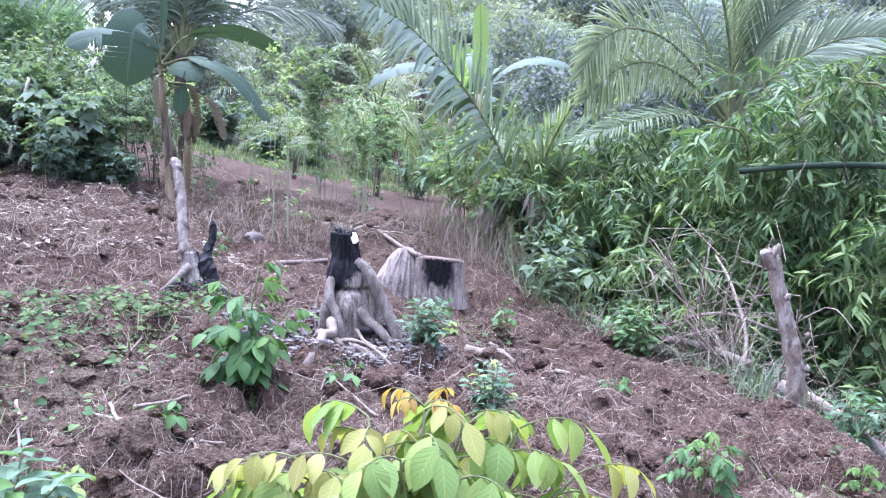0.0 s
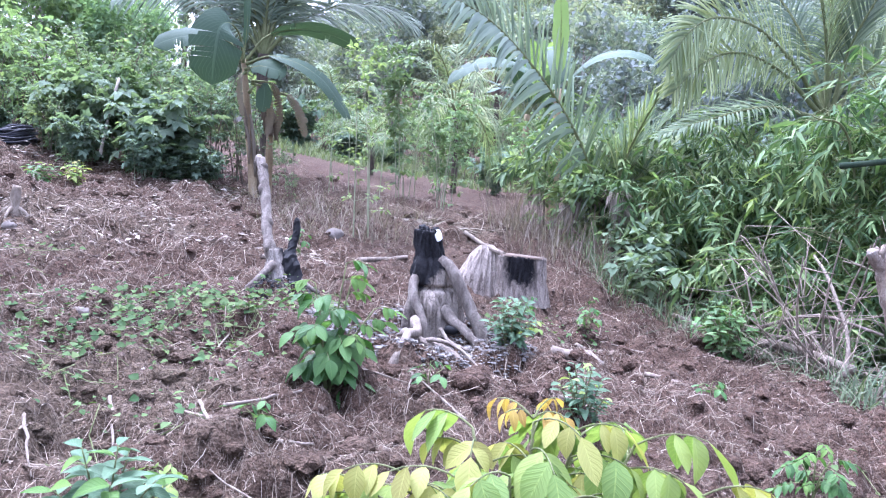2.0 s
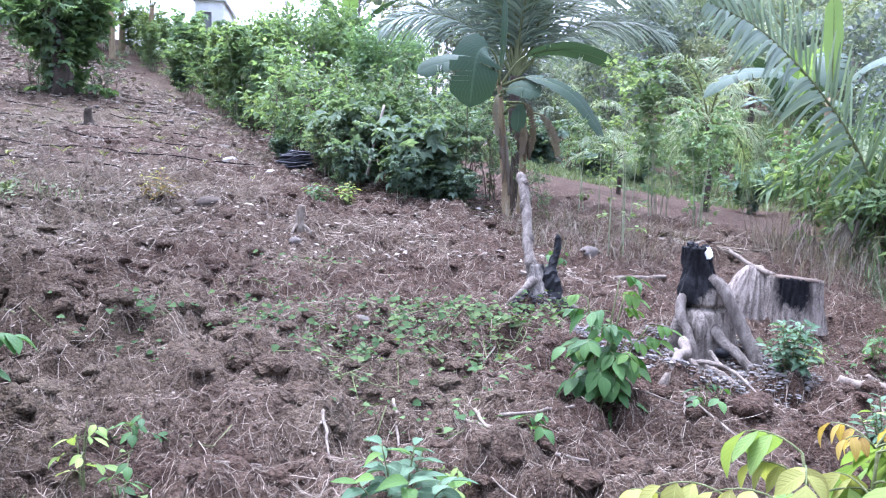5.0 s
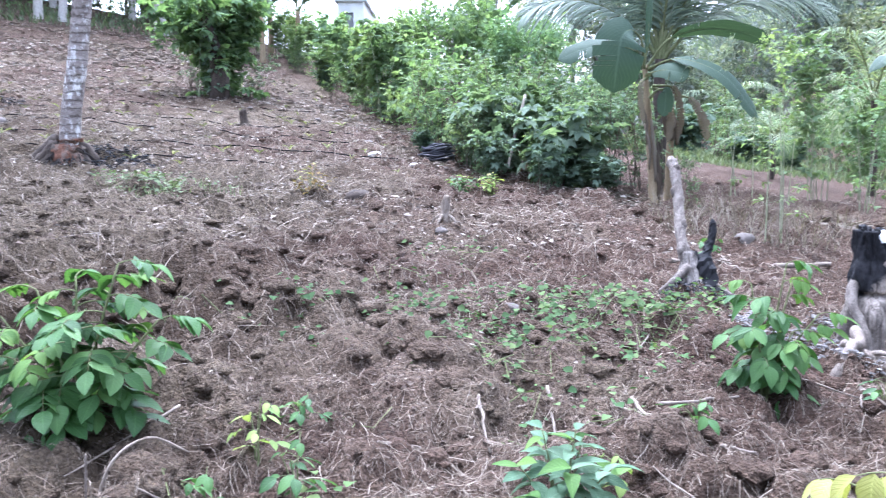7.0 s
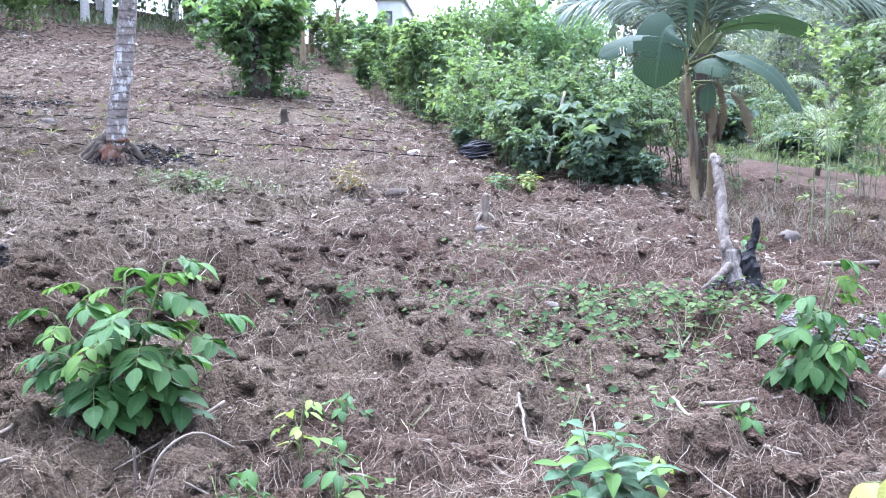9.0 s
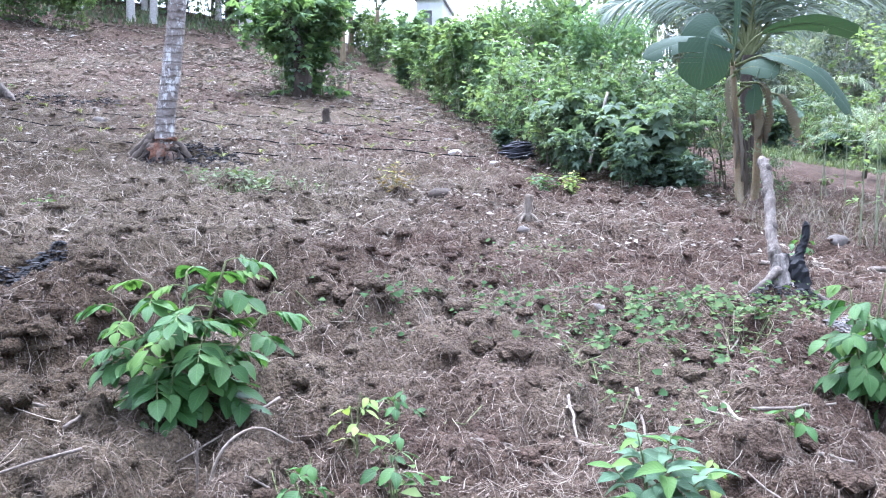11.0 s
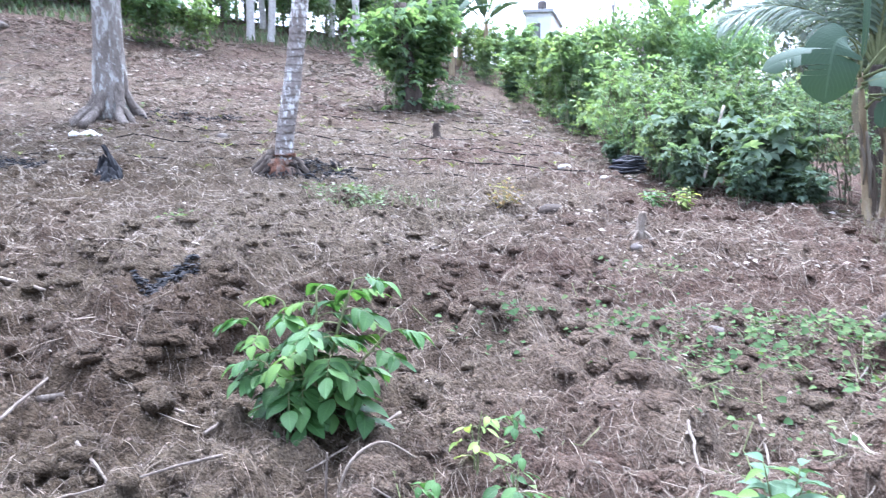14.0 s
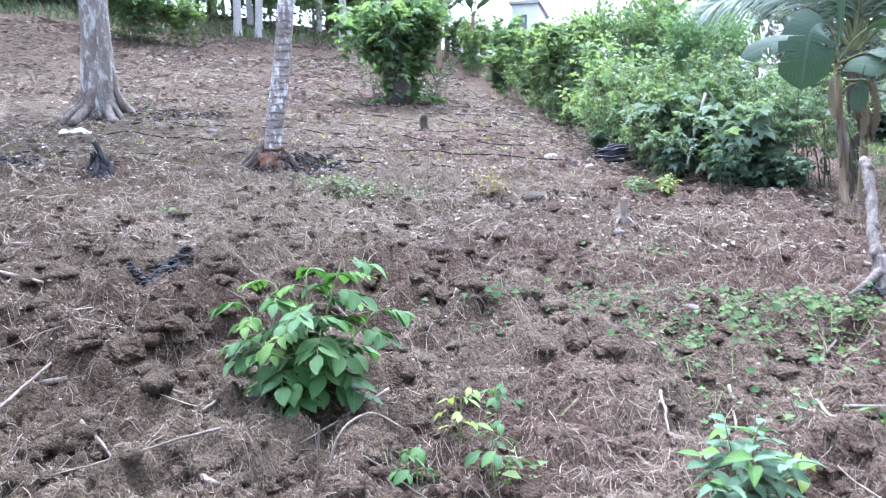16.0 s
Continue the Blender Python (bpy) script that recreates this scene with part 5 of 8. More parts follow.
pinnate_plant("upright_sapling", on_land(1.22, 3.86, -0.02), "upright green sapling with broad drooping leaves beside the stump", "plant",
              [(0.07, 0.0, 0.64), (-0.07, 0.04, 0.54), (0.12, 0.05, 0.55), (-0.08, -0.08, 0.36), (0.09, -0.06, 0.34), (0.2, -0.06, 0.42)],
              7, 0.12, FRESH, 12, 0.15, 2, FRESH_TIP, 0.2, 0.5, "oval", 0.007, 0.35, None, 0.6)
round_bush("low_pepper_plant", on_land(0.14, 2.74, -0.03), "low plant with narrow pale green leaves on bare soil", 9, 12, 0.3, 0.22, 0.125, BLUISH, 15, FRESH_TIP, "pointed", hang=0.45)
round_bush("dense_bush", on_land(2.62, 4.48, -0.03), "small dense rounded bush with bluish-green leaves", 17, 13, 0.4, 0.17, 0.09, BLUISH, 18, None, "pointed", "round field bushes")
round_bush("dense_bush", on_land(2.26, 3.2, -0.03), "small dense bush with pale bluish leaves on the soil", 14, 12, 0.36, 0.14, 0.075, BLUISH, 21, LIME, "pointed", "round field bushes")
pinnate_plant("feathery_seedling", on_land(2.99, 2.47, -0.02), "small seedling with feathery compound leaves on red soil", "plant", [(0.0, 0.0, 0.26), (-0.05, 0.02, 0.16), (0.05, -0.03, 0.18), (0.0, -0.05, 0.1)], 4, 0.075, FRESH, 24, 0.15, 3, FRESH_TIP, 0.45, 0.45, "pointed", 0.005, 0.3)
pinnate_plant("feathery_seedling", on_land(3.95, 2.27, -0.02), "tiny seedling with feathery leaves on red soil", "plant", [(0.0, 0.0, 0.16), (0.04, 0.0, 0.1)], 4, 0.055, FRESH_TIP, 27, 0.1, 3, None, 0.4, 0.4, "pointed", 0.004, 0.3)
round_bush("leafy_bush", at_ground(5.42, 5.42), "dark green leafy bush at the field's edge", 16, 12, 0.5, 0.34, 0.13, BUSH, 30, FRESH, "pointed", hang=0.6)
round_bush("leafy_bush", at_ground(5.5, 3.26), "leafy bush with pale pointed leaves beside the broken trunk", 13, 10, 0.46, 0.26, 0.12, BLUISH, 33, FRESH, "pointed")
for k, (x, y, h) in enumerate(((3.62, 5.9, 0.22), (4.0, 5.55, 0.2), (4.35, 6.0, 0.26), (3.3, 5.3, 0.14), (1.72, 3.75, 0.12), (3.72, 3.85, 0.1), (1.98, 7.1, 0.26), (-0.9, 2.95, 0.24), (-0.72, 2.72, 0.26), (-1.02, 2.7, 0.2), (-0.8, 3.3, 0.14), (0.35, 3.0, 0.1), (0.75, 3.3, 0.12))):
    seedling("field_seedling", at_ground(x, y), "small green seedling in the tilled soil", "plant", h, 0.09, 3, 3, 2, 0.07, LIME if k % 4 == 3 else FRESH, "oval", 50 + k, None, 0.4, 0.3, "field seedlings", stem_r=0.004)


def creeper(name, centre, reach, count, label, seed, size=0.046, material=None):
    """A low mat of heart-shaped leaves on trailing stems."""
    rs = np.random.RandomState(seed)
    ob = thing(name, at_ground(*centre), label, "creeper", "green creepers")
    base = np.array(at_ground(*centre))
    a, r = rs.rand(count) * 2 * np.pi, np.sqrt(rs.rand(count))
    x, y = centre[0] + reach[0] * r * np.cos(a) + 0.1 * rs.randn(count), centre[1] + reach[1] * r * np.sin(a) + 0.1 * rs.randn(count)
    k = fbm(x * 3.1 + seed, y * 3.1) > 0.46
    x, y = x[k], y[k]
    n = len(x)
    b = rs.rand(n) * 2 * np.pi
    along = np.stack([np.cos(b), np.sin(b), 0.25 * rs.randn(n)], -1)
    normal = np.stack([0.35 * rs.randn(n), 0.35 * rs.randn(n) - 0.25, np.ones(n)], -1)
    s = Shape()
    scatter(s, blade(3, 0.8, 0.15, 0.15, 0.35), np.stack([x, y, height(x, y) + 0.02 + 0.07 * rs.rand(n)], -1) - base, along, normal, size * (0.4 + 0.95 * rs.rand(n) ** 1.3))
    tagged(part("foliage", s, material or CREEP, ob), kind="stuff")
    s = Shape()
    for i in range(max(4, count // 40)):
        j = rs.randint(n)
        d = rs.rand() * 6.28
        t = np.linspace(0, 1, 8)
        px, py = x[j] + 0.5 * t * math.cos(d) + 0.05 * rs.randn(8), y[j] + 0.5 * t * math.sin(d) + 0.05 * rs.randn(8)
        tube(s, np.stack([px, py, height(px, py) + 0.01], -1) - base, 0.003, 5)
    tagged(part("runner_mat", s, STEM, ob), kind="stuff")


creeper("creeper_patch", (0.15, 5.35), (0.75, 0.75), 680, "green creeper with heart-shaped leaves spreading over the soil", 1)
creeper("creeper_patch", (0.85, 5.2), (0.55, 0.4), 640, "dense green creeper over the clods", 2, 0.05)
creeper("creeper_patch", (0.45, 4.4), (0.6, 0.45), 300, "thin green creeper straggling over the soil", 3)
creeper("creeper_patch", (-0.7, 4.7), (0.75, 0.35), 190, "thin green creeper straggling over the soil", 4)
creeper("creeper_patch", (-0.1, 6.6), (0.5, 0.4), 70, "sparse low weeds on the soil", 5, 0.05)
creeper("creeper_patch", (0.4, 3.7), (0.35, 0.35), 60, "sparse low weeds on the soil", 6)
creeper("creeper_patch", (1.35, 5.5), (0.5, 0.3), 170, "green creeper beside the burnt snag", 7)
creeper("creeper_patch", (3.5, 5.6), (0.8, 0.5), 190, "low weeds round the stumps", 8, 0.05)
creeper("creeper_patch", (-0.75, 2.75), (0.3, 0.35), 60, "small creeping plant on bare soil", 9, 0.06)
creeper("creeper_patch", (-3.2, 9.0), (0.6, 0.4), 460, "bright yellow-green low weeds on the slope", 10, 0.06, GRASS)
creeper("creeper_patch", (-3.9, 9.5), (0.35, 0.25), 120, "pale green low weeds on the slope", 12, 0.055, CREEP)
creeper("creeper_patch", (-4.6, 7.3), (0.3, 0.25), 90, "small bluish-green weed on the dug soil", 13, 0.06, CREEP)
creeper("creeper_patch", (-11.2, 16.2), (0.5, 0.4), 160, "green weeds at the tree's foot", 14, 0.09, CREEP)
creeper("creeper_patch", (3.7, 2.6), (0.4, 0.3), 45, "sparse low weeds on red soil", 11, 0.04)

# ---- sticks and logs on the field
ground_stick("bare_branch", ((3.75, 4.5), (4.0, 3.85)), 0.018, 0.011, DEADWOOD, "bare grey branch lying on the red soil", seed=1)
ground_stick("short_log", ((2.95, 4.5), (3.22, 4.32)), 0.036, 0.044, DEADWOOD, "short pale weathered log on the soil", seed=2, category="log", wander=0.01)
ground_stick("short_log", ((3.3, 4.7), (3.62, 4.95)), 0.028, 0.025, DEADWOOD, "grey log lying beside the stump", seed=3, category="log", wander=0.01)
stick("white_pole", [(-4.66, 4.86, float(terrain(-4.66, 4.86)) + 0.08), (-4.38, 4.77, float(terrain(-4.38, 4.77)) + 0.08), (-4.12, 4.68, float(terrain(-4.12, 4.68)) + 0.07)], 0.013, 0.01, TWIG, "pale pole lying on the soil", "pole", 4)
def straight_stick(ends, r0, r1, label, seed, material=DEADWOOD, name="dry_branch", group=""):
    """A stiff stick that rests on the tops of the clods."""
    t = np.linspace(0, 1, 9)
    x, y = ends[0][0] + (ends[1][0] - ends[0][0]) * t, ends[0][1] + (ends[1][1] - ends[0][1]) * t
    g = height(x, y)
    line = g[0] + (g[-1] - g[0]) * t
    z = line + 0.6 * max(0, float((g - line).max())) + r0 * 0.5
    kink = 0.0025 * np.random.RandomState(seed).randn(9, 3)
    stick(name, np.stack([x, y, z], -1) + kink, r0, r1, material, label, "stick", seed, 7, group)


straight_stick(((0.65, 3.51), (1.03, 3.66)), 0.009, 0.005, "thin pale branch across the clods", 5)
straight_stick(((0.6, 3.79), (0.56, 3.35)), 0.009, 0.006, "forked pale branch on the clods", 6, TWIG)
straight_stick(((0.49, 3.78), (0.63, 3.4)), 0.008, 0.005, "thin pale branch on the clods", 7, TWIG)
straight_stick(((0.23, 3.89), (0.22, 3.49)), 0.008, 0.005, "thin pale branch on the clods", 8)
straight_stick(((-0.49, 3.13), (-0.34, 3.29)), 0.007, 0.005, "short pale stick on the clods", 16)
straight_stick(((0.8, 3.18), (0.98, 3.29)), 0.007, 0.005, "short pale stick on the red soil", 17)
straight_stick(((-2.93, 2.8), (-2.89, 3.3)), 0.009, 0.006, "crooked branch lying on the clods", 18)
straight_stick(((-1.98, 2.9), (-1.92, 3.13)), 0.008, 0.005, "short dry stick beside the sapling", 19)
straight_stick(((-2.9, 4.36), (-2.68, 4.43)), 0.009, 0.006, "pale stick behind the sapling", 20, BLEACHED)
straight_stick(((-2.43, 2.73), (-2.2, 2.62)), 0.008, 0.005, "short dry stick on the dug soil", 21)
ground_stick("dry_branch", ((-2.3, 3.4), (-1.85, 3.25)), 0.013, 0.008, DEADWOOD, "broken branch beside the sapling", seed=9)
ground_stick("dry_branch", ((-2.1, 3.9), (-1.75, 4.0)), 0.014, 0.012, DEADWOOD, "bleached branch beside the sapling", seed=10)
ground_stick("dry_branch", ((-1.85, 2.55), (-1.6, 2.3)), 0.013, 0.01, DEADWOOD, "short thick twig on the soil", seed=11)
ground_stick("dry_branch", ((-2.9, 3.1), (-2.3, 3.3)), 0.014, 0.008, DEADWOOD, "crooked branch lying on the clods", seed=12, wander=0.03)
ground_stick("dry_branch", ((2.2, 3.5), (2.75, 3.75)), 0.009, 0.005, DEADWOOD, "thin twig on the red soil", seed=13)
ground_stick("dry_branch", ((1.5, 6.9), (2.2, 6.95)), 0.02, 0.016, DEADWOOD, "pale branch lying behind the snag", seed=14)
ground_stick("dry_branch", ((2.5, 7.0), (3.4, 7.6)), 0.024, 0.02, DEADWOOD, "pale branch lying behind the stump", seed=15)
for k in range(26):
    rr = random.Random(700 + k)
    r, a, d = 2.6 + 6.5 * rr.random(), radians(-38 + 88 * rr.random()), rr.random() * 6.28
    x, y, l = r * math.sin(a), r * math.cos(a), 0.25 + 0.45 * rr.random()
    if edge(x, y) < -0.4:
        straight_stick(((x, y), (x + l * math.cos(d), y + l * math.sin(d))), 0.004 + 0.004 * rr.random(), 0.003, "loose dry twig on the tilled soil", 30 + k, DEADWOOD, "loose_twig", "loose twigs")
b = np.array(at_ground(-1.36, 2.68))
stick("bent_stalk", b + np.array([(0, 0, -0.03), (0.03, 0.02, 0.12), (0.08, 0.06, 0.2), (0.16, 0.12, 0.22), (0.25, 0.19, 0.14)]), 0.006, 0.004, TWIG, "pale bent stalk arching out of the soil", "stalk")
stick("upright_stalk", b + np.array([(-0.07, 0.1, -0.03), (-0.065, 0.1, 0.08), (-0.06, 0.1, 0.17)]), 0.005, 0.004, DEADWOOD, "short dry stalk standing in the soil", "stalk")


def small_stump(place, tall, r, material, label, lean=(0, 0), seed=0, taper=0.85):
    ob = thing("small_stump", place, label, "stump")
    s = Shape()
    tube(s, bend([(0, 0, -0.06), (lean[0] * 0.4, lean[1] * 0.4, tall * 0.5), (lean[0], lean[1], tall)], 10), np.interp(np.linspace(0, 1, 10), [0, 0.3, 1], [r * 1.7, r, r * taper]), 14, 0.26, seed)
    part("trunk", s, material, ob)
    s = Shape()
    for k in range(4):
        a = k * 1.6 + seed
        tube(s, bend([(0, 0, 0.04), (r * 1.8 * math.cos(a), r * 1.8 * math.sin(a), 0.02), (r * 3.4 * math.cos(a), r * 3.4 * math.sin(a), -0.04)], 7), np.linspace(r * 0.6, r * 0.25, 7), 7, 0.15, k)
    tagged(part("root_mat", s, material, ob), kind="stuff")


small_stump(at_ground(-0.27, 7.95), 0.22, 0.04, TWIG, "short grey stub of a cut sapling", (0.03, 0.0), 1)
small_stump(at_ground(-4.05, 15.6), 0.32, 0.07, ROOT_BARK, "dark stub of a cut tree on the slope", (0.0, 0.0), 2)
ob = thing("charred_stump", at_ground(-6.85, 9.3), "black charred stump ending in a ragged point", "stump")
rs = np.random.RandomState(23)
for k in range(13):
    a, o, h = k * 2.4, 0.1 + 0.13 * rs.rand(), 0.16 + 0.3 * rs.rand() ** 1.5
    tip = (-0.03 + 0.03 * rs.randn(), 0.02 * rs.randn(), 0.46 if k == 0 else h)
    s = Shape()
    tube(s, bend([(o * math.cos(a), o * math.sin(a), -0.06), (0.5 * o * math.cos(a), 0.5 * o * math.sin(a), tip[2] * 0.45), tip], 10), np.linspace(0.075, 0.014, 10), 8, 0.3, k)
    part("splinter", s, COAL, ob, "", False)


def ash_heap(centre, reach, count, label, seed, material=None, bit=1.0):
    rs = np.random.RandomState(seed)
    a, r = rs.rand(count) * 6.28, np.sqrt(rs.rand(count))
    x, y = centre[0] + reach[0] * r * np.cos(a), centre[1] + reach[1] * r * np.sin(a)
    size = bit * (0.004 + 0.012 * rs.rand(count) ** 2)
    s = Shape()
    c = np.array([[1, 0, 0], [-1, 0, 0], [0, 1, 0], [0, -1, 0], [0, 0, 1], [0, 0, -1]], float)
    f = np.array([[0, 2, 4], [2, 1, 4], [1, 3, 4], [3, 0, 4], [2, 0, 5], [1, 2, 5], [3, 1, 5], [0, 3, 5]])
    v = np.stack([x, y, height(x, y) + size * 0.5 + 0.012], -1)[:, None] + (c[None] * (0.5 + rs.rand(count, 6, 1))) * size[:, None, None] * np.array([1.3, 1.3, 0.5])
    s.add(v.reshape(-1, 3), None, (f[None] + (np.arange(count) * 6)[:, None, None]).reshape(-1, 3))
    tagged(new("ash_heap", s.mesh("ash_heap", material or ASH, False)), label, "ash", kind="stuff")


ash_heap((-3.45, 5.05), (0.24, 0.16), 900, "black ash and charcoal on the soil", 1, None, 1.5)
ash_heap((-9.0, 9.8), (0.8, 0.5), 2200, "heap of black ash and charcoal on the slope", 2, None, 1.7)
ash_heap((-4.55, 10.7), (0.55, 0.35), 1700, "black ash beside the palm's foot", 3, None, 1.5)
ash_heap((2.15, 4.75), (0.75, 0.6), 4200, "grey ash and wood chips round the stump", 4, GREY_ASH)
ash_heap((1.5, 5.7), (0.3, 0.2), 800, "black ash at the snag's foot", 5)
ash_heap((-9.4, 15.6), (1.2, 0.8), 700, "dark ash on the slope by the tree", 6, None, 2.2)


# ---- palms and bananas
def frond(parent, base, azimuth, rise, length, droop, material, seed, pairs=46, leaflet=0.55, hang=0.5, spread=55, rib=None, twist=0.0, bare=0.14, label="", roll=0.0, width=0.017, rib_path=None):
    """One palm frond: a curved rib with two rows of narrow leaflets; rib_path gives the rib's own points."""
    rs = np.random.RandomState(seed)
    n = 26
    t = np.linspace(0, 1, n)
    el = np.radians(rise - droop * t**1.4)
    az = np.radians(azimuth) + twist * t
    d = np.stack([np.cos(az) * np.cos(el), np.sin(az) * np.cos(el), np.sin(el)], -1)
    p = np.array(base) + np.concatenate([np.zeros((1, 3)), np.cumsum(d[:-1] * length / (n - 1), 0)])
    if rib_path is not None:
        p = bend(np.asarray(rib_path, float), n)
        d = unit(np.gradient(p, axis=0))
    stalk = part("frond", tube(Shape(), p, np.interp(t, [0, 0.2, 1], [0.04, 0.024, 0.005]), 7), rib or STEM, parent, label)
    f = bare + (1 - bare) * (np.arange(pairs) + 0.5) / pairs
    s = Shape()
    for side in (-1, 1):
        g = np.clip(f + 0.01 * rs.randn(pairs), 0, 1)
        at = np.stack([np.interp(g, t, p[:, c]) for c in range(3)], -1)
        fw = unit(np.stack([np.interp(g, t, d[:, c]) for c in range(3)], -1))
        flat = unit(np.cross(fw, [0, 0, 1.0]))
        lift = np.cross(flat, fw)
        across = (flat * math.cos(roll) + lift * math.sin(roll)) * side
        up = lift * math.cos(roll) - flat * math.sin(roll)
        sp = np.radians(spread * (1 - 0.45 * g))[:, None]
        out = fw * np.cos(sp) + across * np.sin(sp) + up * (0.22 + 0.12 * rs.randn(pairs, 1))
        ll = leaflet * np.sin(np.pi * np.clip(0.16 + 0.8 * g, 0, 1)) ** 0.7 * (0.85 + 0.3 * rs.rand(pairs))
        k = 5 if pairs > 34 else 3
        u = np.linspace(0, 1, k)
        hg = hang * (0.7 + 0.6 * rs.rand(pairs))
        line = at[:, None] + (out[:, None] * u[None, :, None] + np.array([0, 0, -1.0]) * (hg[:, None] * u[None] ** 2)[..., None]) * ll[:, None, None]
        w = width * np.interp(u, [0, 0.25, 0.8, 1], [0.6, 1, 0.7, 0.05])[None, :, None]
        wide = unit(np.cross(out, up))[:, None] * w * np.sign(side)
        v = np.stack([line - wide, line + [0, 0, 0.006], line + wide], 2).reshape(-1, 3)
        i = (np.arange(pairs) * k * 3)[:, None, None] + (np.arange(k - 1) * 3)[None, :, None] + np.arange(2)[None, None]
        q = np.stack([i, i + 1, i + 4, i + 3], -1).reshape(-1, 4)
        s.add(v, q, None, np.tile(np.stack([np.tile([0, 0.5, 1], k), np.repeat(u, 3)], -1), (pairs, 1)))
    tagged(part("foliage", s, material, stalk), kind="stuff")
    return stalk


def palm_trunk(parent, path, r0, r1, material, n=60, sides=16, ring=0.035):
    p = bend(path, n)
    t = np.linspace(0, 1, n)
    r = np.interp(t, [0, 0.05, 0.15, 1], [r0 * 1.25, r0 * 1.05, r0, r1]) * (1 + ring * (np.arange(n) % 2))
    return part("trunk", tube(Shape(), p, r, sides, 0.03, 3), material, parent)


def coconut(name, place, label, path, r0, r1, fronds, seed, trunk=True, group="", material=None, leaflet=0.6, bark=None, droop=95, base_rise=70, length=3.2, pairs=46):
    ob = thing(name, place, label, "palm tree", group)
    if trunk:
        palm_trunk(ob, path, r0, r1, bark or PALM_BARK)
    top = np.array(path[-1])
    rs = random.Random(seed)
    for k in range(fronds):
        az = 360 * (k * 0.382 + 0.1 * rs.random())
        rise = base_rise - 75 * (k / max(1, fronds - 1)) * (0.8 + 0.3 * rs.random())
        frond(ob, top, az, rise, length * (0.8 + 0.35 * rs.random()), droop * (0.7 + 0.5 * rs.random()), material or PALM, seed * 50 + k, pairs, leaflet)
    return ob


def banana_leaf(parent, base, azimuth, rise, length, width, droop, material, seed, tear=0.25, roll=0.0, name="leaf", label="", bare=0.16, rib=None, facing=None):
    """A banana leaf: a stalk and midrib with a wide blade, torn between its ribs; rib gives the midrib's own points, facing the way the blade looks."""
    rs = np.random.RandomState(seed)
    n = 30
    t = np.linspace(0, 1, n)
    el, az = np.radians(rise - droop * t**1.3), radians(azimuth)
    d = np.stack([np.cos(az) * np.cos(el), np.sin(az) * np.cos(el), np.sin(el)], -1)
    p = np.array(base) + np.concatenate([np.zeros((1, 3)), np.cumsum(d[:-1] * length / (n - 1), 0)])
    across = np.array([-math.sin(az), math.cos(az), 0])
    up = np.cross(d, across)
    up = up * np.sign(up[:, 2:3].mean() or 1)
    side = across * math.cos(roll) + up * math.sin(roll)
    up = up * math.cos(roll) - across * math.sin(roll)
    if rib is not None:
        p = bend(np.asarray(rib, float), n)
        d = unit(np.gradient(p, axis=0))
        side = unit(np.cross(d, np.array(facing, float)))
        up = np.cross(side, d)
        length = float(np.linalg.norm(np.diff(p, axis=0), axis=1).sum())
    w = width / 2 * np.interp(t, [0, bare, bare + 0.08, 0.5 + 0.5 * bare, 0.9, 0.97, 1], [0, 0.0, 0.6, 1, 0.82, 0.35, 0.02])
    s = Shape()
    for sgn in (-1, 1):
        cut = rs.rand(n) < tear
        for i in range(n - 1):
            if w[i] + w[i + 1] < 0.02:
                continue
            sag = 0.25 * rs.rand() if cut[i] else 0.06
            shrink = 1 - (0.3 * rs.rand() if cut[i] else 0)
            v, uv = [], []
            for a in (i, i + 1):
                gap = 0.0 if not cut[i] else (0.15 if a == i else -0.15) * length / n
                for c in (0.0, 0.5, 1.0):
                    q = p[a] + side[a] * sgn * w[a] * c * shrink + up[a] * (0.16 * c - (sag + 0.16) * c * c) * w[a] * 1.4 + d[a] * (gap * c + 0.1 * c * w[a])
                    v.append(q)
                    uv.append((0.5 + 0.5 * sgn * c, t[a]))
            s.add(v, [[0, 1, 4, 3], [1, 2, 5, 4]], None, uv)
    leaf = part(name, s, material, parent, label)
    part("midrib", tube(Shape(), p - up * 0.008, np.interp(t, [0, 0.2, 1], [0.022, 0.012, 0.003]), 7), STEM, leaf)
    return leaf


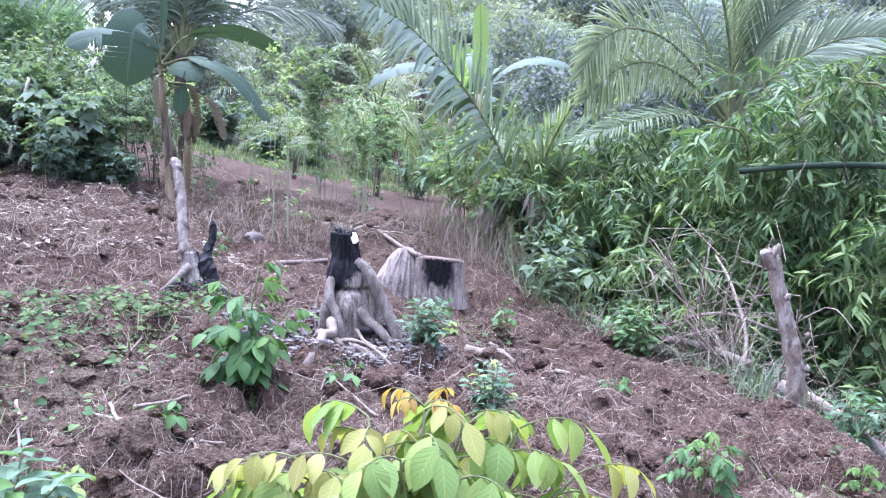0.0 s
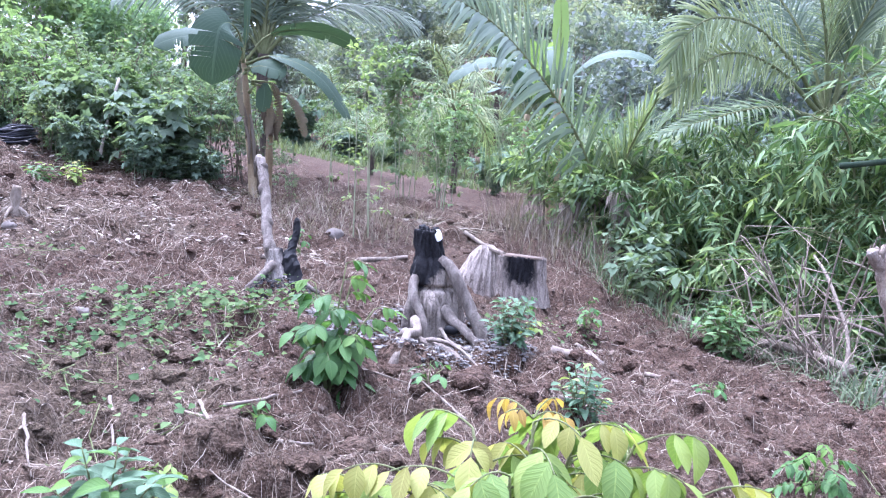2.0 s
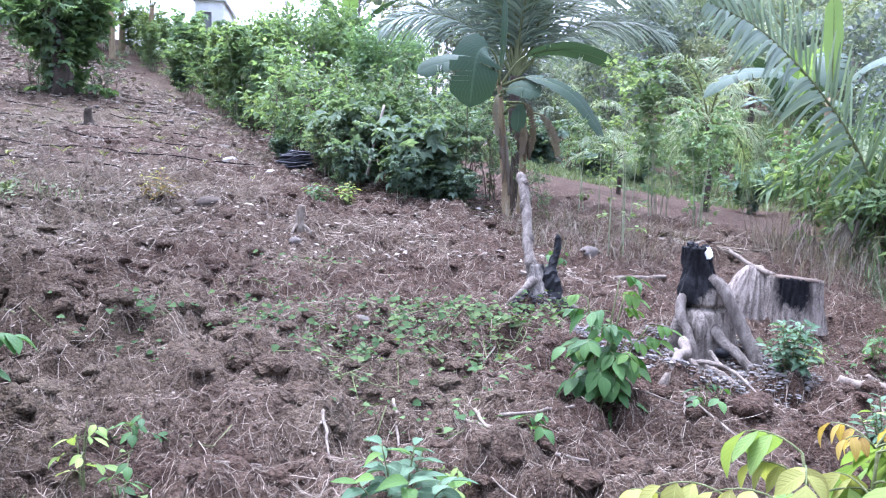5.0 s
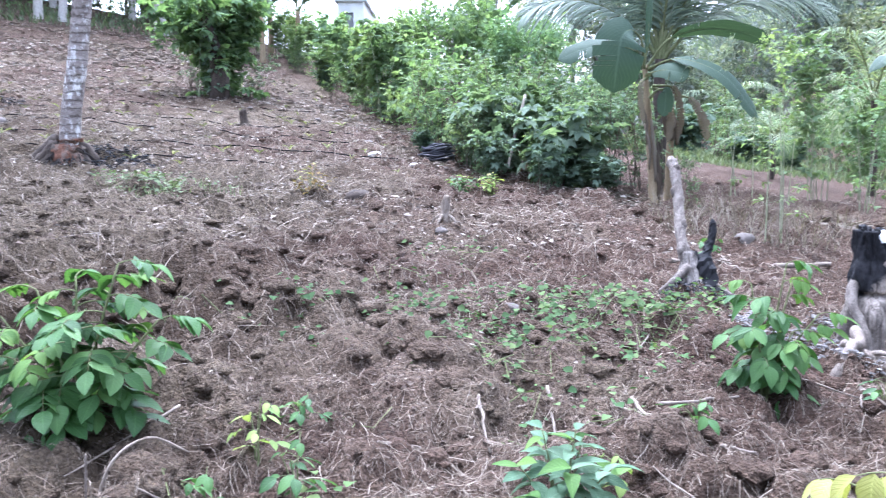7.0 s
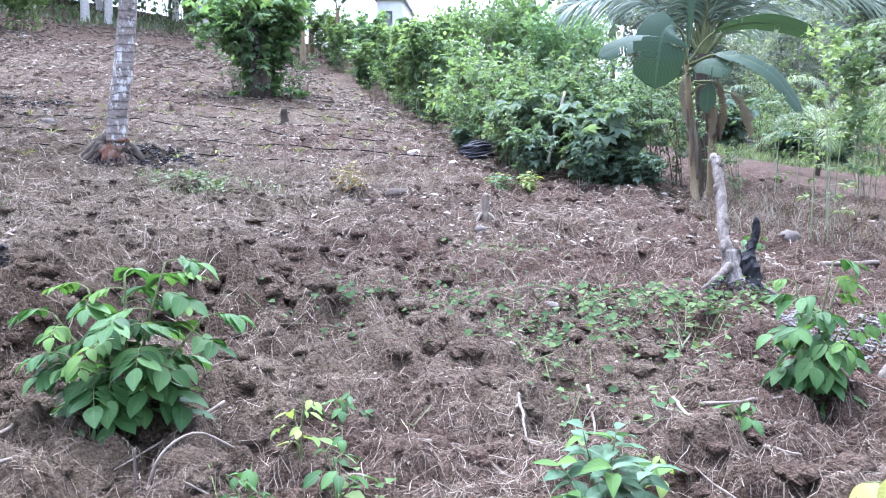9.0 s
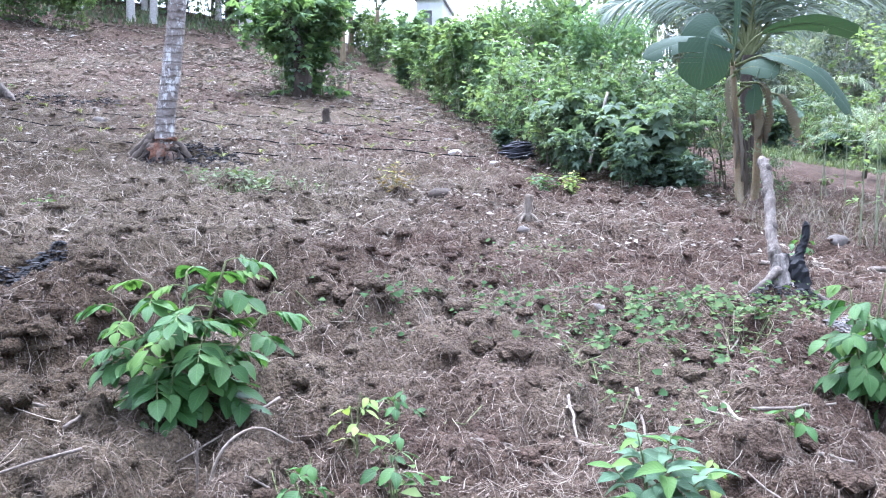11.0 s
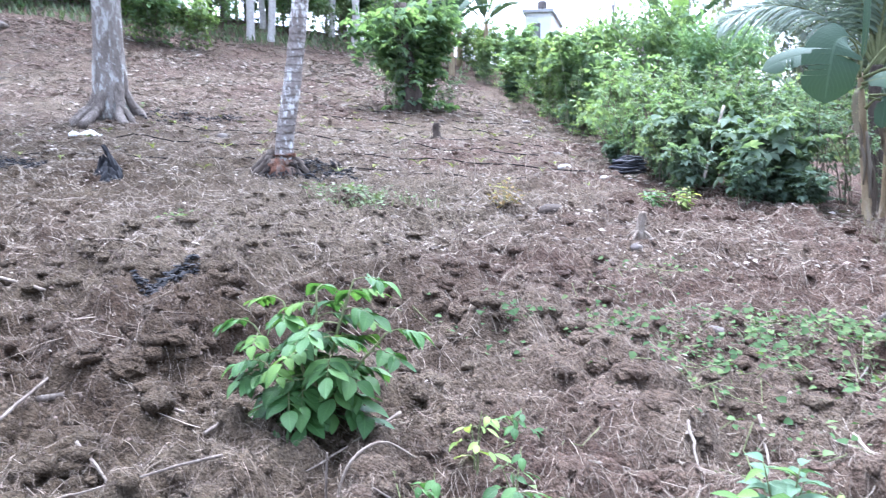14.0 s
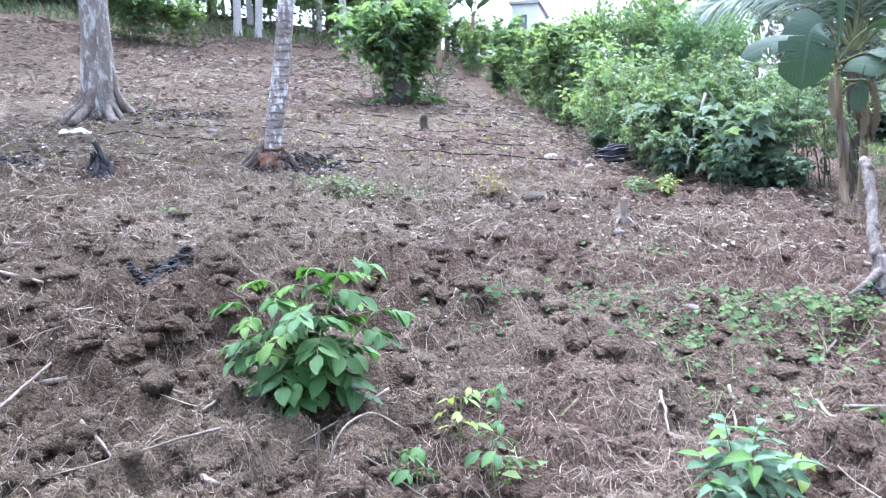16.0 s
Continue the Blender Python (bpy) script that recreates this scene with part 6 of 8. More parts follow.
def field_banana():
    z = float(terrain(2.22, 10.25))
    ob = thing("banana_plant", (2.22, 10.25, z), "banana plant with broad torn leaves and a dry brown stem", "banana plant")
    s = Shape()
    tube(s, bend([(0.08, 0, -0.1), (0.05, 0, 0.3), (0.01, 0.0, 0.61), (-0.05, 0.0, 1.15), (-0.1, 0.0, 1.65)], 26), np.interp(np.linspace(0, 1, 26), [0, 0.1, 0.4, 1], [0.085, 0.066, 0.056, 0.03]), 14, 0.1, 2)
    part("stem", s, BANANA_STEM, ob)
    s = Shape()
    tube(s, bend([(0.3, 0.25, -0.1), (0.3, 0.22, 0.6), (0.27, 0.15, 1.15)], 14), np.linspace(0.05, 0.04, 14), 12, 0.12, 6)
    part("stem", s, BANANA_STEM, ob)
    for k, (x, h0, h1, r) in enumerate(((0.09, 0.0, 0.7, 0.03), (0.04, 0.25, 1.0, 0.024), (-0.04, 0.4, 0.95, 0.02), (0.1, 0.1, 0.5, 0.026), (0.26, 0.75, 1.2, 0.045), (0.33, 0.7, 1.1, 0.04), (-0.08, 0.7, 1.2, 0.018), (0.2, 0.8, 1.15, 0.035))):
        s = Shape()
        y = -0.05 - 0.012 * (k % 3) if x < 0.2 else 0.1
        tube(s, bend([(x + 0.02, y, h0), (x + 0.012 * (-1) ** k, y - 0.03, 0.5 * (h0 + h1)), (x - 0.05, y + 0.02, h1)], 11), np.interp(np.linspace(0, 1, 11), [0, 0.5, 1], [r * 0.5, r, r * 0.6]), 8, 0.35, k)
        part("dry_sheath", s, BANANA_DRY, ob)
    for pts, wide, way, bare, tear, mat, label in (
        ([(-0.1, 0.0, 1.65), (-0.07, 0.0, 2.01), (-0.06, 0.0, 2.34), (-0.05, 0.05, 2.65)], 0.2, (0.8, -0.6, 0), 0.12, 0.0, BANANA, "dark upright half-furled leaf"),
        ([(-0.11, -0.05, 1.6), (-0.18, -0.15, 1.91), (-0.33, -0.3, 2.02), (-0.46, -0.4, 1.94), (-0.52, -0.45, 1.65), (-0.54, -0.4, 1.3)], 0.62, (-0.1, -1, 0.25), 0.36, 0.08, BANANA, "broad leaf hanging towards the field"),
        ([(-0.1, 0.0, 1.6), (-0.27, 0.05, 1.85), (-0.55, 0.15, 1.89), (-0.83, 0.25, 1.85), (-1.1, 0.3, 1.73)], 0.32, (0, -0.75, 0.65), 0.3, 0.15, BANANA, ""),
        ([(-0.07, 0.0, 1.62), (0.17, -0.05, 1.94), (0.58, -0.1, 2.06), (0.96, -0.15, 2.02), (1.32, -0.2, 1.89)], 0.28, (0, -0.6, -0.8), 0.26, 0.08, BANANA, ""),
        ([(-0.08, -0.05, 1.6), (0.17, -0.25, 1.7), (0.48, -0.4, 1.62), (0.76, -0.45, 1.45), (0.98, -0.45, 1.2), (1.14, -0.4, 1.02)], 0.3, (0.35, -0.7, 0.6), 0.18, 0.1, BANANA, "long pale leaf drooping over the weeds"),
        ([(-0.09, -0.05, 1.53), (0.04, -0.25, 1.57), (0.19, -0.35, 1.54), (0.32, -0.4, 1.49)], 0.26, (-0.1, -0.9, 0.45), 0.1, 0.06, BANANA, ""),
        ([(-0.05, -0.1, 1.25), (0.01, -0.2, 1.34), (0.09, -0.25, 1.34), (0.1, -0.25, 1.19), (0.08, -0.25, 1.03)], 0.2, (0, -1, 0.2), 0.4, 0.06, BANANA, ""),
        ([(-0.08, -0.05, 1.5), (-0.16, -0.1, 1.42), (-0.16, -0.12, 1.2), (-0.12, -0.12, 0.95)], 0.09, (-0.6, -0.8, 0), 0.1, 0.7, BANANA_DRY, "brown hanging dead leaf"),
        ([(0.0, 0.0, 1.4), (0.25, 0.0, 1.38), (0.36, 0.0, 1.1), (0.34, 0.02, 0.75)], 0.13, (0.3, -0.9, 0), 0.25, 0.7, BANANA_DRY, "brown hanging dead leaf"),
        ([(0.0, 0.0, 1.38), (0.17, -0.05, 1.3), (0.22, -0.05, 1.0), (0.2, -0.04, 0.72)], 0.11, (-0.4, -0.9, 0), 0.25, 0.7, BANANA_DRY, "brown hanging dead leaf"),
        ([(0.3, 0.1, 1.3), (0.5, 0.1, 1.25), (0.66, 0.08, 1.0), (0.72, 0.08, 0.75)], 0.16, (0.2, -0.9, 0.2), 0.25, 0.8, BANANA_DRY, "")):
        banana_leaf(ob, (0, 0, 0), 0, 0, 1, wide, 0, mat, len(pts) + int(100 * wide), tear, bare=bare, rib=pts, facing=way, label=label)


field_banana()

# the coconut palm behind the banana
g = at_ground(3.05, 12.9)
palm1 = thing("coconut_palm", g, "coconut palm with long drooping feathery fronds", "palm tree")
palm_trunk(palm1, [(0, 0, -0.1), (0.02, 0.05, 0.7), (-0.05, 0.1, 1.3), (-0.05, 0.1, 1.9)], 0.1, 0.08, ROOT_BARK)
for k, (az, rise, ln, dr, rl) in enumerate(((258, 89, 3.6, 42, 0.0), (240, 86, 3.4, 50, 0.1), (176, 80, 3.2, 75, 0.9), (160, 72, 3.0, 92, 0.7), (346, 76, 3.3, 112, -0.7), (335, 83, 3.4, 70, -0.6), (0, 66, 3.2, 95, -0.7), (95, 82, 3.4, 50, 0.0), (60, 74, 3.4, 60, 0.0), (285, 86, 3.2, 60, -0.2), (345, 52, 2.7, 92, -0.5), (180, 56, 2.5, 95, 0.6), (30, 80, 3.3, 50, -0.2), (130, 80, 3.2, 50, 0.2))):
    frond(palm1, (-0.05, 0.1, 1.85), az, rise, ln, dr, PALM, 300 + k, 84, 0.8, 0.5, roll=rl)

# the young palm at the field's edge, with one long frond over it
g = at_ground(6.5, 8.8)
palm2 = thing("young_coconut_palm", g, "young coconut palm with one long arching frond", "palm tree")
frond(palm2, (0, 0, 0), 0, 0, 4.0, 0, PALM, 401, 64, 1.02, 0.32, 64, bare=0.2, roll=1.2, width=0.026,
      rib_path=np.array([(6.62, 8.8, 0.1), (6.46, 8.8, 0.7), (5.98, 8.7, 1.47), (5.43, 8.6, 2.06), (4.83, 8.45, 2.5), (4.32, 8.3, 2.76), (3.75, 8.1, 2.9)]) - np.array(g))
for k, (az, rise, ln, dr) in enumerate(((330, 80, 2.1, 40), (300, 84, 2.3, 34), (352, 72, 2.2, 60), (20, 80, 2.2, 40), (330, 66, 2.0, 70), (80, 70, 2.0, 50))):
    frond(palm2, (0.05, 0.0, 0.1), az, rise, ln, dr, PALM_PALE, 410 + k, 30, 0.7, 0.2, 30, bare=0.36, width=0.02)
for k, (az, rise, ln, dr) in enumerate(((250, 60, 1.0, 120), (200, 50, 0.9, 110), (290, 55, 0.8, 120))):
    frond(palm2, (0.0, 0.0, 0.45), az, rise, ln, dr, PALM_DRY, 430 + k, 18, 0.5, 0.8, 30, rib=DEADWOOD, label="brown dead frond" if k == 0 else "")

# the palm that rises over the bamboo
g = at_ground(9.3, 7.9)
palm3 = thing("coconut_palm", g, "coconut palm rising out of bamboo with arching pale green fronds", "palm tree")
palm_trunk(palm3, [(0, 0, -0.2), (0.0, 0.0, 1.2), (0.02, 0.0, 2.03 - g[2])], 0.11, 0.09, ROOT_BARK, 20)
for k, (rib, roll, mat) in enumerate((
    ([(9.31, 7.9, 2.0), (8.49, 7.7, 2.53), (7.56, 7.5, 2.9), (6.71, 7.3, 2.92), (6.22, 7.2, 2.68), (5.9, 7.1, 2.3)], 1.2, PALM_PALE),
    ([(9.25, 7.9, 2.0), (8.23, 7.7, 2.46), (7.31, 7.5, 2.6), (6.59, 7.3, 2.42), (6.1, 7.2, 2.05)], 1.1, PALM_PALE),
    ([(9.33, 7.9, 2.0), (9.25, 7.9, 2.91), (9.15, 7.9, 3.66), (8.9, 7.9, 4.5), (8.17, 7.8, 5.04)], 0.7, PALM_PALE),
    ([(9.3, 7.85, 2.0), (8.95, 7.7, 2.9), (8.5, 7.6, 3.7), (7.9, 7.5, 4.2), (7.2, 7.4, 4.3)], 1.2, PALM_PALE),
    ([(9.42, 7.9, 2.0), (9.39, 7.7, 2.84), (9.5, 7.5, 3.44), (9.7, 7.3, 4.04), (10.19, 7.1, 4.38)], -1.2, PALM),
    ([(9.42, 7.9, 2.0), (9.8, 7.6, 2.7), (10.4, 7.2, 3.2), (11.1, 6.8, 3.3), (11.6, 6.5, 3.0)], -1.1, PALM),
    ([(9.26, 7.9, 1.95), (7.98, 7.6, 2.02), (6.76, 7.3, 1.8), (5.85, 7.1, 1.56)], 0.4, PALM_PALE))):
    frond(palm3, (0, 0, 0), 0, 0, 3.4, 0, mat, 500 + k, 104 if k < 6 else 60, 0.74 if k < 6 else 0.42, 0.2, 42, bare=0.18, roll=roll, width=0.014, rib_path=np.array(rib) - np.array(g))
for k, (az, rise, ln, dr) in enumerate(((60, 78, 3.4, 55), (20, 80, 3.6, 50), (120, 74, 3.2, 60), (350, 60, 3.2, 80))):
    frond(palm3, (0.02, 0, 2.0 - g[2]), az, rise, ln, dr, PALM_PALE if k % 2 else PALM, 510 + k, 80, 0.95, 0.6, 52, width=0.013, roll=(0.7, -0.5)[k % 2])

# the palm on the slope
g = at_ground(-5.0, 10.55)
palm4 = thing("coconut_palm", g, "slender leaning coconut palm with pale ringed bark", "palm tree")
palm_trunk(palm4, [(0, 0, -0.15), (0.03, 0.0, 0.5), (0.16, 0.02, 1.3), (0.32, 0.05, 2.6), (0.6, 0.1, 5.2), (0.8, 0.1, 7.4)], 0.125, 0.098, PALM_BARK, 180, 20, 0.006)
s = Shape()
tube(s, bend([(0.0, -0.02, -0.1), (0.0, -0.02, 0.1), (0.01, -0.01, 0.2), (0.02, 0, 0.26), (0.02, 0.0, 0.3)], 14), np.interp(np.linspace(0, 1, 14), [0, 0.35, 0.6, 0.85, 1], [0.21, 0.17, 0.135, 0.15, 0.127]), 24, 0.3, 4)
part("red_foot", s, RED_WOUND, palm4, "reddish worn root collar")
s = Shape()
for k, (a, l, h, w) in enumerate(((170, 0.62, 0.3, 0.085), (188, 0.5, 0.24, 0.07), (205, 0.38, 0.18, 0.06), (150, 0.5, 0.26, 0.07), (8, 0.42, 0.22, 0.07), (-14, 0.34, 0.16, 0.06), (32, 0.45, 0.2, 0.06), (90, 0.4, 0.22, 0.07))):
    c, d = math.cos(radians(a)), math.sin(radians(a))
    root(s, [(0.1 * c, 0.1 * d, h), (0.2 * c, 0.2 * d, h * 0.9), (0.6 * l * c, 0.6 * l * d, h * 0.45), (l * c, l * d, -0.05)], w, w * 0.6, 60 + k, 10, 8, 0.3)
part("root_hump", s, ROOT_BARK, palm4, "dark humps of matted roots")
s = Shape()
rs = np.random.RandomState(46)
for k in range(70):
    a = rs.rand() * 6.28
    side = abs(math.cos(a)) ** 2
    l = 0.22 + 0.15 * rs.rand() + 0.25 * side * rs.rand()
    h = 0.05 + 0.2 * rs.rand() * side
    b = a + 0.5 * rs.randn()
    tube(s, bend([(0.15 * math.cos(a), 0.15 * math.sin(a), h), (0.23 * math.cos(a), 0.23 * math.sin(a), h * 0.75), (l * math.cos(b), l * math.sin(b), -0.05)], 7), np.linspace(0.012, 0.007, 7), 5, 0.3, k)
tagged(part("root_skirt", s, BLACK_ROOT, palm4, "dark skirt of matted roots"), kind="stuff")
for k in range(14):
    frond(palm4, (0.8, 0.1, 7.35), 360 * k * 0.382, 70 - 6.5 * k, 3.4, 95, PALM, 600 + k, 34, 0.65)


# ---- trees
def crown_leaves(rs, clumps, per, centre, size, leaf, spread=0.5):
    """Leaves in uneven clumps within an ellipsoid: places, directions, normals, lengths."""
    u = unit(rs.randn(clumps, 3)) * (0.35 + 0.65 * rs.rand(clumps, 1) ** 0.5)
    c = np.array(centre) + u * np.array(size)
    d = unit(rs.randn(clumps, per, 3))
    r = spread * (0.35 + 0.65 * rs.rand(clumps, per, 1)) * (0.6 + 0.8 * rs.rand(clumps, 1, 1))
    p = (c[:, None] + d * r * np.array([1, 1, 0.75])).reshape(-1, 3)
    out = (d + 0.5 * rs.randn(clumps, per, 3) + [0, 0, -0.35]).reshape(-1, 3)
    nrm = (d * 0.6 + [0, 0, 0.9] + 0.3 * rs.randn(clumps, per, 3)).reshape(-1, 3)
    return c, p, out, nrm, leaf * (0.6 + 0.8 * rs.rand(len(p)))


def tree(name, place, label, tall, r, crown, seed, leaf=0.22, clumps=60, per=42, material=None, bark=None, group="", lean=(0, 0), low=0.45, spread=0.6):
    """A tapered trunk with limbs that reach the clumps of an uneven crown."""
    rs = np.random.RandomState(seed)
    ob = thing(name, place, label, "tree", group)
    c, p, out, nrm, ln = crown_leaves(rs, clumps, per, (lean[0], lean[1], tall - crown[2] * 0.85), crown, leaf, spread)
    s = Shape()
    path = bend([(0, 0, -0.3), (lean[0] * 0.3, lean[1] * 0.3, tall * 0.35), (lean[0], lean[1], tall * 0.8)], 14)
    tube(s, path, np.interp(np.linspace(0, 1, 14), [0, 0.1, 1], [r * 1.4, r, r * 0.35]), 10, 0.08, seed)
    part("trunk", s, bark or TREE_BARK, ob)
    s = Shape()
    for k in range(0, clumps, max(1, clumps // 9)):
        h = low + (0.95 - low) * rs.rand()
        a = np.array([np.interp(h, np.linspace(0, 1, 14), path[:, m]) for m in range(3)])
        mid = (a + c[k]) / 2 + [0, 0, -0.1 * tall * rs.rand()]
        tube(s, bend([a, mid, c[k]], 5), np.linspace(r * 0.35, r * 0.08, 5), 4, 0.1, k, False)
    tagged(part("branching", s, bark or TREE_BARK, ob), kind="stuff")
    s = Shape()
    scatter(s, BROAD, p, out, nrm, ln)
    tagged(part("crown", s, material or HAZY_FOREST, ob), kind="stuff")
    return ob


def shrub(name, place, label, tall, wide, seed, leaves, size, material, lobed=False, canes=9, cane_material=None, group="", category="shrub", low=0.15, r=0.012, per=9):
    """A many-stemmed shrub: canes that fan out and leaves set along their upper parts."""
    rs = np.random.RandomState(seed)
    ob = thing(name, place, label, category, group)
    pts, dirs, twigs = [], [], Shape()
    for k in range(canes):
        a, o = rs.rand() * 6.28, wide * (0.25 + 0.6 * rs.rand())
        h = tall * (0.65 + 0.35 * rs.rand())
        f = 0.2 * wide * rs.randn(2)
        p = bend([(f[0], f[1], -0.15), (f[0] + o * 0.3 * math.cos(a), f[1] + o * 0.3 * math.sin(a), h * 0.5), (f[0] + o * math.cos(a), f[1] + o * math.sin(a), h)], 12)
        part("cane", tube(Shape(), p[::2], np.linspace(r, r * 0.4, 6), 5, 0.1, k, False), cane_material or DARK_STEM, ob)
        m = max(3, leaves // canes // per)
        g = low + (1 - low) * rs.rand(m) ** 0.6
        g[0] = 1.0
        at = np.stack([np.interp(g, np.linspace(0, 1, 12), p[:, c]) for c in range(3)], -1)
        d = unit(rs.randn(m, 3) * [1, 1, 0.35] + [0, 0, 0.2])
        end = at + d * wide * 0.45 * (0.2 + 0.8 * rs.rand(m, 1))
        for q in range(m):
            tube(twigs, [at[q], end[q]], np.array([r * 0.3, r * 0.14]), 3, 0, 0, False)
        o = unit(rs.randn(m, per, 3) * [1, 1, 0.5] + d[:, None] * 0.4)
        pts.append((end[:, None] + o * size * 0.75 * rs.rand(m, per, 1) + (at - end)[:, None] * 0.35 * rs.rand(m, per, 1)).reshape(-1, 3))
        dirs.append(o.reshape(-1, 3))
    tagged(part("twig_spray", twigs, cane_material or DARK_STEM, ob), kind="stuff")
    pts, dirs = np.concatenate(pts), np.concatenate(dirs)
    pts[:, 2] = np.maximum(pts[:, 2], 0.06)
    n = len(pts)
    s = Shape()
    scatter(s, palmate() if lobed else BROAD, pts, dirs + [0, 0, -0.3], dirs * 0.5 + np.array([0, 0, 1.0]) + 0.25 * rs.randn(n, 3), size * (0.6 + 0.8 * rs.rand(n)))
    tagged(part("foliage", s, material, ob), kind="stuff")
    return ob


def spot(x, y, turn=0.0, size=1.0, tall=1.0, up=0.0):
    """A pose on the land for a copy."""
    z = float(terrain(x, y)) + up
    return pose(x, y, z, 0, 0, turn) @ Matrix.Diagonal((size, size, size * tall, 1))


# the hedge from the banana up the slope
rr = random.Random(5)
hedge_a = shrub("lobed_leaf_shrub", at_ground(1.3, 11.4), "shrub with broad lobed bluish-green leaves along the field", 1.2, 0.7, 61, 400, 0.18, HEDGE_BLUE, True, 8, CANE, "field hedge", low=0.15, per=4)
hedge_b = shrub("dark_leaf_shrub", at_ground(1.75, 12.0), "dense shrub with small dark glossy leaves", 1.75, 0.8, 62, 850, 0.082, SHRUB, False, 8, DARK_STEM, "field hedge", low=0.05, per=11)
hedge_c = shrub("tall_cane_shrub", at_ground(-1.6, 19.0), "tall light green shrub on pale upright canes", 2.35, 0.6, 63, 440, 0.155, HEDGE, True, 11, CANE, "field hedge", low=0.16, r=0.01, per=5)
hedge_d = shrub("leafy_shrub", at_ground(-0.2, 15.0), "bright green leafy shrub in the hedge", 1.6, 0.9, 64, 460, 0.12, HEDGE, False, 7, DARK_STEM, "field hedge", low=0.1, per=9)
for x, y, k, s in ((0.62, 12.2, 0, 0.85), (0.05, 12.95, 0, 0.9), (0.95, 11.8, 3, 0.6), (0.35, 12.5, 3, 0.65), (0.3, 13.4, 3, 0.95), (0.8, 13.2, 3, 0.95), (1.2, 12.5, 2, 0.75), (1.0, 11.3, 0, 0.55), (0.6, 11.85, 1, 0.5), (1.55, 11.6, 3, 0.85), (2.15, 11.4, 1, 0.85), (1.85, 11.0, 0, 0.6), (1.5, 11.0, 0, 0.5), (2.6, 11.5, 1, 0.7),
                   (0.3, 14.6, 1, 1.15), (-0.45, 14.2, 3, 0.8), (0.9, 14.6, 1, 1.04), (1.6, 13.6, 1, 1.15), (-0.5, 16.3, 3, 1.02), (0.3, 16.6, 1, 1.07), (-0.9, 17.6, 2, 0.8), (-0.6, 18.6, 3, 1.11), (-1.3, 20.2, 2, 1.0), (-0.4, 20.0, 1, 1.11),
                   (-2.2, 21.0, 2, 1.05), (-1.6, 22.2, 2, 1.1), (-0.7, 22.0, 3, 1.16), (-2.9, 23.0, 2, 1.1), (-2.2, 24.2, 2, 1.15), (-1.2, 24.4, 1, 1.16), (-3.7, 25.2, 2, 1.1), (-3.0, 26.6, 2, 1.02), (-2.0, 27.0, 3, 1.25),
                   (-4.5, 27.6, 2, 1.15), (-3.9, 29.0, 2, 1.02), (-3.0, 29.6, 3, 1.29), (-5.4, 30.0, 2, 1.02), (-4.8, 31.6, 2, 1.04), (-6.3, 32.2, 2, 1.02), (-5.7, 33.8, 2, 1.07), (1.5, 16.4, 1, 1.11), (0.6, 18.6, 1, 1.2), (2.2, 15.2, 1, 1.07),
                   (-7.2, 34.2, 2, 1.02), (-4.0, 33.6, 3, 1.29), (1.0, 21.0, 1, 1.25), (0.2, 24.0, 3, 1.34), (-0.8, 28.0, 1, 1.34), (2.4, 18.4, 3, 1.16), (2.0, 20.6, 3, 1.5), (3.2, 22.5, 1, 1.6), (3.0, 20.2, 3, 1.4), (2.6, 26.5, 1, 1.9), (-6.6, 34.6, 2, 1.25), (-7.6, 33.0, 2, 1.1), (-3.2, 34.5, 2, 1.2)):
    s *= 0.8 if y > 16.5 else 0.92
    copy_thing((hedge_a, hedge_b, hedge_c, hedge_d)[k], spot(x + 0.3 * rr.uniform(-1, 1), y + 0.4 * rr.uniform(-1, 1), 360 * rr.random(), s * rr.uniform(0.8, 1.12), rr.uniform(0.85, 1.15)))
    if k > 1 and (y < 15 or rr.random() < 0.25):
        copy_thing((hedge_a, hedge_b)[rr.random() < 0.5], spot(x - 0.35 + 0.3 * rr.uniform(-1, 1), y - 0.3 + 0.4 * rr.uniform(-1, 1), 360 * rr.random(), rr.uniform(0.3, 0.52), rr.uniform(0.8, 1.2)))

t, off = RS.rand(900), RS.randn(900) * 0.18
leaf_scatter("hedge_foot_litter", -0.3 + 2.6 * t + off * 0.7, 13.2 - 2.75 * t + off - 0.15, 0.04 + 0.09 * RS.rand(900), PALM_DRY, "brown dry leaves along the hedge's foot", seed=15)
stick("bare_pole", [(0.62, 12.0, float(terrain(0.62, 12.0)) + 0.1), (0.72, 12.0, float(terrain(0.62, 12.0)) + 0.6), (0.86, 12.05, float(terrain(0.62, 12.0)) + 1.15)], 0.022, 0.018, BLEACHED, "pale bare pole standing in the hedge", "pole", 6)

for k in range(18):
    y = 14.6 + 1.05 * k + 0.4 * rr.uniform(-1, 1)
    copy_thing((hedge_d, hedge_a, hedge_d)[k % 3], spot(0.0 - 0.34 * (y - 14.5) + 0.35 * rr.uniform(-1, 1), y, 360 * rr.random(), rr.uniform(0.42, 0.75), rr.uniform(0.6, 1.1)))

copy_thing(hedge_b, spot(2.62, 9.9, 70, 0.3, 1.5))

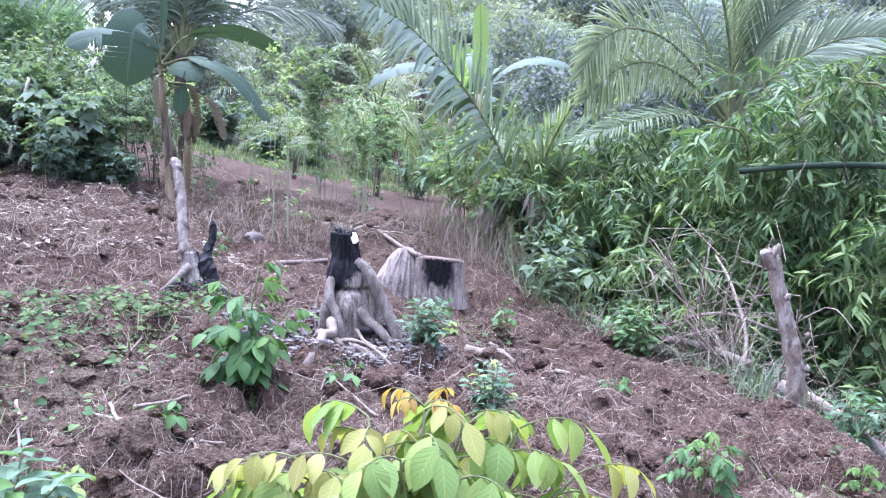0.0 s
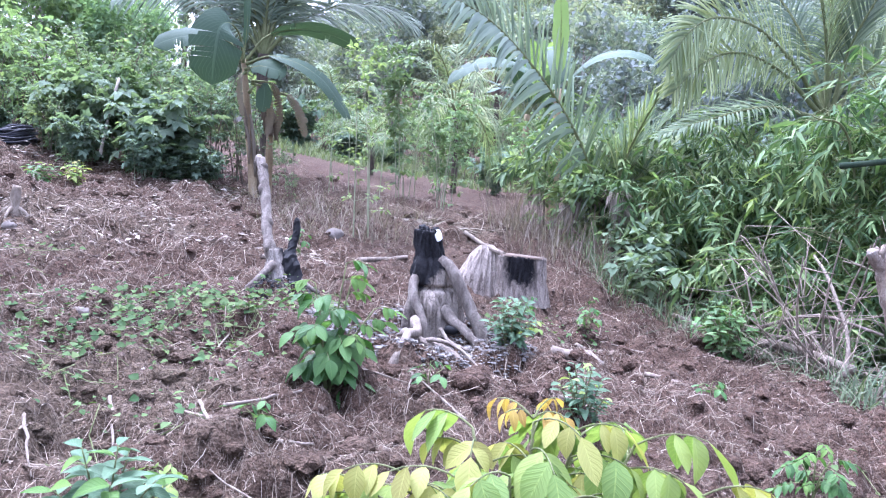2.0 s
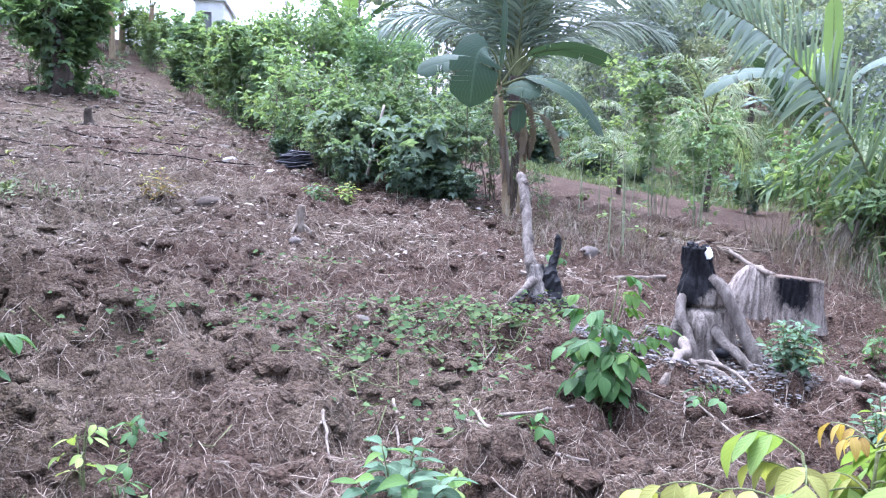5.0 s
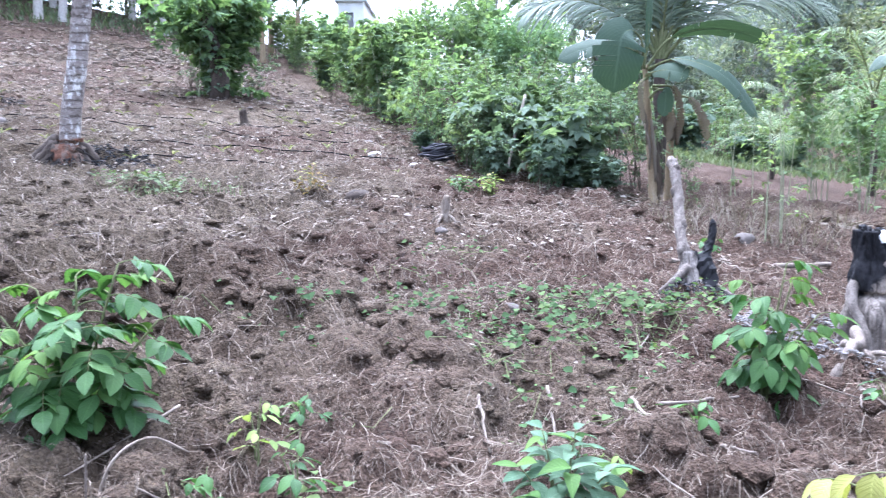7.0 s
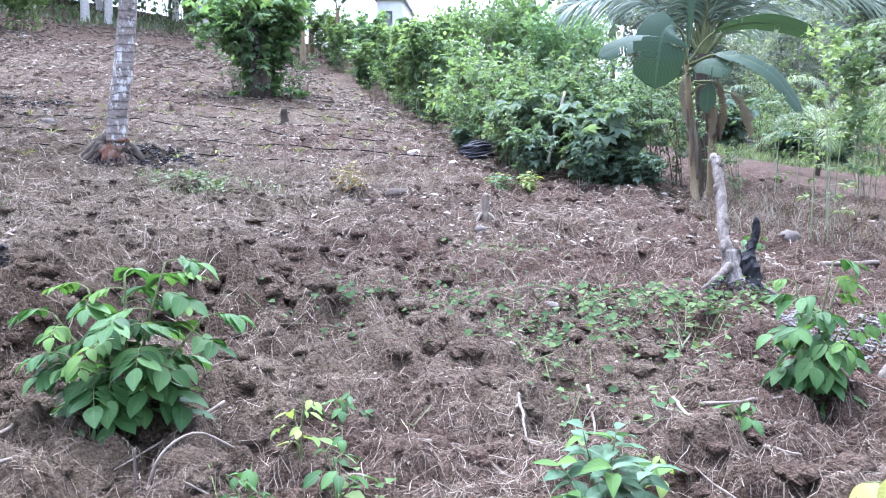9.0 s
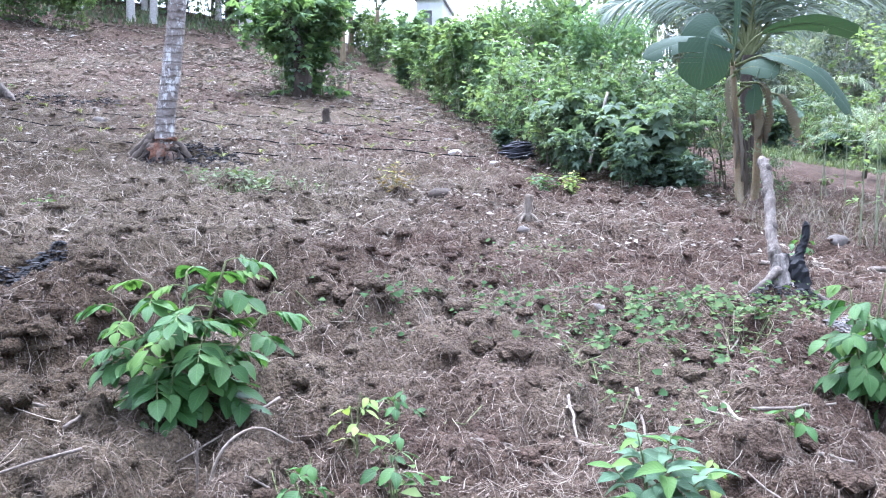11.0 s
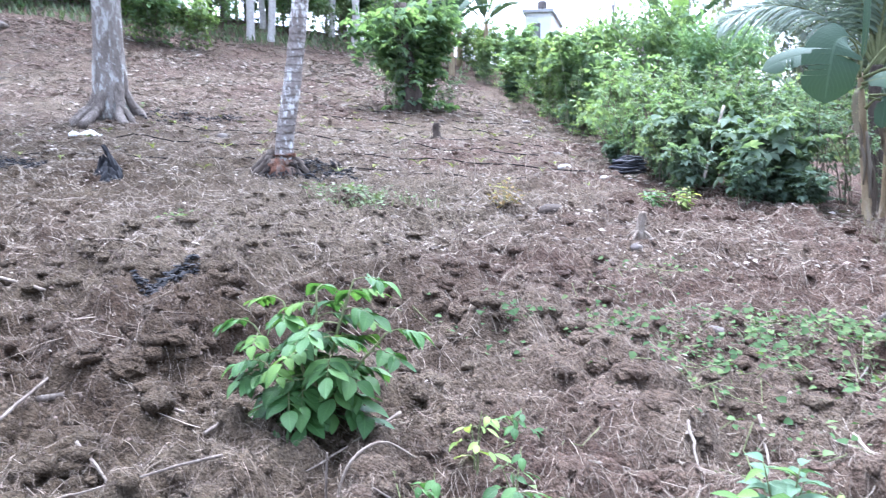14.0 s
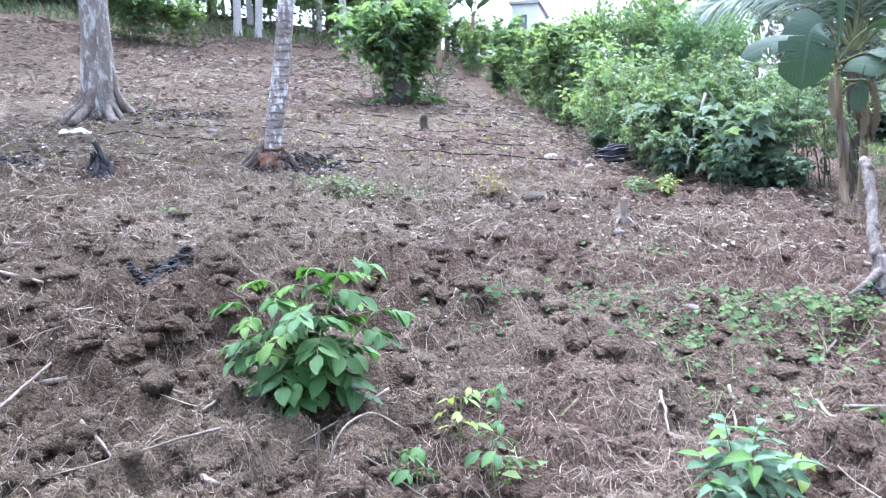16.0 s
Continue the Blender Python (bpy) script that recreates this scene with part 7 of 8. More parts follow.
# the lone bush on the slope, round a dark trunk
bush_c = shrub("slope_bush", at_ground(-5.75, 20.2), "leafy bush overgrowing a dark trunk on the slope", 2.6, 1.5, 71, 2500, 0.19, SLOPE_LEAF, True, 24, CANE, category="bush", low=0.08, per=6)
s = Shape()
tube(s, bend([(0.15, -0.55, -0.1), (0.08, -0.52, 0.9), (-0.1, -0.5, 1.5), (-0.16, -0.5, 2.5)], 14), np.interp(np.linspace(0, 1, 14), [0, 0.3, 1], [0.24, 0.17, 0.13]), 12, 0.35, 3)
part("dark_trunk", s, ROOT_BARK, bush_c, "dark mossy trunk")
rs = np.random.RandomState(74)
n = 260
a, h = rs.rand(n) * 6.28, 0.1 + 1.9 * rs.rand(n) ** 1.2
out = np.stack([np.cos(a), np.sin(a), 0.3 * rs.randn(n)], -1)
s = Shape()
scatter(s, BROAD, np.stack([0.12 - 0.12 * h + (0.15 + 0.1 * rs.rand(n)) * np.cos(a), -0.52 + (0.15 + 0.1 * rs.rand(n)) * np.sin(a), h], -1), out + [0, 0, -0.7], out + [0, 0, 0.4], 0.09 + 0.09 * rs.rand(n))
tagged(part("climbing_foliage", s, HEDGE_BLUE, bush_c, "bluish-green leaves climbing the trunk"), kind="stuff")
for x, y, s in ((-5.0, 20.6, 0.8), (-6.5, 20.9, 0.85)):
    copy_thing(hedge_b, spot(x, y, 40, s, 0.8))

# ---- the big trees on the slope
def big_tree(name, place, label, r, tall, seed, roots=12):
    ob = tree(name, place, label, tall, r * 0.9, (3.6, 3.6, 2.2), seed, 0.34, 90, 40, HAZY_FOREST_LIGHT, TREE_BARK, spread=0.9, low=0.62)
    rs = np.random.RandomState(seed)
    for k in range(roots):
        a = k * 6.28 / roots + 0.5 * rs.rand()
        l = r * (1.6 + 1.3 * rs.rand())
        up = r * (1.3 + 1.5 * rs.rand())
        b = a + 0.7 * (rs.rand() - 0.5)
        s = Shape()
        p = bend([(r * 0.6 * math.cos(a), r * 0.6 * math.sin(a), up), (r * 0.95 * math.cos(a), r * 1.02 * math.sin(a), up * 0.45), (r * 1.6 * math.cos(b), r * 1.6 * math.sin(b), r * 0.28), (l * math.cos(b), l * math.sin(b), -0.12)], 18)
        tube(s, p, np.linspace(r * 0.22, r * 0.2, 18) * (0.8 + 0.4 * rs.rand()), 10, 0.22, k)
        part("buttress_root", s, BUTTRESS, ob)
    return ob


big_tree("broad_tree", at_ground(-10.6, 14.85), "broad pale-barked tree with buttress roots on the slope", 0.37, 11, 81)
big_tree("broad_tree", at_ground(-22.0, 24.0), "pale-barked tree with spreading roots at the slope's top", 0.45, 11, 82)


# ---- the grove along the crest
crest_bush = shrub("crest_shrub", at_ground(-16.9, 26.8), "bright green leafy shrub on the slope", 2.4, 1.2, 91, 1500, 0.2, SLOPE_LEAF, False, 12, DARK_STEM, category="shrub", group="crest shrubs")
for x, y, s in ((-17.8, 27.6, 1.05), (-15.9, 27.9, 0.8)):
    copy_thing(crest_bush, spot(x, y, 70 * s, s))
grove_palm = coconut("crest_palm", at_ground(-12.3, 34.9), "slender pale-trunked palm on the crest of the slope", [(0, 0, -0.2), (0.1, 0, 2.0), (0.1, 0.1, 5.0), (0.2, 0.1, 6.4)], 0.15, 0.11, 11, 7, group="crest palms", bark=CREST_BARK, length=3.6, pairs=26, leaflet=0.9)
for x, y, s, a in ((-15.4, 33.1, 1.0, 30), (-16.2, 32.8, 1.1, 100), (-18.7, 33.5, 1.0, 170), (-17.3, 36.5, 1.0, 230), (-20.8, 34.0, 0.95, 290), (-14.2, 37.2, 1.0, 330), (-11.0, 36.6, 1.05, 60), (-22.8, 33.0, 1.1, 120), (-12.9, 39.5, 1.1, 15), (-25.5, 32.5, 1.1, 75), (-9.6, 38.0, 0.9, 200), (-19.9, 38.0, 1.0, 250)):
    copy_thing(grove_palm, spot(x, y, a, s))
coconut("bent_crest_palm", at_ground(-11.6, 34.2), "palm with a curved pale trunk on the crest", [(0, 0, -0.2), (-0.25, 0, 0.9), (-0.45, 0.1, 2.6), (-0.3, 0.1, 5.6)], 0.15, 0.11, 10, 9, group="crest palms", bark=CREST_BARK, length=3.4, pairs=26, leaflet=0.9)

grove = [tree("grove_tree", at_ground(-16, 44), "leafy tree in the grove behind the crest", 7.5, 0.16, (2.6, 2.6, 3.0), 101, 0.4, 80, 24, HEDGE, low=0.2, group="grove trees", spread=0.8),
         tree("grove_tree", at_ground(-22, 42), "leafy tree in the grove behind the crest", 6.0, 0.14, (2.4, 2.4, 2.4), 102, 0.4, 75, 24, HEDGE, low=0.2, group="grove trees", spread=0.8)]
for k in range(20):
    a, r = radians(-49 + 34 * (k + rr.random()) / 20), 43 + 14 * rr.random()
    copy_thing(grove[k % 2], spot(r * math.sin(a), r * math.cos(a), 360 * rr.random(), 0.75 + 0.4 * rr.random()))
for k in range(52):
    a, r = radians(-54 + 44 * (k + rr.random()) / 52), 37 + 7 * rr.random()
    copy_thing((crest_bush, hedge_d, hedge_b)[k % 3], spot(r * math.sin(a), r * math.cos(a), 360 * rr.random(), 0.7 + 0.7 * rr.random()))

for k in range(18):
    a, r = radians(-54 + 40 * (k + rr.random()) / 18), 40 + 6 * rr.random()
    copy_thing(grove[k % 2], spot(r * math.sin(a), r * math.cos(a), 360 * rr.random(), 0.5 + 0.15 * rr.random(), 0.8))

# ---- the white house behind the hedge
def house():
    x, y = -4.3, 37.5
    ob = thing("white_house", (x, y, float(terrain(x, y)) - 0.3), "small white flat-roofed house with a water tank on top", "house", turn=0)
    w, d = 0.55, 2.4
    h = 6.85 - float(terrain(x, y)) + 0.3

    def box(x0, y0, z0, x1, y1, z1, sh=None):
        sh = sh or Shape()
        v = [(a, b, c) for c in (z0, z1) for b in (y0, y1) for a in (x0, x1)]
        return sh.add(v, [[0, 2, 3, 1], [4, 5, 7, 6], [0, 1, 5, 4], [2, 6, 7, 3], [1, 3, 7, 5], [0, 4, 6, 2]])

    # front wall with a real window opening
    sh = Shape()
    for a in ((-w, -d, 0, w, -d + 0.2, 1.3), (-w, -d, 2.3, w, -d + 0.2, h), (-w, -d, 1.3, -0.3, -d + 0.2, 2.3), (0.1, -d, 1.3, w, -d + 0.2, 2.3)):
        box(*a, sh)
    part("wall", sh, WALL_PAINT, ob, smooth=False)
    for a in ((-w, d - 0.2, 0, w, d, h), (-w, -d + 0.2, 0, -w + 0.2, d - 0.2, h), (w - 0.2, -d + 0.2, 0, w, d - 0.2, h)):
        part("wall", box(*a), WALL_PAINT, ob, smooth=False)
    part("roof", box(-w - 0.1, -d - 0.15, h, w + 0.1, d + 0.15, h + 0.12), ROOF_SHEET, ob, smooth=False)
    win = part("window", box(-0.3, -d + 0.08, 1.3, 0.1, -d + 0.12, 2.3), SHUTTER, ob, "dark window", False)
    part("window_sill", box(-0.35, -d - 0.06, 1.22, 0.15, -d + 0.1, 1.3), ROOF_SHEET, win, smooth=False)
    sh = Shape()
    th = np.linspace(0, 1, 9)
    tube(sh, [(w - 0.45, -d + 0.6, h + 0.12 + 0.45 * t) for t in th], np.interp(th, [0, 0.8, 0.9, 1], [0.2, 0.2, 0.175, 0.1]), 20)
    part("water_tank", sh, TANK, ob, "dark plastic water tank")


house()
# a thin tree and bananas beside the house
thin = tree("thin_tree", at_ground(0.2, 33.0), "thin tree with sparse leaves by the house", 6.2, 0.07, (1.0, 1.0, 1.2), 111, 0.26, 11, 22, HAZY_FOREST_LIGHT, group="trees by the house", spread=0.45)
for x, y, s, a in ((-1.2, 35.0, 1.05, 80), (1.5, 31.0, 0.9, 160), (3.2, 36.0, 1.1, 220), (-8.5, 37.0, 1.1, 300), (-9.5, 40.0, 1.1, 20)):
    copy_thing(thin, spot(x, y, a, s))
hedge_tree = tree("hedge_tree", at_ground(-0.1, 23.4), "rounded leafy tree rising out of the hedge", 3.2, 0.09, (1.2, 1.2, 1.2), 113, 0.15, 60, 46, HEDGE, group="hedge trees", low=0.25, spread=0.5)
for x, y, a, s in ((-1.6, 29.6, 100, 0.85), (1.7, 22.4, 200, 0.9), (2.3, 27.0, 300, 1.0), (0.6, 27.5, 20, 1.0)):
    copy_thing(hedge_tree, spot(x, y, a, s))


def wild_banana(name, place, label, seed, leaves=8, size=1.0, group="", young=False):
    ob = thing(name, place, label, "banana plant", group)
    s = Shape()
    tube(s, bend([(0, 0, -0.15), (0.02, 0, 0.8), (0, 0.02, 1.7)], 12), np.linspace(0.12, 0.07, 12), 12, 0.05, seed)
    part("stem", s, BANANA_STEM, ob)
    rs = random.Random(seed)
    for k in range(leaves):
        banana_leaf(ob, (0, 0, 1.65), 360 * k * 0.382 + 20 * rs.random(), 88 - 6 * k, 1.9 + 0.4 * rs.random(), 0.5, 20 + 12 * k, BANANA_NEW if k < 2 or young else BANANA, seed * 20 + k, 0.2)
    return ob


ban1 = wild_banana("banana_plant", at_ground(-7.0, 30.5), "banana plant with upright young leaves behind the hedge", 3, 7, group="wild bananas")
ban2 = thing("banana_plant", on_land(7.6, 11.7), "banana plant with one upright new leaf behind the young palm", "banana plant", "wild bananas")
part("stem", tube(Shape(), bend([(0, 0, -0.15), (0.02, 0, 1.0), (0, 0.02, 2.2)], 12), np.linspace(0.12, 0.06, 12), 12, 0.05, 4), BANANA_STEM, ban2)
banana_leaf(ban2, (0, 0, 2.1), 150, 89, 1.6, 0.34, 5, BANANA_NEW, 71, 0.0, 0.9, label="bright upright new leaf", bare=0.2)
banana_leaf(ban2, (0, 0, 2.1), 318, 62, 1.9, 0.5, 105, BANANA, 72, 0.1, 0.35)
banana_leaf(ban2, (0, 0, 2.0), 160, 50, 2.2, 0.5, 110, BANANA, 73, 0.1, -0.4)
banana_leaf(ban2, (0, 0, 2.0), 60, 70, 1.8, 0.5, 80, BANANA, 74, 0.1)
for x, y, s, a in ((-8.6, 32.0, 1.2, 130), (-6.2, 33.4, 1.15, 210), (-7.6, 34.8, 1.2, 20), (0.9, 27.5, 1.2, 290), (13.6, 22.5, 1.25, 150), (16.0, 25.5, 1.3, 60), (2.4, 29.0, 0.95, 200), (3.4, 31.5, 1.0, 80), (-26.5, 29.0, 1.2, 75)):
    copy_thing(ban1, spot(x, y, a, s))


# ---- the saplings and dry weeds in the middle of the field
for k, (x, y, h) in enumerate(((3.15, 8.25, 2.1), (4.65, 9.85, 1.7), (3.9, 11.6, 2.4), (5.3, 12.6, 1.9), (4.5, 11.1, 2.7), (5.7, 11.9, 1.9))):
    shrub("thin_sapling", at_ground(x, y), "thin sapling with small sparse leaves in the field", h, 0.6, 120 + k, 420 if k < 4 else 900, 0.06 if k < 4 else 0.085, HEDGE, False, 3 if k < 4 else 5, CANE, "field saplings", "sapling", 0.12, 0.008)


def grass_patch(name, x, y, tall, width, material, label, seed, lean=0.4, category="grass", base=None):
    rs = np.random.RandomState(seed)
    n = len(x)
    a = rs.rand(n) * 6.28
    out = lean * (0.3 + rs.rand(n))
    k = 4
    u = np.linspace(0, 1, k)
    gx, gy = np.cos(a), np.sin(a)
    z = (terrain(x, y) if base is None else base)
    line = np.stack([x[:, None] + (gx * out * tall)[:, None] * u**1.6, y[:, None] + (gy * out * tall)[:, None] * u**1.6, z[:, None] - 0.03 + tall[:, None] * (u - 0.35 * (out[:, None] * u) ** 2)], -1)
    w = (width / 2)[:, None] * np.array([1, 0.9, 0.6, 0.05])
    side = np.stack([-gy, gx, 0 * gx], -1)[:, None] * w[..., None]
    v = np.stack([line - side, line + side], 2).reshape(-1, 3)
    i = (np.arange(n) * k * 2)[:, None] + (np.arange(k - 1) * 2)[None]
    q = np.stack([i, i + 1, i + 3, i + 2], -1).reshape(-1, 4)
    return tagged(new(name, Shape().add(v, q).mesh(name, material, False)), label, category, kind="stuff")


def bed(n, centre, reach, rs):
    a, r = rs.rand(n) * 6.28, np.sqrt(rs.rand(n))
    return centre[0] + reach[0] * r * np.cos(a), centre[1] + reach[1] * r * np.sin(a)


RG = np.random.RandomState(77)
x, y = bed(1000, (3.0, 9.0), (1.1, 1.2), RG)
grass_patch("dry_weeds", x, y, 0.08 + 0.34 * RG.rand(1000) ** 2, 0.005 + 0.006 * RG.rand(1000), DRY_GRASS, "dry brown weed stalks standing in the field", 1, 1.2)
round_bush("withered_bush", on_land(-1.69, 8.94, -0.02), "withered yellow-brown bush on the slope", 10, 8, 0.4, 0.24, 0.085, WITHERED, 41, LIME_TIP, "pointed", hang=0.6)
for k, (x, y, h) in enumerate(((-2.75, 10.3, 0.55), (-2.35, 10.5, 0.5), (-2.55, 10.1, 0.35), (-1.15, 11.2, 0.5), (-0.95, 11.0, 0.4), (-3.6, 11.8, 0.5), (-1.9, 12.2, 0.45), (-0.6, 8.4, 0.3))):
    b = np.array(on_land(x, y))
    stick("dry_stalk", b + np.array([(0, 0, -0.05), (0.02, 0.0, h * 0.5), (0.05 * (-1) ** k, 0.01, h)]), 0.008, 0.004, TWIG, "thin dry stalk standing on the slope", "stalk", k, 6, "dry stalks")
x, y = bed(600, (5.35, 8.2), (0.75, 1.0), RG)
grass_patch("dry_grass", x, y, 0.2 + 0.6 * RG.rand(600) ** 1.5, 0.005 + 0.006 * RG.rand(600), DRY_GRASS, "tall dry brown grass beside the young palm", 3, 0.6)
round_bush("green_weed", on_land(-0.08, 10.2, -0.02), "low bright green weed on the slope", 9, 7, 0.2, 0.22, 0.1, FRESH, 43, LIME, "pointed", hang=0.6)
round_bush("green_weed", on_land(0.28, 10.25, -0.02), "yellow-green weed on the slope", 8, 7, 0.26, 0.16, 0.1, LIME, 44, LIME_TIP, "pointed", hang=0.5)
x, y = bed(200, (-3.3, 9.0), (0.9, 0.5), RG)
grass_patch("green_weeds", x, y, 0.05 + 0.1 * RG.rand(200), 0.006 + 0.01 * RG.rand(200), GRASS, "bright green grass tuft on the slope", 5, 0.6)
# grassy banks behind the field
x, y = bed(14000, (10, 25), (9, 6.5), RG)
k = ~((x < 9.2) & (y < 20.5))
x, y = x[k], y[k]
grass_patch("bank_grass", x, y, 0.08 + 0.2 * RG.rand(len(x)), 0.015 + 0.03 * RG.rand(len(x)), GRASS, "light green grass on the bank behind the field", 6, 0.6)
x, y = bed(9000, (24, 44), (12, 8), RG)
grass_patch("hill_grass", x, y, 0.25 + 0.4 * RG.rand(9000), 0.05 + 0.06 * RG.rand(9000), GRASS, "light green grass on the far hillside", 7, 0.6)
a, r = np.radians(-56 + 42 * RG.rand(3000)), 35 + 5 * RG.rand(3000)
grass_patch("crest_grass", r * np.sin(a), r * np.cos(a), 0.1 + 0.3 * RG.rand(3000), 0.04 + 0.06 * RG.rand(3000), GRASS, "light green grass along the crest of the slope", 14, 0.6)
# the edge of the gully
x, y = bed(4200, (6.6, 5.3), (1.7, 3.4), RG)
k = edge(x, y) > -0.15
x, y = x[k], y[k]
grass_patch("gully_grass", x, y, 0.12 + 0.5 * RG.rand(len(x)) ** 2, 0.006 + 0.009 * RG.rand(len(x)), GRASS, "tangled grey-green grass along the gully", 8, 1.3)
x, y = bed(650, (6.2, 5.6), (1.3, 3.0), RG)
k = edge(x, y) > -0.25
x, y = x[k], y[k]
grass_patch("gully_straw", x, y, 0.2 + 0.5 * RG.rand(len(x)), 0.005 + 0.006 * RG.rand(len(x)), DRY_GRASS, "dry straw tangled along the gully", 9, 1.3)

# the dead palm frond behind the stump
slope = math.degrees(math.atan2(float(terrain(5.0, 8.5)) - float(terrain(3.95, 9.0)), 1.16))
dead = thing("dead_palm_frond", at_ground(3.95, 9.0), "dry grey palm frond lying on the ground", "palm frond")
frond(dead, (-0.25, 0.1, 0.02), -26, slope, 1.6, 2, PALM_DRY, 701, 52, 0.42, 0.12, 62, rib=DEADWOOD, bare=0.05)


# ---- bamboo and undergrowth at the gully
LANCE = (np.array([[0, 0, 0], [-0.07, 0.32, 0.02], [0, 0.36, -0.01], [0.07, 0.32, 0.02], [0, 1, -0.2], [-0.04, 0.72, -0.06], [0, 0.74, -0.08], [0.04, 0.72, -0.06]]),
         np.array([[0, 2, 6, 1], [0, 3, 6, 2], [1, 6, 4, 5], [3, 7, 4, 6]]), np.array([[0.5, 0], [0, 0.3], [0.5, 0.35], [1, 0.3], [0.5, 1], [0, 0.7], [0.5, 0.7], [1, 0.7]]))


def bamboo(place, label, culms, seed, group=""):
    """A clump of arching culms with fans of narrow leaves at the ends of their twigs."""
    rs = np.random.RandomState(seed)
    ob = thing("bamboo_clump", place, label, "bamboo", group)
    for k, (foot, top, sag, r) in enumerate(culms):
        mid = (np.array(foot) + np.array(top)) / 2 + [0, 0, sag]
        n = 40
        p = bend([foot, mid, top], n)
        rad = np.linspace(r, r * 0.3, n) * np.where(np.arange(n) % 5 == 0, 1.14, 1)
        culm = part("culm", tube(Shape(), p, rad, 7), STEM, ob)
        m = 30
        g = 0.2 + 0.8 * rs.rand(m)
        at = np.stack([np.interp(g, np.linspace(0, 1, n), p[:, c]) for c in range(3)], -1)
        d = unit(rs.randn(m, 3) * [1, 1, 0.5] + [0, 0, 0.15])
        reach = 0.3 + 0.55 * rs.rand(m)
        tw, lv_p, lv_d = Shape(), [], []
        for i in range(m):
            q = bend([at[i], at[i] + d[i] * reach[i] * 0.55 + [0, 0, 0.05], at[i] + d[i] * reach[i] + [0, 0, -0.25 * reach[i]]], 6)
            tube(tw, q, np.linspace(0.004, 0.0015, 6), 4, cap=False)
            for f, c in ((1.0, 7), (0.72, 4), (0.45, 3)):
                e = np.array([np.interp(f, np.linspace(0, 1, 6), q[:, x]) for x in range(3)])
                lv_p.append(e + 0.02 * rs.randn(c, 3))
                lv_d.append(d[i] * 0.5 + unit(rs.randn(c, 3) * [1, 1, 0.5]) * 0.75 + [0, 0, -0.5])
        tagged(part("twig_spray", tw, STEM, culm), kind="stuff")
        s = Shape()
        lp, ld = np.concatenate(lv_p), np.concatenate(lv_d)
        ln = 0.13 + 0.15 * rs.rand(len(lp))
        scatter(s, LANCE, lp, ld, np.array([0, 0, 1.0]) + 0.45 * rs.randn(len(lp), 3), ln, ln * (1.0 + 0.5 * rs.rand(len(lp))))
        tagged(part("foliage", s, BAMBOO, culm), kind="stuff")
    return ob


def arch(rs, foot, reach, tall, lean):
    a = lean + 0.9 * rs.randn()
    return ((foot[0], foot[1], 0.0), (foot[0] + reach * math.cos(a), foot[1] + reach * math.sin(a), tall), 0.3 + 0.3 * tall * rs.rand(), 0.018 + 0.008 * rs.rand())


RB = np.random.RandomState(9)
toward = math.atan2(0.3, -0.9)
for cx, cy, n, lo, hi, sd, tag in ((8.3, 7.4, 22, 0.6, 2.45, 1, "dense bamboo thicket with narrow drooping leaves"), (8.4, 5.7, 22, 0.5, 3.4, 2, "dense bamboo thicket along the gully"), (7.8, 8.9, 13, 0.5, 2.0, 3, "low bamboo thicket beside the young palm"), (8.7, 4.7, 16, 0.8, 4.0, 4, "bright bamboo thicket behind the broken trunk"), (10.2, 3.4, 12, 0.8, 3.4, 5, "tall bamboo thicket at the gully's end")):
    culms = [arch(RB, 0.75 * RB.randn(2), 0.5 + 0.9 * RB.rand(), lo + (hi - lo) * RB.rand(), toward) for _ in range(n)]
    bamboo((cx, cy, float(terrain(cx, cy)) - 0.05), tag, culms, sd, "bamboo thickets")

# the thick green culm that leans across
culm = thing("fallen_bamboo_culm", at_ground(9.0, 2.6), "thick dark green bamboo culm leaning across the thicket", "bamboo")
q = np.array([(9.2, 2.9, 1.44), (8.1, 3.75, 1.5), (7.3, 4.4, 1.52), (6.8, 4.85, 1.47), (6.4, 5.25, 1.38)]) - np.array(culm.matrix_world.translation)
pth = bend(q, 44)
part("culm", tube(Shape(), pth, np.linspace(0.036, 0.026, 44) * np.where(np.arange(44) % 7 == 0, 1.15, 1), 12), CULM, culm)
part("foot", tube(Shape(), bend([(0, 0, -0.2), (0.4, -0.4, 0.8), q[0]], 14), np.linspace(0.05, 0.045, 14), 12), CULM, culm)
s = Shape()
for k in range(5):
    tube(s, bend([pth[6 + 7 * k], pth[6 + 7 * k] + [0.05, -0.1, 0.05 - 0.25 * (k % 2)], pth[6 + 7 * k] + [0.1 - 0.1 * k, -0.12, -0.35 + 0.5 * (k % 2)]], 8), 0.005, 5)
tagged(part("twig_spray", s, DARK_STEM, culm), kind="stuff")

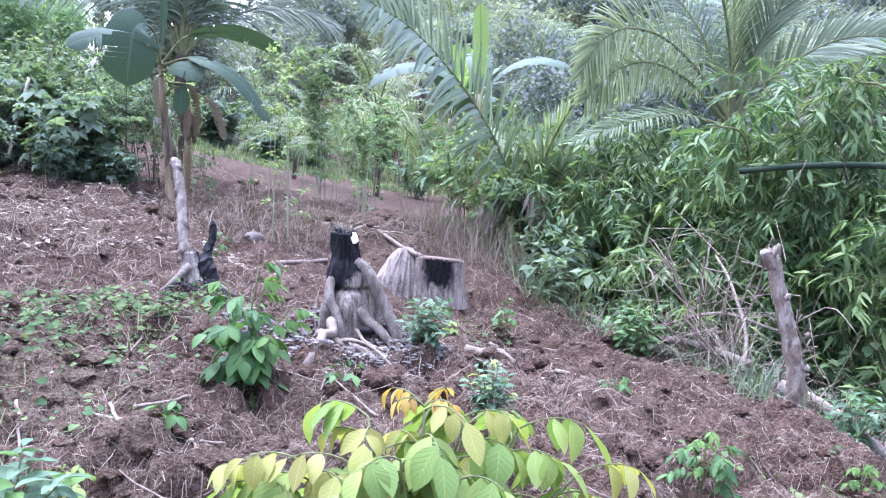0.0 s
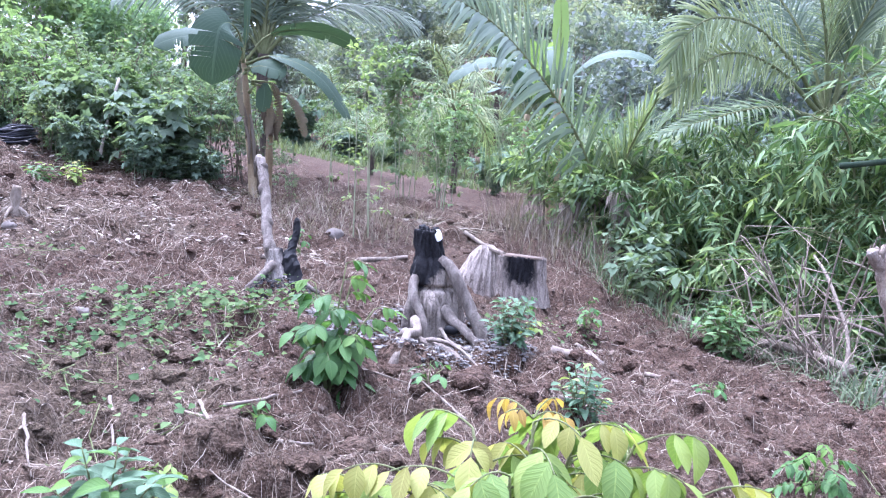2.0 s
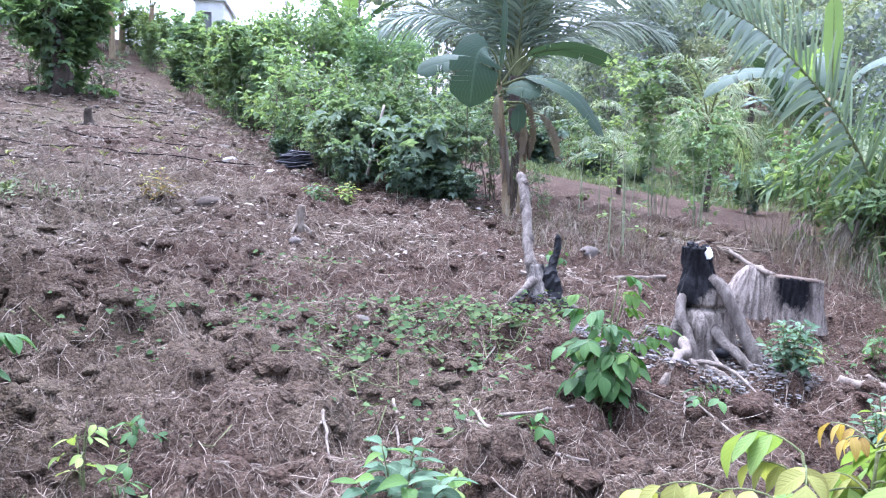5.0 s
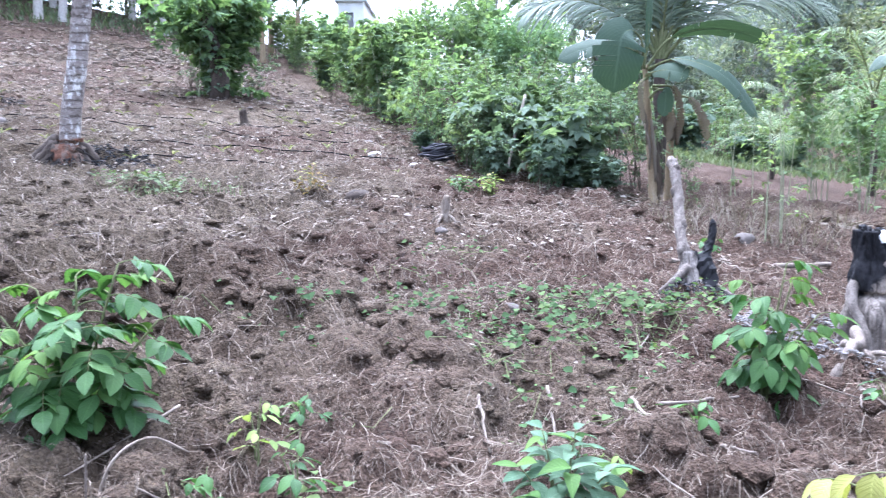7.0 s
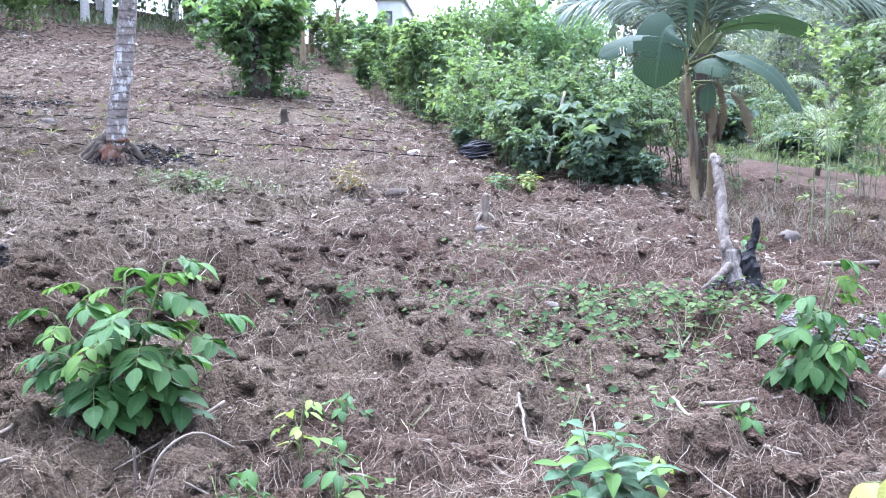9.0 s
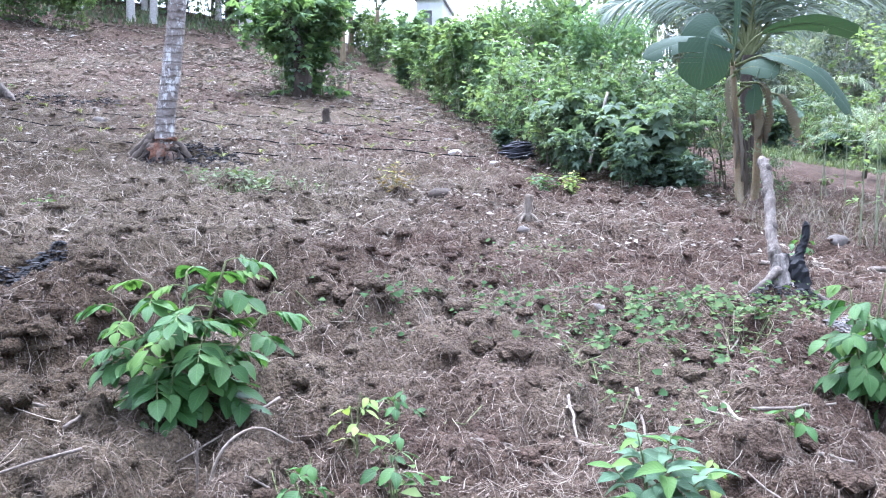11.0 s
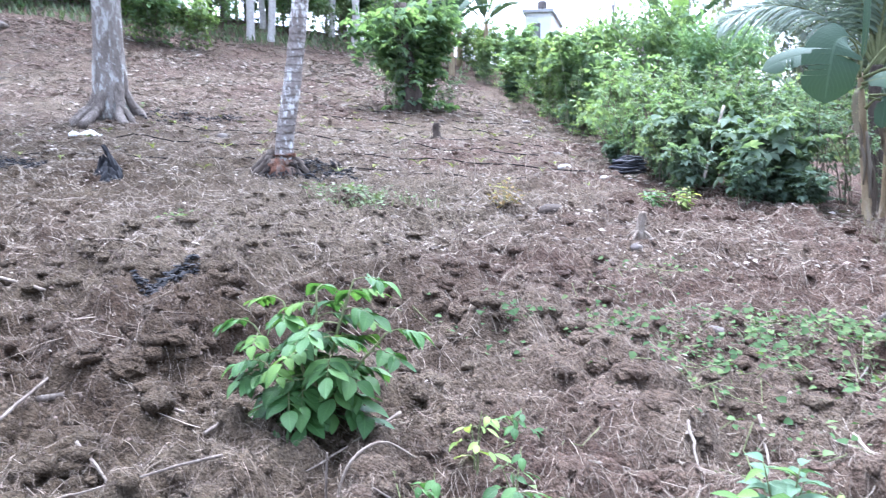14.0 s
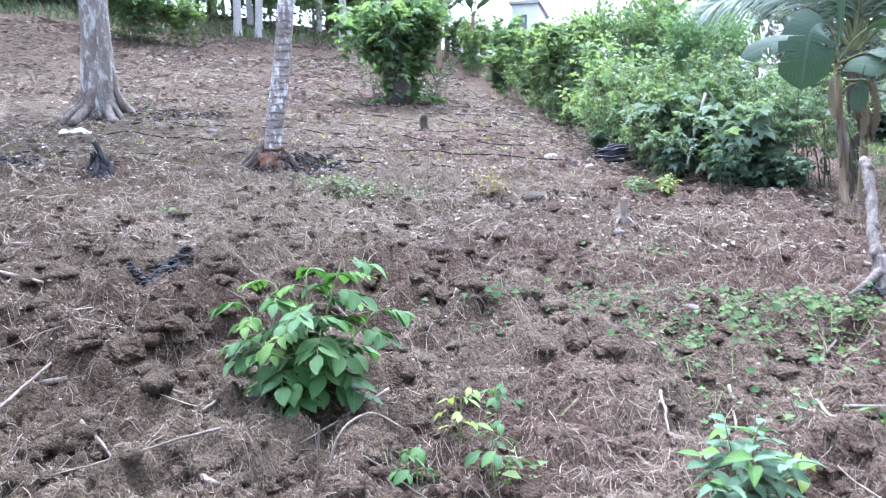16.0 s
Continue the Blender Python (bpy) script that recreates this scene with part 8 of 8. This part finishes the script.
# vines and broad leaves at the thicket's foot
for k, (x, y, h, w, n, mt) in enumerate(((6.0, 7.6, 0.75, 0.55, 420, SHRUB), (6.6, 8.1, 0.9, 0.55, 380, HEDGE), (5.9, 8.7, 0.95, 0.5, 340, HEDGE), (5.6, 6.8, 0.5, 0.45, 240, SHRUB), (7.2, 6.9, 0.55, 0.6, 300, SHRUB), (7.6, 5.6, 0.7, 0.6, 320, HEDGE), (7.4, 4.4, 0.9, 0.6, 320, BAMBOO), (6.9, 3.6, 0.6, 0.5, 260, BAMBOO), (6.2, 9.8, 1.0, 0.6, 300, HEDGE), (7.3, 3.0, 1.3, 0.7, 420, BAMBOO), (6.5, 5.2, 0.4, 0.6, 260, SHRUB), (6.4, 4.4, 0.35, 0.5, 200, SHRUB))):
    shrub("undergrowth_bush", at_ground(x, y), "leafy undergrowth tangled at the thicket's foot", h, w, 140 + k, n, 0.13, mt, False, 8, DARK_STEM, "gully undergrowth", "bush", 0.05, 0.008)


def dead_branches(place, label, seed, limbs, reach, tall):
    rs = np.random.RandomState(seed)
    ob = thing("dead_branch_tangle", place, label, "branch", "dead branches")
    for k in range(limbs):
        a = rs.rand() * 3.1 + 1.6
        e = np.array([reach * math.cos(a) * (0.4 + 0.6 * rs.rand()), reach * math.sin(a) * 0.5, tall * (0.3 + 0.7 * rs.rand())])
        p = bend([(0.2 * rs.randn(), 0.2 * rs.randn(), -0.05), e * 0.5 + 0.08 * rs.randn(3), e], 12)
        limb = part("limb", tube(Shape(), p, np.linspace(0.016, 0.005, 12), 6, 0.1, k), TWIG, ob)
        s = Shape()
        for i in range(5):
            b = p[3 + rs.randint(8)]
            tube(s, bend([b, b + 0.15 * rs.randn(3) + [0, 0, 0.05], b + 0.3 * rs.randn(3) + [0, 0, 0.12]], 6), np.linspace(0.006, 0.002, 6), 5)
        tagged(part("twig_spray", s, TWIG, limb), kind="stuff")


dead_branches((6.3, 5.3, float(terrain(6.3, 5.3))), "tangle of dead grey branches in the undergrowth", 1, 12, 1.2, 1.1)
dead_branches((6.1, 4.5, float(terrain(6.1, 4.5))), "tangle of thin dead branches by the broken trunk", 2, 11, 1.0, 1.1)
dead_branches((6.3, 3.6, float(terrain(6.3, 3.6))), "thin dead branches leaning in the undergrowth", 3, 9, 0.9, 1.0)
dead_branches((6.0, 5.0, float(terrain(6.0, 5.0))), "bare grey branches hanging over the gully", 4, 10, 1.1, 1.3)


def gully_log(pts, r0, r1, material, label, seed):
    return stick("fallen_log", [(x, y, float(terrain(x, y)) + up) for x, y, up in pts], r0, r1, material, label, "log", seed, 10)


gully_log([(5.85, 5.7, 0.12), (5.8, 5.0, 0.16), (5.65, 4.3, 0.2)], 0.04, 0.035, DEADWOOD, "fallen grey log in the gully", 3)
gully_log([(5.5, 3.9, 0.16), (5.6, 3.5, 0.2), (5.75, 3.0, 0.2)], 0.055, 0.05, POST_BARK, "broken brown log behind the trunk", 5)
gully_log([(5.6, 6.3, 0.05), (5.62, 5.6, 0.1), (5.85, 4.9, 0.5), (6.1, 4.4, 0.75)], 0.022, 0.012, DEADWOOD, "long bare branch leaning over the gully", 7)
gully_log([(5.55, 4.3, 0.1), (5.8, 4.5, 0.45), (6.0, 4.9, 0.9), (6.15, 5.2, 1.2)], 0.02, 0.01, DEADWOOD, "crooked bare branch rising from the gully", 8)

# strap-leaved plants and trees behind the thicket
x, y = bed(1500, (11.2, 12.4), (2.6, 1.8), RG)
grass_patch("strap_leaf_plants", x, y, 1.3 + 1.1 * RG.rand(1500), 0.05 + 0.04 * RG.rand(1500), STRAP, "tall strap-leaved plants behind the bamboo", 12, 0.55, "plants")
x, y = bed(900, (13.5, 10.0), (2.2, 2.2), RG)
grass_patch("strap_leaf_plants", x, y, 1.3 + 1.2 * RG.rand(900), 0.05 + 0.04 * RG.rand(900), STRAP, "tall strap-leaved plants behind the palm", 13, 0.55, "plants")

far_palm = coconut("far_coconut_palm", at_ground(14.6, 28.5), "small coconut palm with yellowing fronds behind the field", [(0, 0, -0.2), (0.05, 0, 0.9), (0.1, 0.1, 1.8)], 0.1, 0.085, 11, 21, group="far palms", material=PALM_PALE, bark=ROOT_BARK, length=2.6, pairs=30, leaflet=0.7)
for x, y, s, a, t in ((8.0, 16.2, 0.68, 60, 1.5), (6.6, 17.6, 0.5, 10, 1.0), (10.2, 31.0, 1.0, 90, 1.0), (20.0, 36.0, 1.3, 40, 1.6), (17.6, 44.0, 1.5, 140, 2.2), (9.0, 42.0, 1.5, 200, 2.4), (26.0, 40.0, 1.4, 300, 1.7), (30, 50, 1.5, 20, 2.0), (14.0, 52.0, 1.5, 250, 2.6), (6.5, 46.0, 1.4, 10, 2.6)):
    copy_thing(far_palm, spot(x, y, a, s, t))
for k in range(46):
    a, r = radians(8 + 26 * rr.random()), 20 + 13 * rr.random()
    x, y = r * math.sin(a), r * math.cos(a)
    if y < 21 and x < 9.5:
        continue
    copy_thing((hedge_a, hedge_b, hedge_d, hedge_d)[k % 4], spot(x, y, 360 * rr.random(), 0.6 + 0.7 * rr.random()))
forest = [tree("forest_tree", at_ground(16, 40), "tall leafy tree on the wooded hillside", 8.0, 0.16, (2.6, 2.6, 3.2), 151, 0.27, 100, 44, HAZY_FOREST, low=0.2, group="hillside trees", spread=0.8),
          tree("forest_tree", at_ground(24, 38), "pale-trunked leafy tree on the wooded hillside", 6.5, 0.13, (2.2, 2.2, 2.6), 152, 0.25, 95, 42, HAZY_FOREST_LIGHT, low=0.2, group="hillside trees", spread=0.75),
          tree("forest_tree", at_ground(33, 30), "spreading dark tree on the wooded hillside", 7.0, 0.17, (3.2, 3.2, 2.5), 153, 0.27, 105, 44, HAZY_FOREST, low=0.25, group="hillside trees", spread=0.9)]
for k in range(9):
    a, r = radians(1 + 10 * (k + rr.random()) / 9), 40 + 16 * rr.random()
    copy_thing(forest[k % 2], spot(r * math.sin(a), r * math.cos(a), 360 * rr.random(), 0.3 + 0.12 * rr.random()))
for r0, step in ((36, 4.6), (43, 4.4), (52, 4.2), (63, 4.0), (77, 3.8), (94, 3.6)):
    a = 11.0
    while a < 74:
        r = r0 * (0.94 + 0.12 * rr.random())
        x, y = r * math.sin(radians(a)), r * math.cos(radians(a))
        open_bank = 20 < a < 32 and r < 60 and rr.random() < 0.75
        if not open_bank:
            copy_thing(forest[int(rr.random() * 2.999)], spot(x, y, 360 * rr.random(), (0.65 + 0.5 * rr.random()) * (1 if r0 < 60 else 1.25) * (0.72 if a < 24 else 0.95)))
        a += step * 55 / (r0 + 20) * (0.7 + 0.6 * rr.random())
copse = [tree("copse_tree", at_ground(16.5, 15.5), "leafy small tree behind the thicket", 4.8, 0.1, (1.9, 1.9, 2.0), 161, 0.19, 90, 42, HAZY_FOREST, low=0.2, group="copse trees", spread=0.5),
         tree("copse_tree", at_ground(19.0, 12.5), "light green small tree behind the thicket", 4.6, 0.09, (1.8, 1.8, 1.9), 162, 0.19, 85, 42, HAZY_FOREST, low=0.2, group="copse trees", spread=0.5)]
near_wood = [(15.5, 14.0, 2, 0.7), (17.5, 17.5, 0, 0.7), (18.5, 11.0, 1, 0.8), (14.8, 7.0, 2, 0.6), (20.0, 20.5, 1, 0.8), (22.0, 14.5, 0, 0.8), (15.0, 19.5, 1, 0.6), (24.5, 24.5, 2, 0.8), (13.2, 4.4, 1, 0.62), (18.0, 5.6, 0, 0.8)]
for x, y, k, s in near_wood:
    copy_thing(copse[k % 2], spot(x, y, 360 * rr.random(), 1.35 * s))
for k in range(24):
    x, y = 11 + 12 * rr.random(), 4 + 20 * rr.random()
    if x > 10.8 and math.hypot(x - 11.2, y - 12.4) > 2.5:
        copy_thing((hedge_b, hedge_d, hedge_c)[k % 3], spot(x, y, 360 * rr.random(), 0.9 + 0.5 * rr.random()))

# ---- hoses, stones and seedlings on the slope
def hose_coil():
    g = at_ground(-0.42, 13.35)
    ob = thing("hose_bundle", g, "bundle of black irrigation hose lying at the hedge", "hose")
    rs = random.Random(3)
    th = np.linspace(0, 2 * np.pi, 33)
    for k in range(27):
        layer, ring = k // 3, k % 3
        reach = 0.27 - 0.05 * ring - 0.004 * layer**1.4 + 0.02 * rs.uniform(-1, 1)
        sway, lean, turn = (0.03 * rs.uniform(-1, 1) for _ in range(3))
        path = np.stack([sway + reach * np.cos(th) * (1.05 + turn), turn + 0.8 * reach * np.sin(th), 0.0 + 0.027 * layer + (lean + 0.03) * np.cos(th + ring) + 0.012 * np.sin(3 * th + k)], -1)
        part("hose_loop", tube(Shape(), path, 0.0135, 7, 0.0, k, False), HOSE, ob)


hose_coil()
for k, (x0, y0, x1, y1) in enumerate(((-9.5, 10.9, -1.6, 11.6), (-9.0, 12.6, -1.0, 12.7), (-9.6, 14.4, -1.9, 14.1), (-8.4, 16.0, -2.0, 15.5), (-7.4, 17.6, -2.4, 17.0), (-9.4, 19.4, -3.0, 18.8), (-10.5, 21.6, -3.4, 21.0), (-11.0, 24.0, -4.4, 23.4), (-11.4, 26.6, -5.4, 26.0), (-11.8, 29.4, -6.4, 28.6))):
    t = np.linspace(0, 1, 90)
    x, y = x0 + (x1 - x0) * t, y0 + (y1 - y0) * t + 0.05 * np.sin(4 * t + k)
    s = Shape()
    tube(s, np.stack([x, y, np.convolve(np.pad(height(x, y), 3, "edge"), np.ones(7) / 7, "valid") + 0.018], -1), 0.009, 5)
    tagged(new("drip_hose", s.mesh("drip_hose", DRIP)), "thin black drip hose laid across the slope", "hose", "drip hoses")


def stone(place, size, squash, material, label, seed, name="stone", category="stone", group=""):
    s = Shape()
    blob(s, (0, 0, size * squash[2] * 0.45), size, seed, squash, 8, 12, 0.18)
    ob = new(name, s.mesh(name, material))
    ob.matrix_world = pose(*place, 0, 0, 40 * seed)
    return tagged(ob, label, category, group)


stone(at_ground(-1.38, 13.1), 0.115, (1, 0.7, 0.55), PALE_STONE, "pale grey stone on the slope", 1)
stone(at_ground(-0.75, 12.6), 0.09, (1, 0.8, 0.4), PALE_STONE, "flat pale stone by the hose", 2)
stone(at_ground(-0.3, 7.7), 0.07, (1, 0.8, 0.6), FIELD_STONE, "small stone beside the stub", 3)
stone(at_ground(0.15, 5.1), 0.05, (1, 0.8, 0.6), FIELD_STONE, "grey stone among the creepers", 4)
stone(at_ground(-1.2, 9.0), 0.13, (1.2, 0.8, 0.5), ROOT_BARK, "dark clod of earth on the slope", 5, "earth_clod", "clod")
stone(at_ground(2.6, 8.0), 0.1, (1, 0.9, 0.7), FIELD_STONE, "rounded stone behind the snag", 6)
for k, (x, y) in enumerate(((-2.2, 16.0), (-3.0, 17.6), (-1.7, 15.2), (-4.6, 18.4), (-2.8, 19.6), (-7.4, 13.4), (-5.9, 12.6))):
    stone(at_ground(x, y), 0.07 + 0.03 * (k % 3), (1, 0.8, 0.5), FIELD_STONE, "small stone on the slope", 10 + k, group="slope stones")


def sack():
    g = at_ground(-9.5, 12.5)
    n = 14
    u, v = np.meshgrid(np.linspace(-1, 1, n), np.linspace(-1, 1, n))
    x, y = 0.24 * u + 0.03 * np.sin(4 * v), 0.15 * v + 0.03 * np.sin(3 * u)
    z = 0.04 + 0.03 * np.sin(5 * u + 2 * v) + 0.02 * np.sin(9 * v - 3 * u) - 0.03 * (u**2 + v**2)
    top = np.stack([x, y, np.maximum(z, 0.01) + 0.03], -1).reshape(-1, 3)
    low = top - [0, 0, 0.03]
    i = np.arange(n - 1)[:, None] * n + np.arange(n - 1)[None]
    q = np.stack([i, i + 1, i + n + 1, i + n], -1).reshape(-1, 4)
    rim = np.concatenate([np.arange(n), np.arange(1, n) * n + n - 1, n * n - 2 - np.arange(n - 1), (np.arange(n - 2)[::-1] + 1) * n])
    wall = np.stack([rim, np.roll(rim, -1), np.roll(rim, -1) + n * n, rim + n * n], -1)
    s = Shape().add(np.concatenate([top, low]), np.concatenate([q, q[:, ::-1] + n * n, wall]))
    ob = new("white_sack", s.mesh("white_sack", SACK))
    ob.matrix_world = pose(*g)
    tagged(ob, "crumpled white sack lying on the slope", "sack")


sack()


SPROUT = leaf_material("sprout_leaf", (0.1, 0.14, 0.04), (0.17, 0.21, 0.065), (0.27, 0.3, 0.11), 0.5, 0.35, single=True)
v, q, uv = blade(4, 0.22, 0.2, 0.5, 0.4)
SPROUT_LEAF = Shape().add(v, q, None, uv).mesh("leaf", SPROUT)
for row in range(13):
    for col in range(16):
        x = -10.5 + 0.62 * col + 0.2 * rr.random() + 0.12 * row
        y = 10.4 + 1.25 * row + 0.35 * rr.random()
        if x > -0.9 - 0.27 * max(0, y - 14) or rr.random() < 0.3 or math.hypot(x + 5, y - 10.5) < 0.6:
            continue
        ob = thing("maize_sprout", at_ground(x, y), "small yellow-green maize sprout on the slope", "sprout", "maize sprouts")
        size = 0.1 + 0.11 * rr.random()
        for k in range(4):
            a = k * 2.4 + 6 * rr.random()
            part("leaf", SPROUT_LEAF, None, ob, m=aim((0, 0, 0.012 * k), (math.cos(a), math.sin(a), 2.2 - 0.45 * k), (0, 0, 1), size, 0.45))
